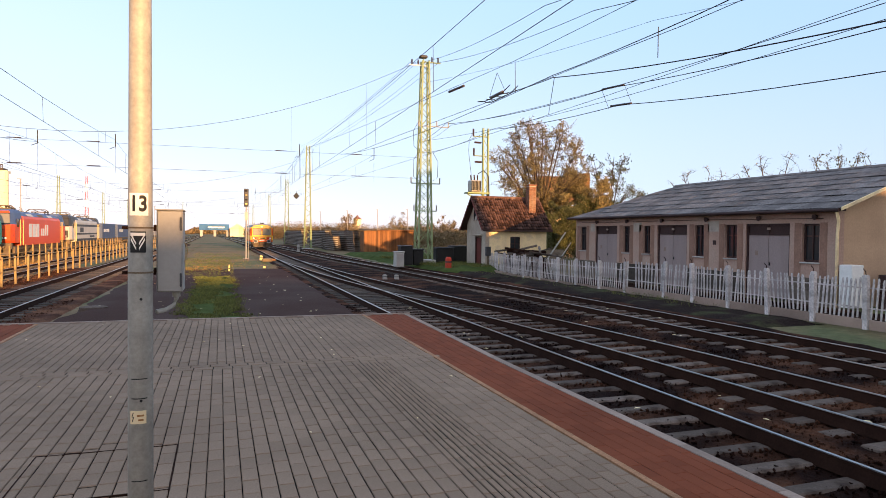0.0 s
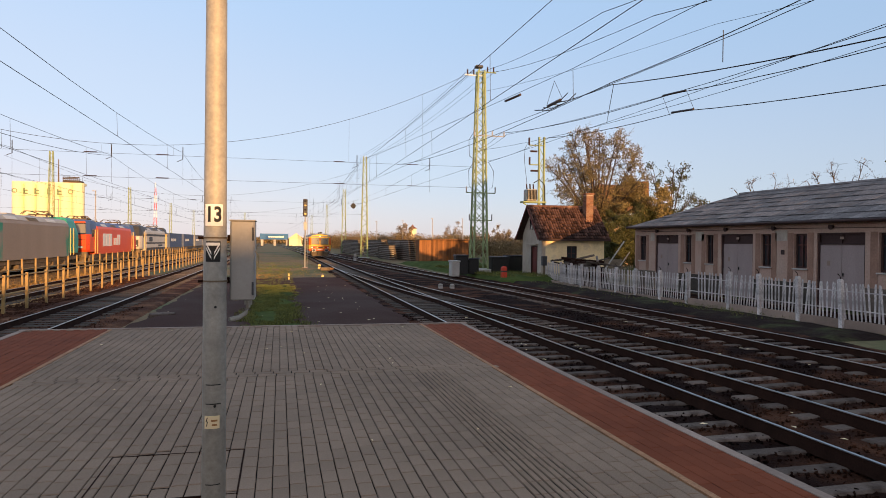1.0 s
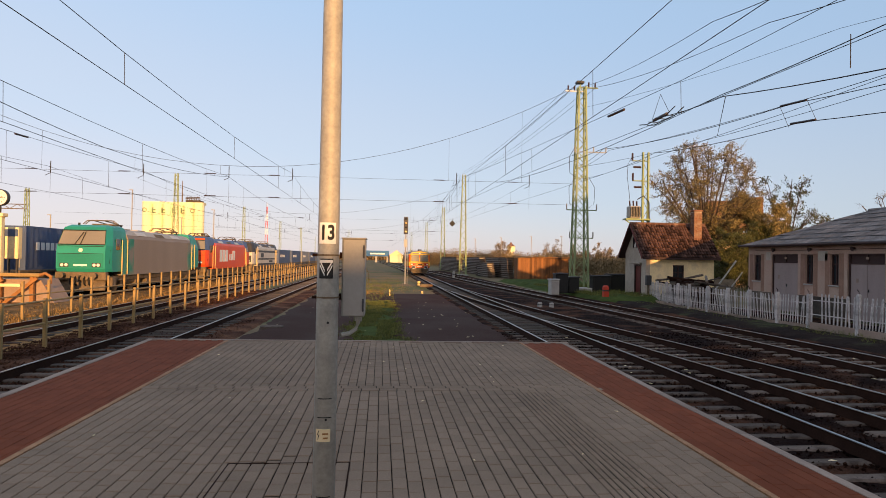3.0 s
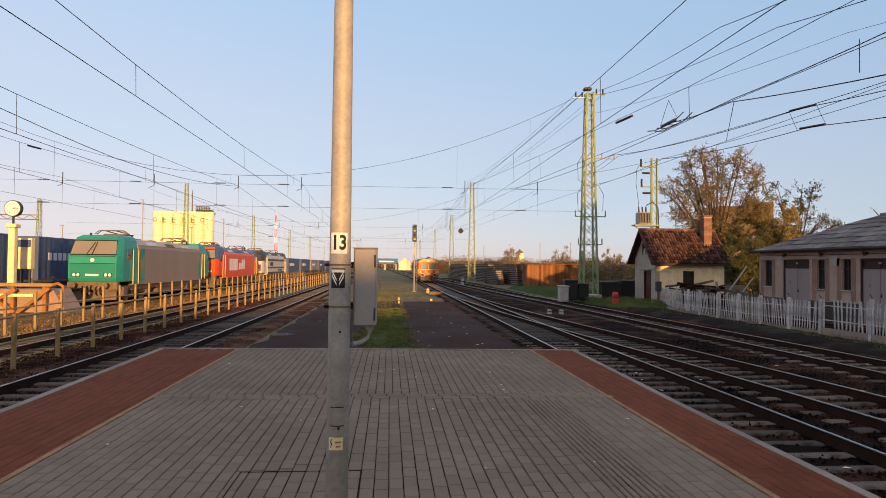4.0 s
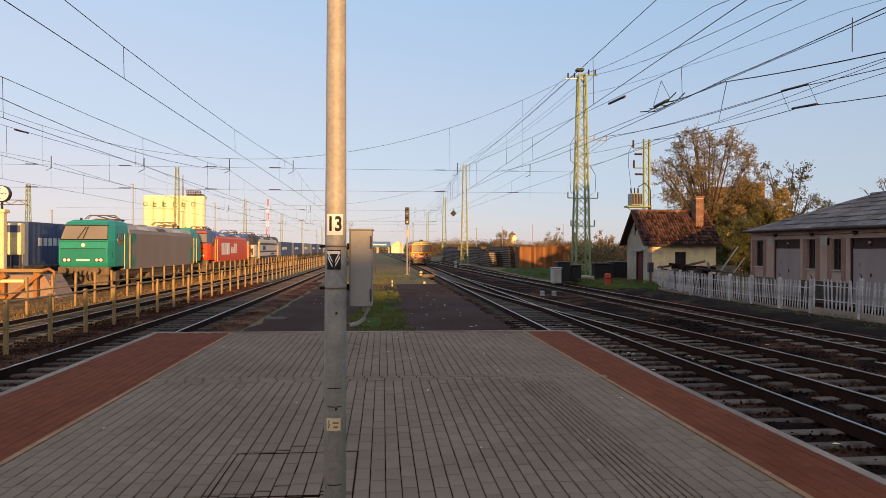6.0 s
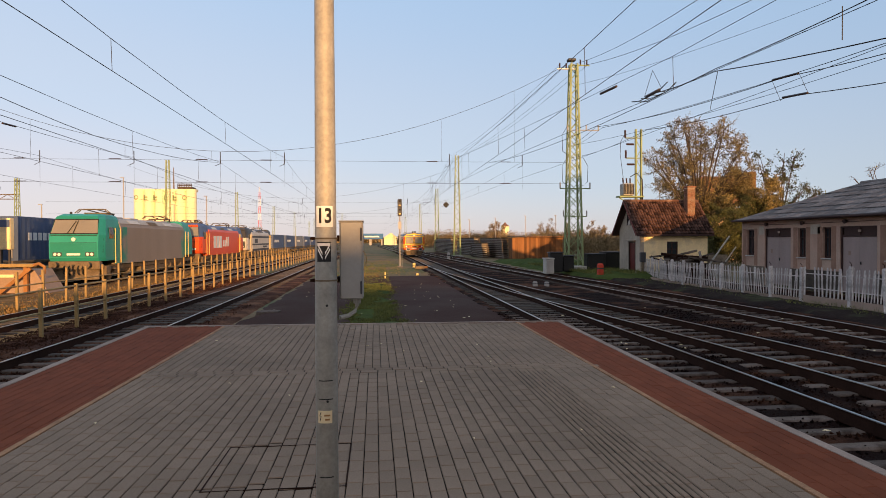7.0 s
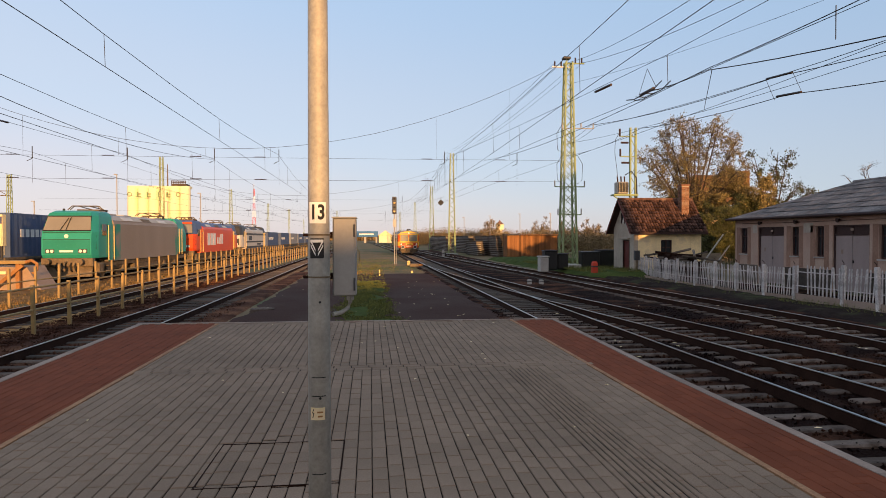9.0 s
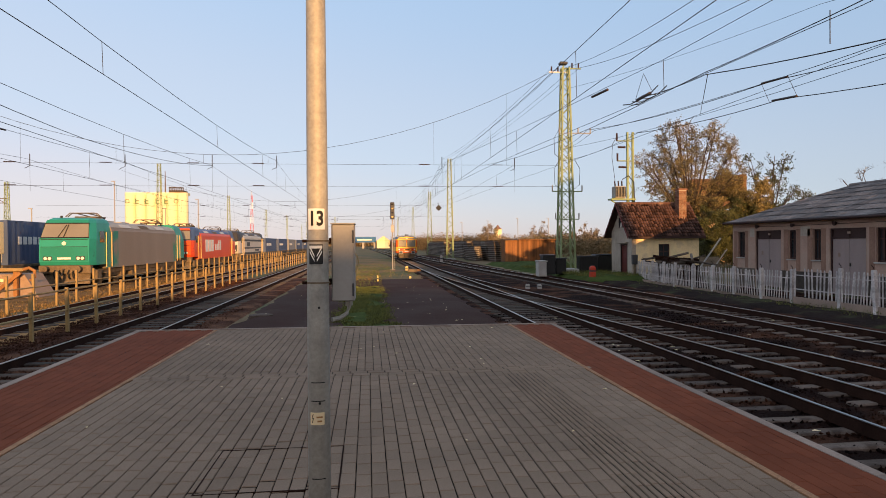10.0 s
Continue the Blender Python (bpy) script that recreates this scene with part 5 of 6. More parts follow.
# ---------- diesel railcar ----------
def railcar(loc, rz):
    r = thing("diesel_railcar", loc, rz, "red and yellow diesel railcar standing on the main track", "railcar")
    L, hw = 13.6, 1.50

    def band(z0, z1, w0, w1, y0=0.0):
        return loft(bmesh.new(), [outline(w0, y0, L, 0.22, 0.16, z0), outline(w1, y0, L, 0.22, 0.16, z1)])
    part("lower_side", band(0.95, 1.20, 1.46, 1.48), M_RCRED, r)
    part("waist_side", band(1.20, 1.78, 1.48, hw), M_RCYEL, r)
    part("window_band", band(1.78, 2.78, hw, 1.47), M_RCRED, r)
    part("cornice", band(2.78, 2.92, 1.47, 1.43), M_RCYEL, r)
    bm = bmesh.new()
    loft(bm, [outline(w, y, L - y, 0.25, 0.2, z) for z, w, y in ((2.92, 1.45, 0.0), (3.10, 1.32, 0.03), (3.26, 1.0, 0.10), (3.33, 0.55, 0.2))])
    part("roof", bm, M_RCROOF, r)
    bm = bmesh.new()
    loft(bm, [[(w * s, y, z) for s, w, y, z in ((-1, 1.27, -0.02, 1.62), (1, 1.27, -0.02, 1.62), (1, 1.25, -0.02, 2.92), (1, 1.05, 0.02, 3.14), (0, 1, 0.05, 3.27), (-1, 1.05, 0.02, 3.14), (-1, 1.25, -0.02, 2.92))],
              [(w * s, y + 0.14, z) for s, w, y, z in ((-1, 1.27, -0.02, 1.62), (1, 1.27, -0.02, 1.62), (1, 1.25, -0.02, 2.92), (1, 1.05, 0.02, 3.16), (0, 1, 0.05, 3.30), (-1, 1.05, 0.02, 3.16), (-1, 1.25, -0.02, 2.92))]])
    part("front_cap", bm, M_RCYEL, r)
    part("front_apron", B(-1.27, 1.27, -0.024, 0.1, 0.92, 1.66), M_RCRED, r)
    for s in (-1, 1):
        ws = part("windscreen", B(s * 0.62 - 0.53, s * 0.62 + 0.53, -0.034, -0.021, 1.86, 2.74, bev=0.004), M_SCREEN, r, "large windscreen in a black rubber seal")
        part("seal", poly_tube(bmesh.new(), [(s * 0.62 + a, -0.034, z) for a, z in ((-0.54, 1.85), (0.54, 1.85), (0.54, 2.75), (-0.54, 2.75), (-0.54, 1.85))], 0.025, 5), M_BLACK, ws)
        part("wiper", T((s * 0.62 + 0.02, -0.06, 2.78), (s * 0.62 + 0.3, -0.06, 2.35), 0.015, 5), M_BLACK, ws)
        part("headlight", T((s * 1.08, -0.09, 1.42), (s * 1.08, -0.02, 1.42), 0.11, 14), M_LAMP, r)
        part("tail_light", T((s * 0.82, -0.09, 1.42), (s * 0.82, -0.02, 1.42), 0.10, 14), M_REDLAMP, r)
        bf = part("buffer", loft(bmesh.new(), [[(s * 0.86 + x, y, 1.02 + z) for x, z in ((-0.24, -0.1), (-0.16, -0.19), (0.16, -0.19), (0.24, -0.1), (0.24, 0.1), (0.16, 0.19), (-0.16, 0.19), (-0.24, 0.1))] for y in (-0.60, -0.55)]), M_LDARK, r, "buffer plate with pale rim")
        part("rim", poly_tube(bmesh.new(), [(s * 0.86 + x, -0.6, 1.02 + z) for x, z in ((-0.24, -0.1), (-0.16, -0.19), (0.16, -0.19), (0.24, -0.1), (0.24, 0.1), (0.16, 0.19), (-0.16, 0.19), (-0.24, 0.1), (-0.24, -0.1))], 0.02, 5), M_WHITE, bf)
        part("buffer_stem", T((s * 0.86, -0.55, 1.02), (s * 0.86, 0.1, 1.02), 0.12, 10), M_UNDER, bf)
        for i in range(6):
            y = 3.0 + i * 1.45
            wn = part("side_window", B(min(s * 1.482, s * 1.503), max(s * 1.482, s * 1.503), y, y + 1.05, 1.92, 2.70, bev=0.004), M_GLASS, r)
            part("window_bar", B(min(s * 1.504, s * 1.514), max(s * 1.504, s * 1.514), y, y + 1.05, 2.38, 2.42), M_LWHITE, wn)
        part("cab_window", B(min(s * 1.48, s * 1.503), max(s * 1.48, s * 1.503), 0.4, 0.85, 1.85, 2.72), M_GLASS, r)
        dr = part("door", B(min(s * 1.485, s * 1.508), max(s * 1.485, s * 1.508), 1.25, 2.1, 0.98, 2.75), M_RCRED, r)
        part("door_window", B(min(s * 1.50, s * 1.513), max(s * 1.50, s * 1.513), 1.5, 1.85, 1.85, 2.55), M_GLASS, dr)
        part("door_lower", B(min(s * 1.509, s * 1.514), max(s * 1.509, s * 1.514), 1.25, 2.1, 1.2, 1.75), M_RCYEL, dr)
        part("skirt", B(min(s * 1.38, s * 1.42), max(s * 1.38, s * 1.42), 0.3, L - 0.3, 0.62, 0.945), M_RCSKIRT, r)
    part("top_lamp", T((0, -0.1, 2.98), (0, 0.0, 2.98), 0.12, 14), M_LAMP, r)
    part("number_panel", B(-0.42, 0.58, -0.032, -0.025, 1.30, 1.55), M_RCYEL, r, "yellow number panel")
    part("number_bar", B(-0.25, 0.38, -0.038, -0.033, 1.37, 1.49), M_BLACK, r)
    part("lettering_bar", B(-0.32, 0.34, -0.032, -0.025, 1.10, 1.19), M_WHITE, r)
    part("lower_front", loft(bmesh.new(), [outline(1.05, 0.15, 1.0, 0.2, 0.1, 0.22), outline(1.3, 0.0, 1.0, 0.2, 0.1, 0.91)]), M_UNDER, r, "dusty lower front plate")
    for x in (-0.3, 0.3, 0.5):
        part("brake_hose", poly_tube(bmesh.new(), [(x, 0.0, 0.95), (x, -0.15, 0.75), (x - 0.05, -0.1, 0.45), (x - 0.1, 0.05, 0.38)], 0.03, 6), M_BLACK, r)
    for x in (-0.2, 0.0, 0.14):
        part("horn", T((x, 0.5, 3.45), (x + 0.02, -0.05 - x * 0.3, 3.47), 0.03, 10, 0.1), M_BLACK, r)
    part("exhaust", T((0.3, 7.0, 3.3), (0.3, 7.0, 3.5), 0.12, 10), M_LDARK, r)
    part("underframe", B(-1.2, 1.2, 1.0, L - 0.3, 0.75, 0.949), M_UNDER, r)
    part("engine_case", B(-1.1, 1.1, 5.0, 9.0, 0.3, 0.75, bev=0.05), M_UNDER, r)
    bogie(r, 2.6, 1, 0.6)
    bogie(r, L - 2.6, 1, 0.6)


railcar((5.45, 91, RAIL), 0.8)


# ---------- container wagons ----------
def container(loc, material, label, length=12.2, h=2.75, marks=()):
    c = thing("container", loc, 0, label, "container", "containers on wagons")
    bm = bmesh.new()
    n = int(length / 0.28)
    sec = []
    for s in (1, -1):
        seq = range(n + 1) if s > 0 else range(n, -1, -1)
        for i in seq:
            sec.append((s * (1.22 if i % 2 else 1.19), i * length / n))
    loft(bm, [[(x, y, z) for x, y in sec] for z in (0.12, h - 0.1)])
    part("shell", bm, material, c)
    for x in (-1.2, 1.2):
        for y in (0.04, length - 0.04):
            part("corner_post", B(x - 0.05, x + 0.05, y - 0.06, y + 0.06, 0, h), material, c)
    part("roof", B(-1.22, 1.22, 0.0, length, h - 0.1, h), material, c)
    part("base_frame", B(-1.22, 1.22, 0.0, length, 0, 0.12), material, c)
    for i in range(4):
        part("lock_rod", T((-0.9 + i * 0.6, -0.03, 0.15), (-0.9 + i * 0.6, -0.03, h - 0.15), 0.03, 6), M_GALV, c)
    for y0, y1, z0, z1 in marks:
        part("lettering_bar", B(1.23, 1.24, y0, y1, z0, z1), M_WHITE, c)
    return c


def wagon(loc, length, label):
    w = thing("flat_wagon", loc, 0, label, "wagon", "container wagons")
    part("deck", B(-1.3, 1.3, 0, length, 0.98, 1.16, bev=0.03), M_UNDER, w)
    part("sole_bar", B(-1.2, 1.2, 0.4, length - 0.4, 0.72, 0.975), M_LDARK, w)
    bogie(w, 2.6, 2, 1.8)
    bogie(w, length - 2.6, 2, 1.8)
    for s in (-1, 1):
        part("buffer", T((s * 0.87, -0.5, 1.02), (s * 0.87, 0, 1.02), 0.2, 10), M_UNDER, w)


lets = [(1.2 + i * 0.62, 1.65 + i * 0.62, 1.25, 1.75) for i in range(12)]
y = 12.0
for k in range(6):
    wagon((-23.2, y, RAIL), 13.6, "flat wagon carrying a container")
    container((-23.2, y + 0.7, RAIL + 1.165), M_CONTB, "dark blue corrugated container with white lettering", marks=lets)
    y += 14.7
y = 101.0
for k in range(6):
    wagon((-16.92, y, RAIL), 13.6, "flat wagon coupled behind the locomotives")
    container((-16.92, y + 0.7, RAIL + 1.165), M_CONTG if k % 3 == 2 else M_CONTB, "blue corrugated container on a far wagon", h=2.1, marks=[(p, q, 0.9, 1.3) for p, q, _, _ in lets[:8]])
    y += 14.7


# ---------- steel railing beyond the platform track ----------
def railing(x, ys, top, label, rails):
    f = thing("steel_railing", (0, 0, 0), 0, label, "railing", kind="structure")
    bm = B(-0.045, 0.045, -0.045, 0.045, 0, top, bev=0.008)
    pm = mesh_of("railing_post", bm, M_FENCEG)
    rg = random.Random(4)
    for y in ys:
        ob = new("railing_post", pm)
        ob.matrix_world = pose(x, y, -0.82, rg.uniform(-1, 1), rg.uniform(-1, 1), 0)
        ob.parent = f
    for z in rails:
        part("rail_bar", T((x, ys[0], -0.82 + z), (x, ys[-1], -0.82 + z), 0.028, 6), M_FENCEG, f)


railing(-8.75, [9.51 + 2.03 * i for i in range(46)], 1.33, "sun-bleached steel railing between the tracks", (1.26, 0.68))
railing(-13.2, [15.57 + 1.9 * i for i in range(46)], 1.44, "second row of steel railing posts", (0.9,))


# ---------- clock, cabinet and buffer stop across the yard ----------
def clock_post():
    c = thing("platform_clock", (-20.3, 36.3, -0.8), 0, "round white station clock on a square post", "clock")
    part("post", B(-0.17, 0.17, -0.17, 0.17, 0, 4.35, bev=0.03), M_CREAM, c)
    part("post_cap", B(-0.27, 0.27, -0.27, 0.27, 4.35, 4.55, bev=0.03), M_CREAM, c)
    part("neck", T((0, 0, 4.54), (0, 0, 5.0), 0.06, 8), M_BLACK, c)
    d = part("clock_case", T((0, -0.12, 5.38), (0, 0.12, 5.38), 0.44, 28), M_LDARK, c)
    part("dial", T((0, -0.14, 5.38), (0, -0.121, 5.38), 0.40, 28), M_WHITE, d)
    for i in range(12):
        a = math.pi * i / 6
        part("hour_mark", T((0.24 * math.sin(a), -0.145, 5.38 + 0.24 * math.cos(a)), (0.295 * math.sin(a), -0.145, 5.38 + 0.295 * math.cos(a)), 0.014, 4), M_BLACK, d)
    part("hour_pointer", T((0, -0.15, 5.38), (0.17, -0.15, 5.42), 0.018, 4), M_BLACK, d)
    part("minute_pointer", T((0, -0.15, 5.38), (0.29, -0.15, 5.35), 0.014, 4), M_BLACK, d)


clock_post()
k = thing("relay_cabinet", (-20.6, 38.2, -0.8), 0, "tall cream steel cabinet across the yard", "cabinet")
part("body", B(-0.36, 0.36, -0.2, 0.2, 2.1, 3.86, bev=0.02), M_CREAM, k)
part("door", B(-0.32, 0.32, -0.23, -0.202, 2.15, 3.3), M_CREAM, k)
part("header", B(-0.34, 0.34, -0.23, -0.202, 3.35, 3.75), M_CONTB, k)
for s in (-0.22, 0.22):
    part("leg", B(s - 0.05, s + 0.05, -0.05, 0.05, 0, 2.1), M_LDARK, k)


def buffer_stop():
    b = thing("buffer_stop", (-17.2, 33.0, -0.85), 0, "orange rusted steel buffer stop with concrete block", "buffer stop")
    for x in (-2.9, -1.2, 0.3):
        part("upright", B(x - 0.09, x + 0.09, -0.1, 0.1, 0, 1.34, bev=0.015), M_ORANGE, b)
    for p, q in (((-2.9, -0.14, 0.1), (-1.0, -0.14, 1.2)), ((-2.6, -0.16, 1.2), (-1.0, -0.16, 0.1)), ((-0.9, -0.18, 0.05), (0.6, -0.18, 1.3))):
        part("cross_brace", T(p, q, 0.11, 4), M_ORANGE, b)
    part("top_beam", B(-3.2, 0.7, -0.2, 0.2, 1.35, 1.52, bev=0.02), M_FENCEG, b)
    part("middle_beam", B(-3.1, -0.2, -0.13, -0.02, 0.85, 1.0, bev=0.01), M_CREAM, b, "pale painted rail")
    ring = ((-3.0, 0), (1.25, 0), (0.55, 1.2), (-3.0, 1.2))
    part("block", loft(bmesh.new(), [[(x, y, z) for x, z in ring] for y in (0.25, 2.0)]), M_KERB, b, "sloped pale concrete block")
    part("bumper_loop", poly_tube(bmesh.new(), [(0.6, -0.1, 1.42), (0.95, -0.1, 1.52), (1.2, -0.1, 1.36), (1.18, -0.1, 1.05), (1.0, -0.1, 0.9)], 0.08, 8), M_ORANGE, b, "curved rusty bumper")


buffer_stop()


# ---------- grain silo ----------
def silo():
    s = thing("grain_silo", (0, 0, 0), 0, "tall pale grain silo lit by the low sun", "silo")
    for i in range(6):
        part("silo_cell", T((-66.8 + i * 2.86, 192, -1), (-66.8 + i * 2.86, 192, 16.5), 1.47, 24), M_SILO, s)
    part("head_house", B(-68, -51.2, 191.2, 194.5, 15.9, 16.6), M_SILO, s)
    part("roof_crown", B(-56.0, -52.0, 190.9, 195, 16.6, 17.2), M_BARK, s)
    for i in range(9):
        part("rail_post", T((-55.9 + i * 0.48, 190.9, 17.2), (-55.9 + i * 0.48, 190.9, 18.0), 0.1, 5), M_BARK, s)
    for z in (17.6, 18.0):
        part("rail_bar", T((-56, 190.9, z), (-52, 190.9, z), 0.12, 5), M_BARK, s)
    part("antenna", T((-57.3, 192, 16.5), (-57.3, 192, 22.8), 0.22, 6, 0.1), M_UNDER, s, "thin aerial on the roof")
    for x in (-64.6, -62.0, -59.0, -56.7):
        part("letter_shape", B(x - 0.5, x + 0.5, 190.3, 190.7, 13.3, 13.55), M_SILOG, s, "dark green letter shape")
        part("letter_shape", B(x - 0.5, x - 0.25, 190.3, 190.7, 13.56, 14.8), M_SILOG, s, "dark green letter shape")
        part("letter_shape", B(x - 0.24, x + 0.5, 190.3, 190.7, 14.1, 14.35), M_SILOG, s, "dark green letter shape")
    for x in (-67.2, -54.0):
        part("emblem_ring", poly_tube(bmesh.new(), [(x + 0.55 * math.cos(a * math.pi / 6), 190.5, 14.1 + 0.55 * math.sin(a * math.pi / 6)) for a in range(13)], 0.1, 5), M_SILOG, s)


silo()


# ---------- signal, small trackside things ----------
def signal(loc, h, label):
    s = thing("railway_signal", loc, 0, label, "signal")
    part("post", T((0, 0, 0), (0, 0, h), 0.06, 8), M_BOX, s)
    hd = part("signal_head", B(-0.2, 0.2, -0.12, 0.12, h, h + 1.6, bev=0.05), M_LDARK, s, "dark lamp head")
    for i in range(4):
        part("lamp", T((0, -0.16, h + 0.25 + i * 0.4), (0, -0.121, h + 0.22 + i * 0.38), 0.10, 10), M_GLASS if i % 2 else M_SIGNY, hd)
    part("name_plate", B(-0.14, 0.14, -0.12, -0.085, h - 1.2, h - 0.5), M_CONC, s)
    part("ladder", T((0.2, 0.1, 0), (0.2, 0.1, h), 0.02, 5), M_BOX, s)
    part("plinth", B(-0.25, 0.25, -0.25, 0.25, -0.1, 0.12, bev=0.03), M_KERB, s)


k = thing("diamond_sign", (11.0, 99.9, 0), 0, "small dark diamond sign hung in the overhead wires", "sign")
part("plate", loft(bmesh.new(), [[(x, y, 7.2 + z) for x, z in ((0, -0.5), (0.5, 0), (0, 0.5), (-0.5, 0))] for y in (0, 0.04)]), M_BLACK, k)
part("hanger", T((0, 0.02, 7.65), (0, 0.1, 8.0), 0.03, 5), M_WIRE, k)
k = thing("post_box", (17.75, 41.2, -0.8), 0, "dark grey box on a short post before the gatehouse", "cabinet")
part("post", B(-0.06, 0.06, -0.06, 0.06, 0, 1.0), M_UNDER, k)
part("body", B(-0.17, 0.17, -0.15, 0.15, 1.0, 1.65, bev=0.03), M_LDARK, k)
part("step", B(-0.5, 1.2, -1.5, -0.4, -0.1, 0.12, bev=0.03), M_CONC, k)
signal((2.27, 60, -0.8), 4.75, "tall colour-light signal beside the main track")


def dwarf(loc, w, h, material, label, cat="marker post"):
    d = thing("marker_post", loc, 0, label, cat, "trackside markers")
    part("post", loft(bmesh.new(), [[(x * f, y * f, z) for x, y in ((-w, -w), (w, -w), (w, w), (-w, w))] for z, f in ((-0.15, 1), (h * 0.85, 0.95), (h, 0.6))]), material, d)
    part("band", B(-w * 1.02, w * 1.02, -w * 1.02, w * 1.02, h * 0.5, h * 0.62), M_LDARK, d)


dwarf((9.1, 80, -0.75), 0.16, 0.95, M_CONC, "white painted dwarf marker between tracks")
dwarf((8.6, 34.0, -0.80), 0.11, 0.26, M_CONC, "low white stone between the tracks")
dwarf((9.25, 34.0, -0.80), 0.11, 0.24, M_CONC, "low white stone between the tracks")
dwarf((0.6, 41, -0.8), 0.04, 0.5, M_SIGNY, "yellow low post on the verge")
dwarf((2.9, 44.7, -0.75), 0.08, 0.17, M_SIGNY, "yellow point-motor housing beside the rails")
dwarf((3.4, 57, -0.75), 0.13, 0.45, M_SIGNY, "yellow low box beside the rails")
dwarf((14.5, 40.3, -0.58), 0.17, 0.75, M_REDP, "red hydrant post beside the gatehouse")
k = thing("point_machine", (3.3, 54.0, -0.72), 0, "dusty brown point machine beside the rail", "point machine")
part("housing", B(0.0, 0.8, -0.25, 0.25, 0, 0.28, bev=0.05), M_UNDER, k)
part("motor", T((0.8, 0, 0.15), (1.1, 0, 0.15), 0.10, 10), M_ORANGE, k)
k = thing("manhole_ring", (-3.65, 22.2, -0.70), 0, "concrete manhole ring in the asphalt", "manhole")
part("ring", T((0, 0, -0.1), (0, 0, 0.03), 0.40, 28), M_SLEEP, k)
part("lid", T((0, 0, 0.03), (0, 0, 0.04), 0.32, 24), M_SLEEP, k)
for i, (x, y, w, h) in enumerate(((11.7, 42.6, 0.28, 1.0), (12.9, 45.2, 0.45, 1.35), (13.9, 45.6, 0.4, 1.1), (16.4, 46.8, 0.7, 1.2), (17.9, 47.6, 0.7, 1.3))):
    k = thing("switch_cabinet", (x, y, -0.6), 0, "grey concrete cabinet on the grass verge" if i in (0,) else "dark trackside cabinet beside the lattice mast", "cabinet", "trackside cabinets")
    part("body", B(-w, w, -0.4, 0.4, 0, h, bev=0.04), M_CONC if i == 0 else M_BLACK, k)
    part("lid", B(-w - 0.05, w + 0.05, -0.45, 0.45, h, h + 0.08, bev=0.02), M_CONC if i == 0 else M_LDARK, k)
    part("door", B(-w * 0.85, w * 0.85, -0.43, -0.402, 0.1, h - 0.1), M_CONC if i == 0 else M_BLACK, k)


def timber_shed():
    s = thing("timber_shed", (0, 0, 0), 0, "rusty brown boarded shed beside the tracks", "shed")
    part("frame", B(17.75, 24.3, 82.06, 84.4, -0.8, 2.0), M_STACK, s)
    rg = random.Random(9)
    for i in range(22):
        part("board", B(17.75 + i * 0.3, 18.03 + i * 0.3, 82 + rg.uniform(-0.03, 0.03), 82.05, -0.75 + rg.uniform(-0.05, 0.1), 2.0 + rg.uniform(-0.05, 0.05)), M_TIMBER, s)
    for i in range(8):
        part("board", B(17.68, 17.74, 82.06 + i * 0.3, 82.34 + i * 0.3, -0.75, 1.95 + rg.uniform(-0.05, 0.05)), M_TIMBER, s)
    part("roof", slab(bmesh.new(), [(17.5, 81.7, 2.12), (24.5, 81.7, 2.02), (24.5, 84.7, 2.10), (17.5, 84.7, 2.20)], 0.07), M_STACK, s)
    part("fascia", B(19.3, 24.4, 81.64, 81.69, 2.02, 2.12), M_TIMBER, s, "sunlit edge board of the roof")


timber_shed()


def timber_stack(xa, ya, xb, yb, h, label, seed):
    """Old sleepers piled lengthwise beside the line, with pale strips for the sunlit gaps between the courses."""
    s = thing("sleeper_stack", (0, 0, 0), 0, label, "timber stack", "stacks of old sleepers")
    rg = random.Random(seed)
    a, b = Vector((xa, ya, 0)), Vector((xb, yb, 0))
    ang = math.atan2(b.y - a.y, b.x - a.x)
    run = (b - a).length
    z, c = -0.8, 0
    while z < h:
        u = rg.uniform(0, 0.4) + c * 0.12
        while u < run - 1.6 - c * 0.1:
            ln = min(rg.uniform(3.6, 5.2), run - u)
            ob = part("timber", B(0, ln, -0.5 + rg.uniform(-0.12, 0.06), 0.5, 0, 0.17), M_STACK, s)
            p = a.lerp(b, u / run)
            ob.matrix_world = Matrix.LocRotScale((p.x, p.y, z + rg.uniform(-0.01, 0.01)), Euler((0, 0, ang + rg.uniform(-0.02, 0.02))), None)
            # pale strip paints the sunlight in the gap below this course
            if c:
                sp = part("spacer", B(0.2, ln - 0.2, -0.25, 0.4, -0.09, 0), M_CONC, s)
                sp.matrix_world = ob.matrix_world
            u += ln + rg.uniform(0.03, 0.12)
        z += 0.265
        c += 1


timber_stack(17.5, 84.5, 16.6, 99, 2.1, "long dark stack of old timber sleepers", 1)
timber_stack(15.3, 88, 15.0, 97, 1.3, "lower dark stack of old sleepers beside the long one", 2)
timber_stack(16.3, 101, 15.4, 118, 1.9, "long dark stack of sleepers at the yard's edge", 3)
timber_stack(14.9, 121, 13.6, 146, 1.9, "far dark stack of sleepers", 4)


# ---------- yard clutter behind the fence ----------
rg = random.Random(11)
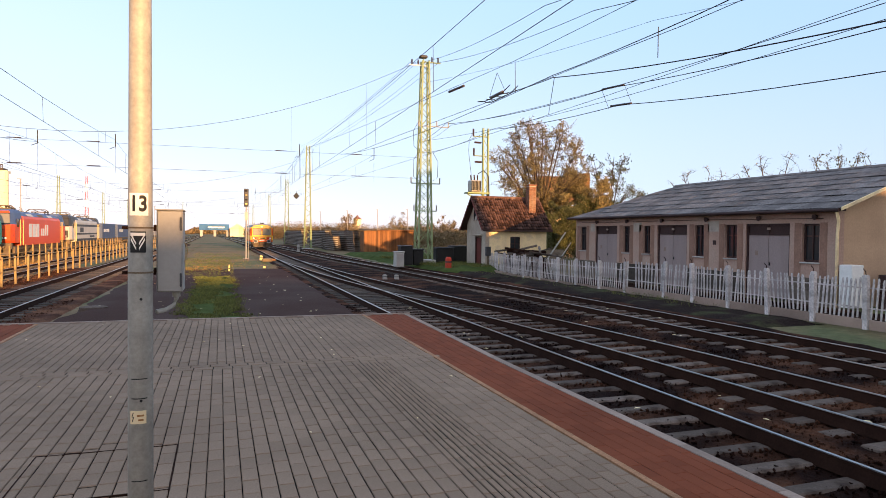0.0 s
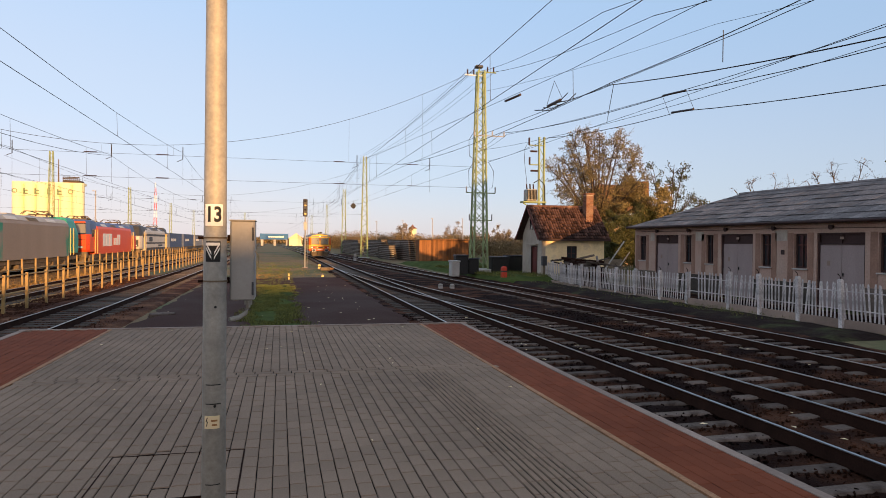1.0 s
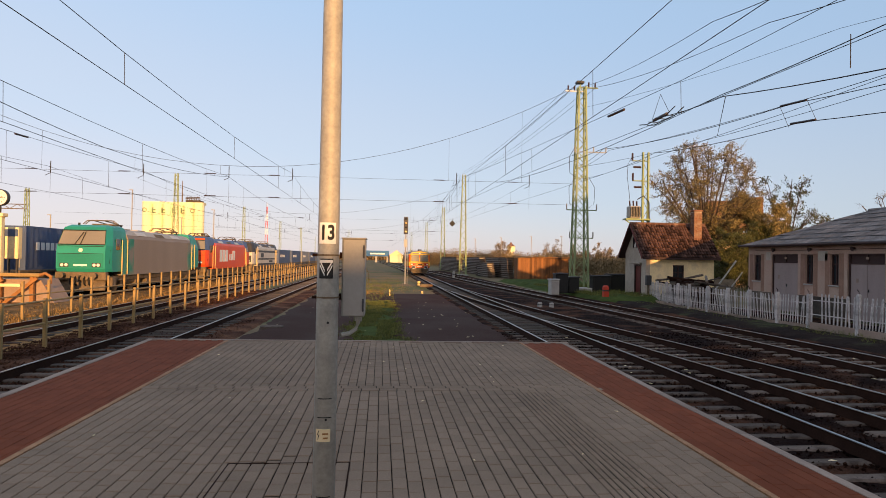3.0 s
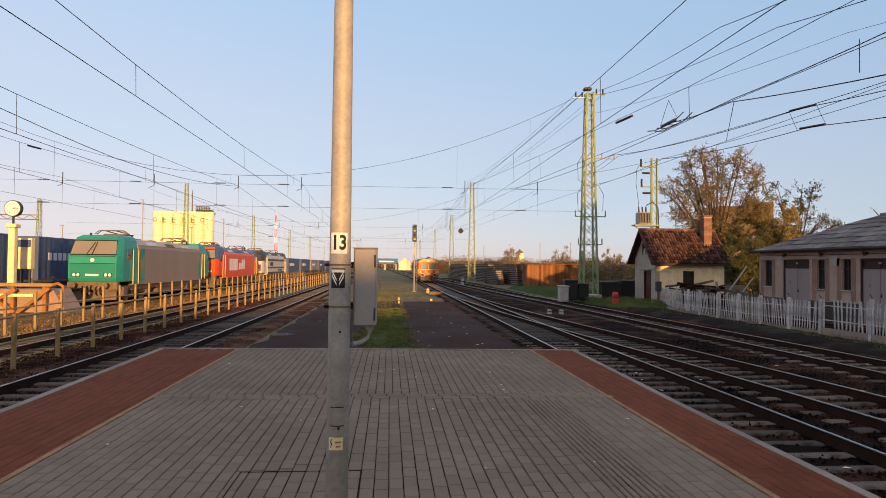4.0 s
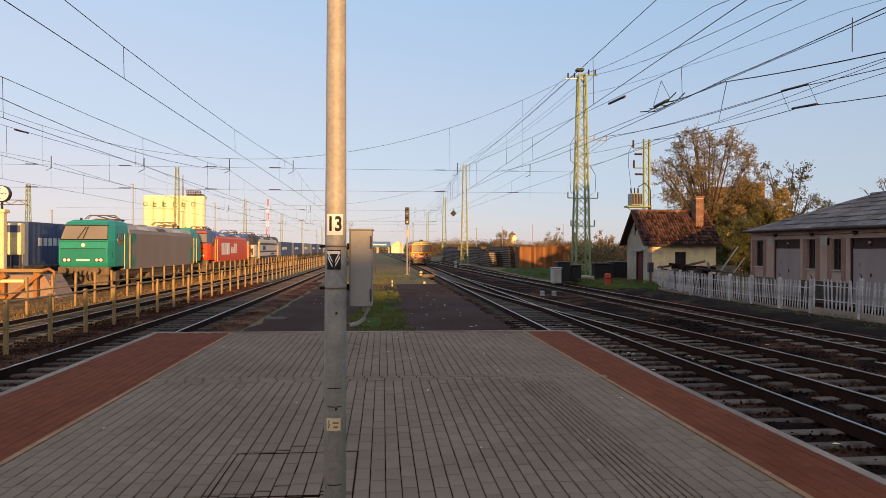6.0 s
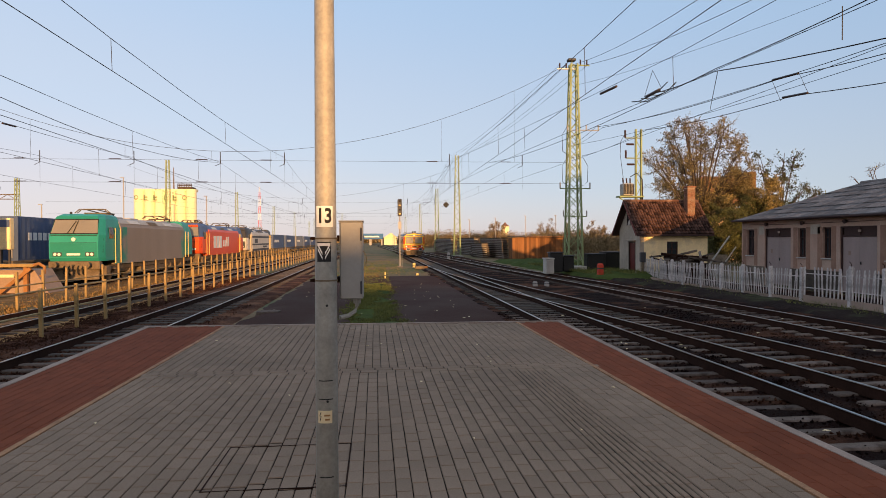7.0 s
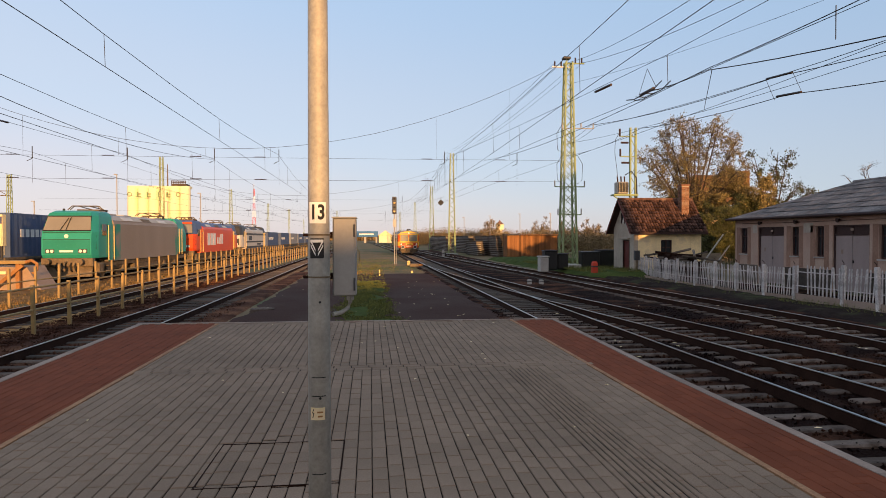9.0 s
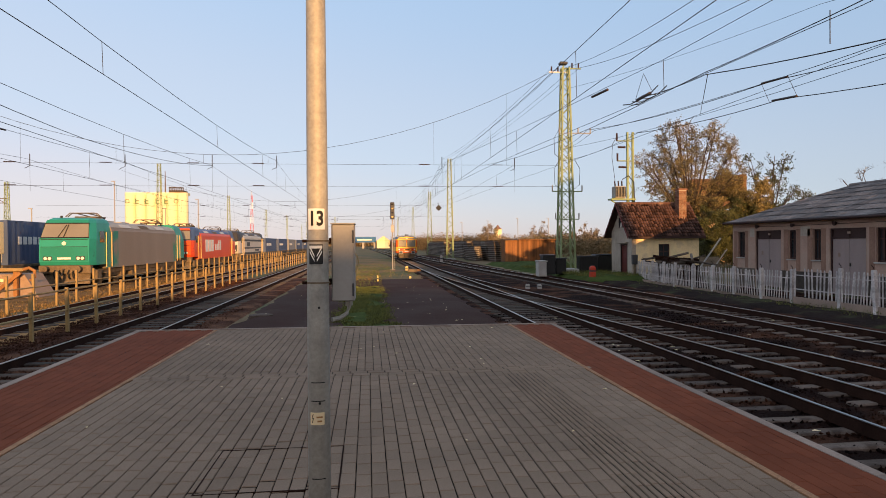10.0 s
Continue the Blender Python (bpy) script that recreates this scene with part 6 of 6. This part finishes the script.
for i in range(40):
    k = thing("scrap_bar", (0, 0, 0), 0, "rusty scrap metal piled behind the fence", "scrap metal", "scrap pile")
    x, y = 18.6 + rg.uniform(0, 1.8), 36.5 + rg.uniform(0, 4.5)
    a, z = rg.uniform(0, 3.14), -0.75 + rg.uniform(0.7, 1.45)
    part("bar", T((x - 0.7 * math.cos(a), y - 0.7 * math.sin(a), z), (x + 0.7 * math.cos(a), y + 0.7 * math.sin(a), z + rg.uniform(-0.2, 0.3)), rg.uniform(0.04, 0.1), 5), rg.choice((M_STACK, M_RUST, M_STACK)), k)
single("scrap_mound", loft(bmesh.new(), [[(19.4 + 1.3 * f * math.cos(a), 38.7 + 2.6 * f * math.sin(a), z) for a in [i * math.pi / 6 for i in range(12)]] for f, z in ((1, -0.85), (0.85, 0.1), (0.5, 0.55))]), M_RUST, "mound of rusty scrap behind the fence", "scrap metal")
k = thing("lean_to", (0, 0, 0), 0, "leaning grey sheets and poles beside the workshop", "scrap shed")
part("sheet", slab(bmesh.new(), [(20.9, 38.6, -0.8), (22.4, 38.6, -0.8), (22.8, 39.6, 0.7), (21.5, 39.6, 0.7)], 0.04), M_UNDER, k)
part("pole", T((20.2, 38.2, -0.7), (22.6, 39.0, 1.9), 0.05, 6), M_GALV, k)
part("pole", T((21.0, 38.0, -0.7), (22.8, 38.6, 1.2), 0.04, 6), M_GALV, k)
k = thing("meter_cabinet", (21.7, 16.9, -0.8), 0, "white meter cabinet at the workshop corner", "cabinet")
part("body", B(-0.3, 0.3, -0.25, 0.25, 0, 1.55, bev=0.02), M_WHITE, k)
part("door", B(-0.26, 0.26, -0.27, -0.252, 0.1, 1.4), M_WHITE, k)
for i in range(6):
    k = thing("barrel", (22.7 + i * 0.55, 16.3, -0.85), 0, "rusty barrels and boards against the ochre wall", "barrel", "barrels by the wall")
    part("drum", T((0, 0, 0), (0, 0, 1.25 + 0.25 * (i % 2)), 0.27, 12), M_RUST if i % 2 else M_FRAME, k)
    part("hoop", T((0, 0, 0.6), (0, 0, 0.66), 0.285, 12), M_RUST, k)


# ---------- trees ----------
def tree(loc, height, spread, leaves, material, label, seed, bare=0.0, leafsize=0.13, limbs=5, twiggy=9):
    t = thing("tree", loc, 0, label, "tree", "trees behind the yard")
    rg = random.Random(seed)
    bm = bmesh.new()
    rad, mid = Vector((0.34 * spread * height, 0.34 * spread * height, 0.40 * height)), Vector((0, 0, 0.60 * height))
    fork = Vector((0.02 * height, 0, 0.18 * height))
    r0 = height * 0.0145

    def limb(p, q, r, n, bow):
        c = p.lerp(q, 0.5) + bow
        pts = [p * (1 - u) ** 2 + c * 2 * u * (1 - u) + q * u * u for u in [i / n for i in range(n + 1)]]
        for i in range(n):
            tube(bm, pts[i], pts[i + 1], r * (1 - 0.75 * i / n), 6 if r > r0 * 0.4 else 3, r * (1 - 0.75 * (i + 1) / n), caps=False)
        return pts
    limb(Vector((0, 0, -0.2)), fork, r0 * 1.5, 3, Vector((0.05, 0.03, 0)))
    tips = []
    for i in range(limbs * 2):
        az, up = i * 2.4 + rg.uniform(-0.3, 0.3), rg.uniform(-0.35, 1.0)
        flat = math.sqrt(max(0.05, 1 - up * up))
        lump = rg.uniform(0.74, 1.0)
        end = mid + Vector((rad.x * flat * math.cos(az), rad.y * flat * math.sin(az), rad.z * up)) * lump
        main = limb(fork.lerp(mid, rg.uniform(0, 0.35)), end, r0 * 0.62, 7, Vector((0, 0, 0.05 * height)))
        for j in range(twiggy):
            p = main[rg.randint(2, 7)]
            v = Vector((rg.gauss(0, 1), rg.gauss(0, 1), rg.gauss(0.25, 0.8))).normalized()
            out = (p - mid).normalized() if (p - mid).length > 0.1 else v
            q = p + (v + out * 0.7).normalized() * rad.x * rg.uniform(0.18, 0.42)
            if ((q.x / rad.x) ** 2 + (q.y / rad.y) ** 2 + ((q.z - mid.z) / rad.z) ** 2) > 1.12:
                q = p.lerp(q, 0.5)
            sub = limb(p, q, r0 * 0.2, 4, Vector((0, 0, 0.02 * height)))
            for m in range(9):
                a = sub[rg.randint(1, 4)]
                b = a + Vector((rg.gauss(0, 1), rg.gauss(0, 1), rg.gauss(0.3, 0.8))).normalized() * rad.x * rg.uniform(0.07, 0.17)
                limb(a, b, r0 * 0.075, 2, Vector((0, 0, 0)))
                tips.append((a, b))
    part("trunk", bm, M_BARK, t)
    rg.shuffle(tips)
    leafy = tips[:max(8, int(len(tips) * (1 - bare)))]
    verts, faces = [], []
    for i in range(leaves):
        a, b = rg.choice(leafy)
        c = a.lerp(b, rg.uniform(0.2, 1.15)) + Vector((rg.gauss(0, 1), rg.gauss(0, 1), rg.gauss(0, 1))) * leafsize * 0.9
        s = leafsize * rg.uniform(0.6, 1.4)
        m = Euler((rg.uniform(0, 6), rg.uniform(0, 6), rg.uniform(0, 6))).to_matrix()
        k = len(verts)
        verts += [c + m @ Vector(v) * s for v in ((-0.5, 0, 0), (0, -0.35, 0.08), (0.6, 0, 0), (0, 0.35, 0.08))]
        faces += [(k, k + 1, k + 2), (k, k + 2, k + 3)]
    me = bpy.data.meshes.new("crown")
    me.from_pydata(verts, [], faces)
    me.materials.append(material)
    ob = new("crown", me)
    ob.parent = t
    tagged(ob, kind="stuff")
    return t


tree((31.4, 60, -0.8), 14.0, 1.12, 62000, M_LEAF, "large half-bare autumn tree behind the gatehouse", 21, 0.1, 0.09, 15, 14)
tree((39.6, 60, -0.8), 11.6, 0.9, 7000, M_LEAFG, "thin tree with sparse green leaves in clumps", 9, 0.5, 0.15, 7)
tree((35.0, 57, -0.8), 8.8, 1.25, 30000, M_LEAF, "brown-leaved tree behind the gatehouse", 5, 0.1, 0.11)
tree((38.5, 58, -0.8), 7.2, 1.2, 12000, M_LEAFG, "dull green tree in front of the ochre house", 31, 0.1, 0.11)
tree((29.5, 53, -0.8), 5.6, 1.5, 22000, M_LEAFG, "dense dark bush behind the gatehouse", 35, 0.0, 0.11)
tree((33.5, 55, -0.8), 6.2, 1.5, 22000, M_LEAFG, "dense dark bush behind the gatehouse", 36, 0.0, 0.11)
tree((27.3, 51, -0.8), 4.4, 1.4, 12000, M_LEAFG, "low dark bush between gatehouse and workshop", 33, 0.0, 0.10)
tree((70, 66, -0.8), 10.0, 1.0, 900, M_LEAFG, "small nearly bare tree across the yard", 41, 0.5)
for x, y, h in ((33, 175, 7.5), (54, 200, 9.5), (60, 170, 8.0), (44, 140, 6.4)):
    tree((x, y, -0.8), h, 1.0, 2000, M_FAR, "small half-bare tree along the far yard edge", int(x), 0.3, 0.25)
tree((57, 66, -0.8), 11.8, 1.1, 300, M_LEAF, "nearly bare tree behind the workshop", 12, 0.6, 0.12)
tree((57, 46, -0.8), 11.9, 0.9, 900, M_LEAFG, "sparse tree behind the workshop roof", 14, 0.5, 0.18)
tree((52, 50, -0.8), 10.9, 1.1, 200, M_LEAF, "nearly bare tree behind the roof ridge", 15, 0.7, 0.12)
k = thing("tree_house", (42.0, 72, -0.8), 0, "ochre house with an orange roof half hidden behind the trees", "house")
part("wall", B(-4.2, 6.2, 0, 7, 0, 6.2), M_PINK, k)
part("roof", loft(bmesh.new(), [[(-4.8, -0.5, 6.6), (3.2, -0.5, 6.6), (3.2, 7.5, 6.6), (-4.8, 7.5, 6.6)], [(-2.2, 3.3, 10.2), (0.8, 3.3, 10.2), (0.8, 3.7, 10.2), (-2.2, 3.7, 10.2)]]), M_ROOFO, k)
# these two orange uprights stand in for sunlit tree trunks, not real chimneys
for x in (1.1, 3.4):
    part("chimney", B(x - 0.4, x + 0.4, 1.5, 2.3, 6.5, 10.6), M_ROOFO, k)
part("window", B(3.6, 4.6, -0.05, -0.01, 3.2, 4.7), M_GLASS, k)


def woods(name, pts, n, hmin, hmax, label, seed, size, material=M_FAR, wide=4.0):
    rg = random.Random(seed)
    verts, faces = [], []
    for i in range(n):
        t = rg.random() * (len(pts) - 1)
        a, b = Vector(pts[int(t)]), Vector(pts[int(t) + 1])
        p = a.lerp(b, t - int(t))
        hh = hmin + (hmax - hmin) * max(0, 0.5 + 0.9 * noise.noise((t * 9, seed, 0)) + 0.35 * noise.noise((t * 37, seed, 3)))
        c = Vector((p.x + rg.uniform(-wide, wide), p.y + rg.uniform(-wide, wide) * 1.5, -0.8 + hh * math.sqrt(rg.random())))
        m = Euler((rg.uniform(0, 6), rg.uniform(0, 6), rg.uniform(0, 6))).to_matrix()
        s = size * rg.uniform(0.5, 1.5)
        k = len(verts)
        verts += [c + m @ Vector(v) * s for v in ((-0.5, 0, 0), (0, -0.4, 0.1), (0.6, 0, 0), (0, 0.4, 0.1))]
        faces += [(k, k + 1, k + 2), (k, k + 2, k + 3)]
    me = bpy.data.meshes.new(name)
    me.from_pydata(verts, [], faces)
    me.materials.append(material)
    tagged(new(name, me), label, "woods", kind="stuff")


woods("far_woods", [(12, 260, 0), (17, 215, 0), (26, 195, 0), (40, 190, 0), (60, 185, 0), (90, 175, 0), (150, 160, 0)], 190000, 1.8, 5.6, "far brown and green bushes along the yard", 2, 0.18)
woods("near_bushes", [(25, 92, 0), (32, 88, 0), (40, 80, 0), (50, 78, 0)], 42000, 1.0, 4.2, "brown autumn bushes behind the boarded shed", 3, 0.16)
woods("far_woods", [(-260, 420, 0), (-120, 480, 0), (-20, 560, 0), (40, 480, 0)], 24000, 1.5, 5.5, "low far tree line on the horizon", 4, 1.2)
woods("low_hedge", [(25.5, 49.5, 0), (29, 53, 0), (35, 56, 0), (40, 57, 0)], 26000, 1.5, 3.4, "dense dark hedge between gatehouse and workshop", 8, 0.13, M_LEAFG, 0.8)
woods("autumn_bush", [(-60, 186, 0), (-44, 184, 0)], 4000, 3, 7, "rust-brown bushes below the silo", 6, 0.7)


# far things at the end of the line
k = thing("road_bridge", (-2.5, 330, 0), 0, "blue steel bridge far down the line", "bridge")
part("deck", B(-7, 6.6, 0, 4, 2.2, 4.7), M_BLUEBR, k)
part("parapet", B(-7, 6.6, -0.3, -0.01, 4.3, 5.1), M_BLUEBR, k)
part("lettering_bar", B(-3, 4.5, -0.34, -0.31, 3.2, 3.9), M_WHITE, k)
for x in (-6.6, -0.5, 5.4):
    part("pier", B(x, x + 1.2, 0.5, 3.5, -1, 2.2), M_CONC, k)
k = thing("water_tower", (42.7, 210, -0.8), 0, "small pale tower house with a pointed roof above the bushes", "tower")
part("shaft", B(-0.8, 0.8, -0.8, 0.8, 0, 5.8), M_SILO, k)
part("head", B(-1.1, 1.1, -1.1, 1.1, 5.2, 6.9), M_SILO, k)
part("roof", loft(bmesh.new(), [[(x * w, y * w, z) for x, y in ((-1, -1), (1, -1), (1, 1), (-1, 1))] for z, w in ((6.9, 1.3), (7.7, 0.4), (8.3, 0.1))]), M_TILE, k)
k = thing("far_house", (7.8, 326, -0.8), 0, "pale yellow house far down the line", "house")
part("wall", B(-3.3, 3.3, 0, 8, 0, 3.6), M_SILO, k)
part("roof", loft(bmesh.new(), [[(-3.8, -0.5, 3.6), (3.8, -0.5, 3.6), (3.8, 8.5, 3.6), (-3.8, 8.5, 3.6)], [(-0.1, -0.5, 6.2), (0.1, -0.5, 6.2), (0.1, 8.5, 6.2), (-0.1, 8.5, 6.2)]]), M_CREAM, k)
for x, y, h in ((22, 150, 7.2), (28.2, 150, 7.6), (35.4, 150, 8.1), (42.8, 150, 8.2), (-37.1, 100, 11.9), (-48.6, 100, 7.9), (-25.2, 100, 9.2), (-29.9, 100, 7.9), (-14, 160, 8), (-20, 240, 9)):
    k = thing("street_lamp", (x, y, -0.8), 0, "slim grey street lamp far across the yard", "street lamp", "far street lamps")
    part("post", T((0, 0, 0), (0, 0, h), 0.08, 6), M_BOX, k)
    part("head", B(-0.4, 0.1, -0.12, 0.12, h, h + 0.1), M_BOX, k)
k = thing("radio_mast", (-37.32, 215, -0.8), 0, "red and white lattice radio mast in the distance", "radio mast")
HM = 18.4
for i in range(8):
    bm = bmesh.new()
    z0, z1 = HM * i / 8, HM * (i + 1) / 8
    w0, w1 = 0.58 - i * 0.05, 0.53 - i * 0.05
    for x, y in ((-1, -1), (1, -1), (1, 1), (-1, 1)):
        tube(bm, (x * w0, y * w0, z0), (x * w1, y * w1, z1), 0.045, 4)
        tube(bm, (x * w0, y * w0, z0), (-y * w1, x * w1, z1), 0.025, 4)
        tube(bm, (x * w1, y * w1, z1), (-y * w1, x * w1, z1), 0.025, 4)
    part("section", bm, M_REDP if i % 2 else M_WHITE, k)
part("antenna", T((0, 0, HM), (0, 0, HM + 1.6), 0.06, 5), M_WHITE, k)


k = thing("signal_gantry", (0, 0, 0), 0, "weathered lattice cross beam on a mast across the yard", "gantry")
for z in (6.4, 6.9):
    part("chord", T((-52, 75, z), (-39, 75, z), 0.05, 5), M_UNDER, k)
for i in range(16):
    part("strut", T((-52 + i * 0.8, 75, 6.4 + 0.5 * (i % 2)), (-51.2 + i * 0.8, 75, 6.9 - 0.5 * (i % 2)), 0.035, 4), M_UNDER, k)


# ---------- grass ----------
def grass(name, spots, n, h, label, seed):
    rg = random.Random(seed)
    verts, faces = [], []
    for i in range(n):
        x0, x1, y0, y1, z = rg.choice(spots)
        x, y = rg.uniform(x0, x1), rg.uniform(y0, y1)
        if name == "grass_blades":
            x += strip_line(y) + rg.gauss(0, 0.12)
        if noise.noise((x * 1.3, y * 1.3, seed)) < -0.15:
            continue
        a, hh, w = rg.uniform(0, 6.28), h * rg.uniform(0.4, 1.3), 0.03 if name == "dry_weeds" else 0.012
        k = len(verts)
        dx, dy = math.cos(a), math.sin(a)
        verts += [(x - dx * w, y - dy * w, z), (x + dx * w, y + dy * w, z), (x + dy * hh * 0.5, y + dx * hh * 0.4, z + hh)]
        faces.append((k, k + 1, k + 2))
    me = bpy.data.meshes.new(name)
    me.from_pydata(verts, [], faces)
    me.materials.append(M_GRASS)
    tagged(new(name, me), label, "grass", kind="stuff")


grass("grass_blades", [(-1.1, 0.75, 13.4, 24, -0.67), (-1.0, 0.65, 24, 36, -0.67)], 26000, 0.07, "short green grass in the asphalt strip", 1)
grass("verge_grass", [(15.6, 17.4, 18, 24, -0.74), (15.4, 17.3, 26, 40, -0.74)], 1100, 0.10, "weeds and grass along the white fence", 2)
M_DRY = mat("dry_yellow_weed", (0.27, 0.165, 0.06), 0.8, var=0.2, bump=0, island=0.2)


def weeds(spots, n, h, label, seed):
    grass("dry_weeds", spots, n, h, label, seed)
    for me in bpy.data.meshes:
        if me.name.startswith("dry_weeds"):
            me.materials[0] = M_DRY


weeds([(-13.9, -12.0, 13, 60, -0.85), (-12.2, -9.9, 26, 60, -0.85), (-15.6, -13.6, 14, 60, -0.85), (-13.9, -12.0, 13, 60, -0.85), (-12.2, -9.9, 26, 60, -0.85), (-15.6, -13.6, 14, 60, -0.85)], 36000, 0.11, "dry yellow weeds catching the low sun", 5)
weeds([(-2.8, 3.2, 44, 58, -0.74), (-3.4, 2.8, 46, 80, -0.74), (-2.4, 0.2, 42, 47, -0.70)], 1600, 0.08, "dry yellow weeds on the earth track", 15)
grass("path_weeds", [(-2.6, 0.9, 37, 60, -0.70), (-2.6, 2.2, 46, 75, -0.72)], 9000, 0.08, "short olive weeds on the earth track", 8)
grass("bank_grass", [(13.8, 22.5, 40, 58, -0.52)], 20000, 0.2, "green grass round the lattice mast", 3)


# ---------- fallen leaves and litter ----------
rg = random.Random(23)
verts, faces = [], []
for i in range(128):
    if i < 18:
        x, y, z = rg.uniform(-2.9, 2.9), rg.uniform(3.5, 13), 0.006
    elif i < 88:
        x, y, z = rg.uniform(-3.8, 4.0), rg.uniform(14, 36), -0.675
    else:
        x, y, z = rg.uniform(4.5, 13), rg.uniform(5, 22), BED + 0.06
    s = rg.uniform(0.012, 0.03) * (1 + (i >= 18))
    a = rg.uniform(0, 6.28)
    k = len(verts)
    verts += [(x + s * math.cos(a + q) * f, y + s * math.sin(a + q) * f, z + h) for q, f, h in ((0, 1.4, 0.004), (1.57, 0.7, 0.012), (3.14, 1.2, 0.002), (4.71, 0.7, 0.01))]
    faces += [(k, k + 1, k + 2), (k, k + 2, k + 3)]
me = bpy.data.meshes.new("fallen_leaves")
me.from_pydata(verts, [], faces)
me.materials.append(M_CREAM)
tagged(new("fallen_leaves", me), "pale fallen leaves and litter on the ground", "leaves", kind="stuff")


# ---------- paving blocks ----------
def pavers():
    pitch, length = 0.1166, 0.235
    rg = random.Random(17)
    cache = {}
    verts = {"g": [], "r": []}
    faces = {"g": [], "r": []}
    F = [(0, 1, 2, 3), (4, 5, 1, 0), (5, 6, 2, 1), (6, 7, 3, 2), (7, 4, 0, 3)]

    def block_mesh(w, l, material):
        key = (round(w, 3), round(l, 3), material.name)
        if key not in cache:
            i, d = (0.005, 0.007) if material is M_PAVE else (0.0025, 0.004)
            v = [(-w / 2 + i, -l / 2 + i, 0), (w / 2 - i, -l / 2 + i, 0), (w / 2 - i, l / 2 - i, 0), (-w / 2 + i, l / 2 - i, 0),
                 (-w / 2, -l / 2, -d), (w / 2, -l / 2, -d), (w / 2, l / 2, -d), (-w / 2, l / 2, -d)]
            me = bpy.data.meshes.new("paver")
            me.from_pydata(v, [], F)
            me.materials.append(material)
            cache[key] = me
        return cache[key]
    count = [0]

    def put(x, y, w, l, kind):
        z = rg.uniform(-0.002, 0.0015)
        tx, ty = rg.uniform(-0.006, 0.006), rg.uniform(-0.004, 0.004)
        if kind == "r":
            l, w = l + 0.0045, w + 0.003
        gapw, gapl = rg.choice((0.005, 0.006, 0.008)), rg.choice((0.003, 0.003, 0.004, 0.009))
        m = Matrix.LocRotScale((x, y, z), Euler((ty, tx, rg.uniform(-0.006, 0.006))), None)
        material = M_PAVE if kind == "g" else M_RED
        me = block_mesh(w - gapw, l - gapl, material)
        if kind == "g" and y < 4.75 and count[0] < 300 and -0.9 < x < 2.2 and y > 3.2:
            ob = new("paver", me)
            ob.matrix_world = m
            ob.parent = platform
            count[0] += 1
        else:
            k = len(verts[kind])
            verts[kind] += [m @ v.co for v in me.vertices]
            faces[kind] += [[q + k for q in f] for f in F]

    y0, gap0, gap1 = -13.9, 8.20, 8.50
    i0, i1 = int(-3.05 / pitch) - 1, int(3.1 / pitch) + 1
    for i in range(i0, i1 + 1):
        for seg, (a, b) in enumerate(((y0, gap0), (gap1, 13.3))):
            x = (i + 0.5) * pitch + (0.05 if seg else 0)
            y = a
            first = rg.uniform(0.3, 1.0) * length
            while y < b - 0.02:
                l = min(first if y == a else length, b - y)
                yc = y + l / 2
                xl, xr = lerp_line(YL, yc) + 0.004, lerp_line(YR, yc) - 0.004
                xa, xb = max(x - pitch / 2, xl), min(x + pitch / 2, xr)
                fine = 1.72 < x < 2.22 and 3.0 < yc < 7.95
                if xb - xa > 0.02 and y + l < plat_end(x) + 0.02:
                    if fine:
                        put((xa * 3 + xb) / 4, yc, (xb - xa) / 2 - 0.004, l, "g")
                        put((xa + xb * 3) / 4, yc, (xb - xa) / 2 - 0.004, l, "g")
                    else:
                        hole = -1.24 < (xa + xb) / 2 < -0.22 and (abs(yc - 5.24) < l / 2 or abs(yc - 4.27) < l / 2)
                        put((xa + xb) / 2, yc - (0.012 if hole else 0), xb - xa, l - (0.018 if hole else 0), "g")
                y += l
    x = -3.02
    while x < 2.95:
        put(x + 0.115, 8.275, 0.23, 0.145, "g")
        put(x + 0.075, 8.425, 0.23, 0.145, "g")
        x += 0.233
    for la, lb in ((YR, KR), (KL, YL)):
        y = -13.9
        while y < 13.2:
            l = 0.235
            yc = y + l / 2
            xa, xb = lerp_line(la, yc) + (0.06 if la is YR else 0.024), lerp_line(lb, yc) - (0.024 if la is YR else 0.065)
            x, k = xa, 0
            while x < xb - 0.01:
                p, q = x, min(x + pitch, xb)
                o = 0.117 * (k % 2)
                if q - p > 0.02 and y + l + o < plat_end(p):
                    put((p + q) / 2, yc + o, q - p, l, "r")
                x += pitch
                k += 1
            y += l
    for kind, material, nm in (("g", M_PAVE, "grey_pavers"), ("r", M_RED, "red_pavers")):
        me = bpy.data.meshes.new(nm)
        me.from_pydata(verts[kind], [], faces[kind])
        me.materials.append(material)
        ob = new(nm, me)
        ob.parent = platform
        tagged(ob, kind="stuff")


pavers()
k = thing("access_cover", (0, 0, 0), 0, "paved access cover with a dark steel rim in the platform", "access cover")
for a in ((-1.238, -1.228, 4.27, 5.25), (-0.239, -0.229, 4.27, 5.25)):
    part("rim", B(*a, -0.02, 0.003), M_RUST, k)
for a in ((-1.228, -0.239, 5.236, 5.246), (-1.228, -0.239, 4.274, 4.284)):
    part("rim", B(*a, -0.02, 0.003), M_RUST, k)
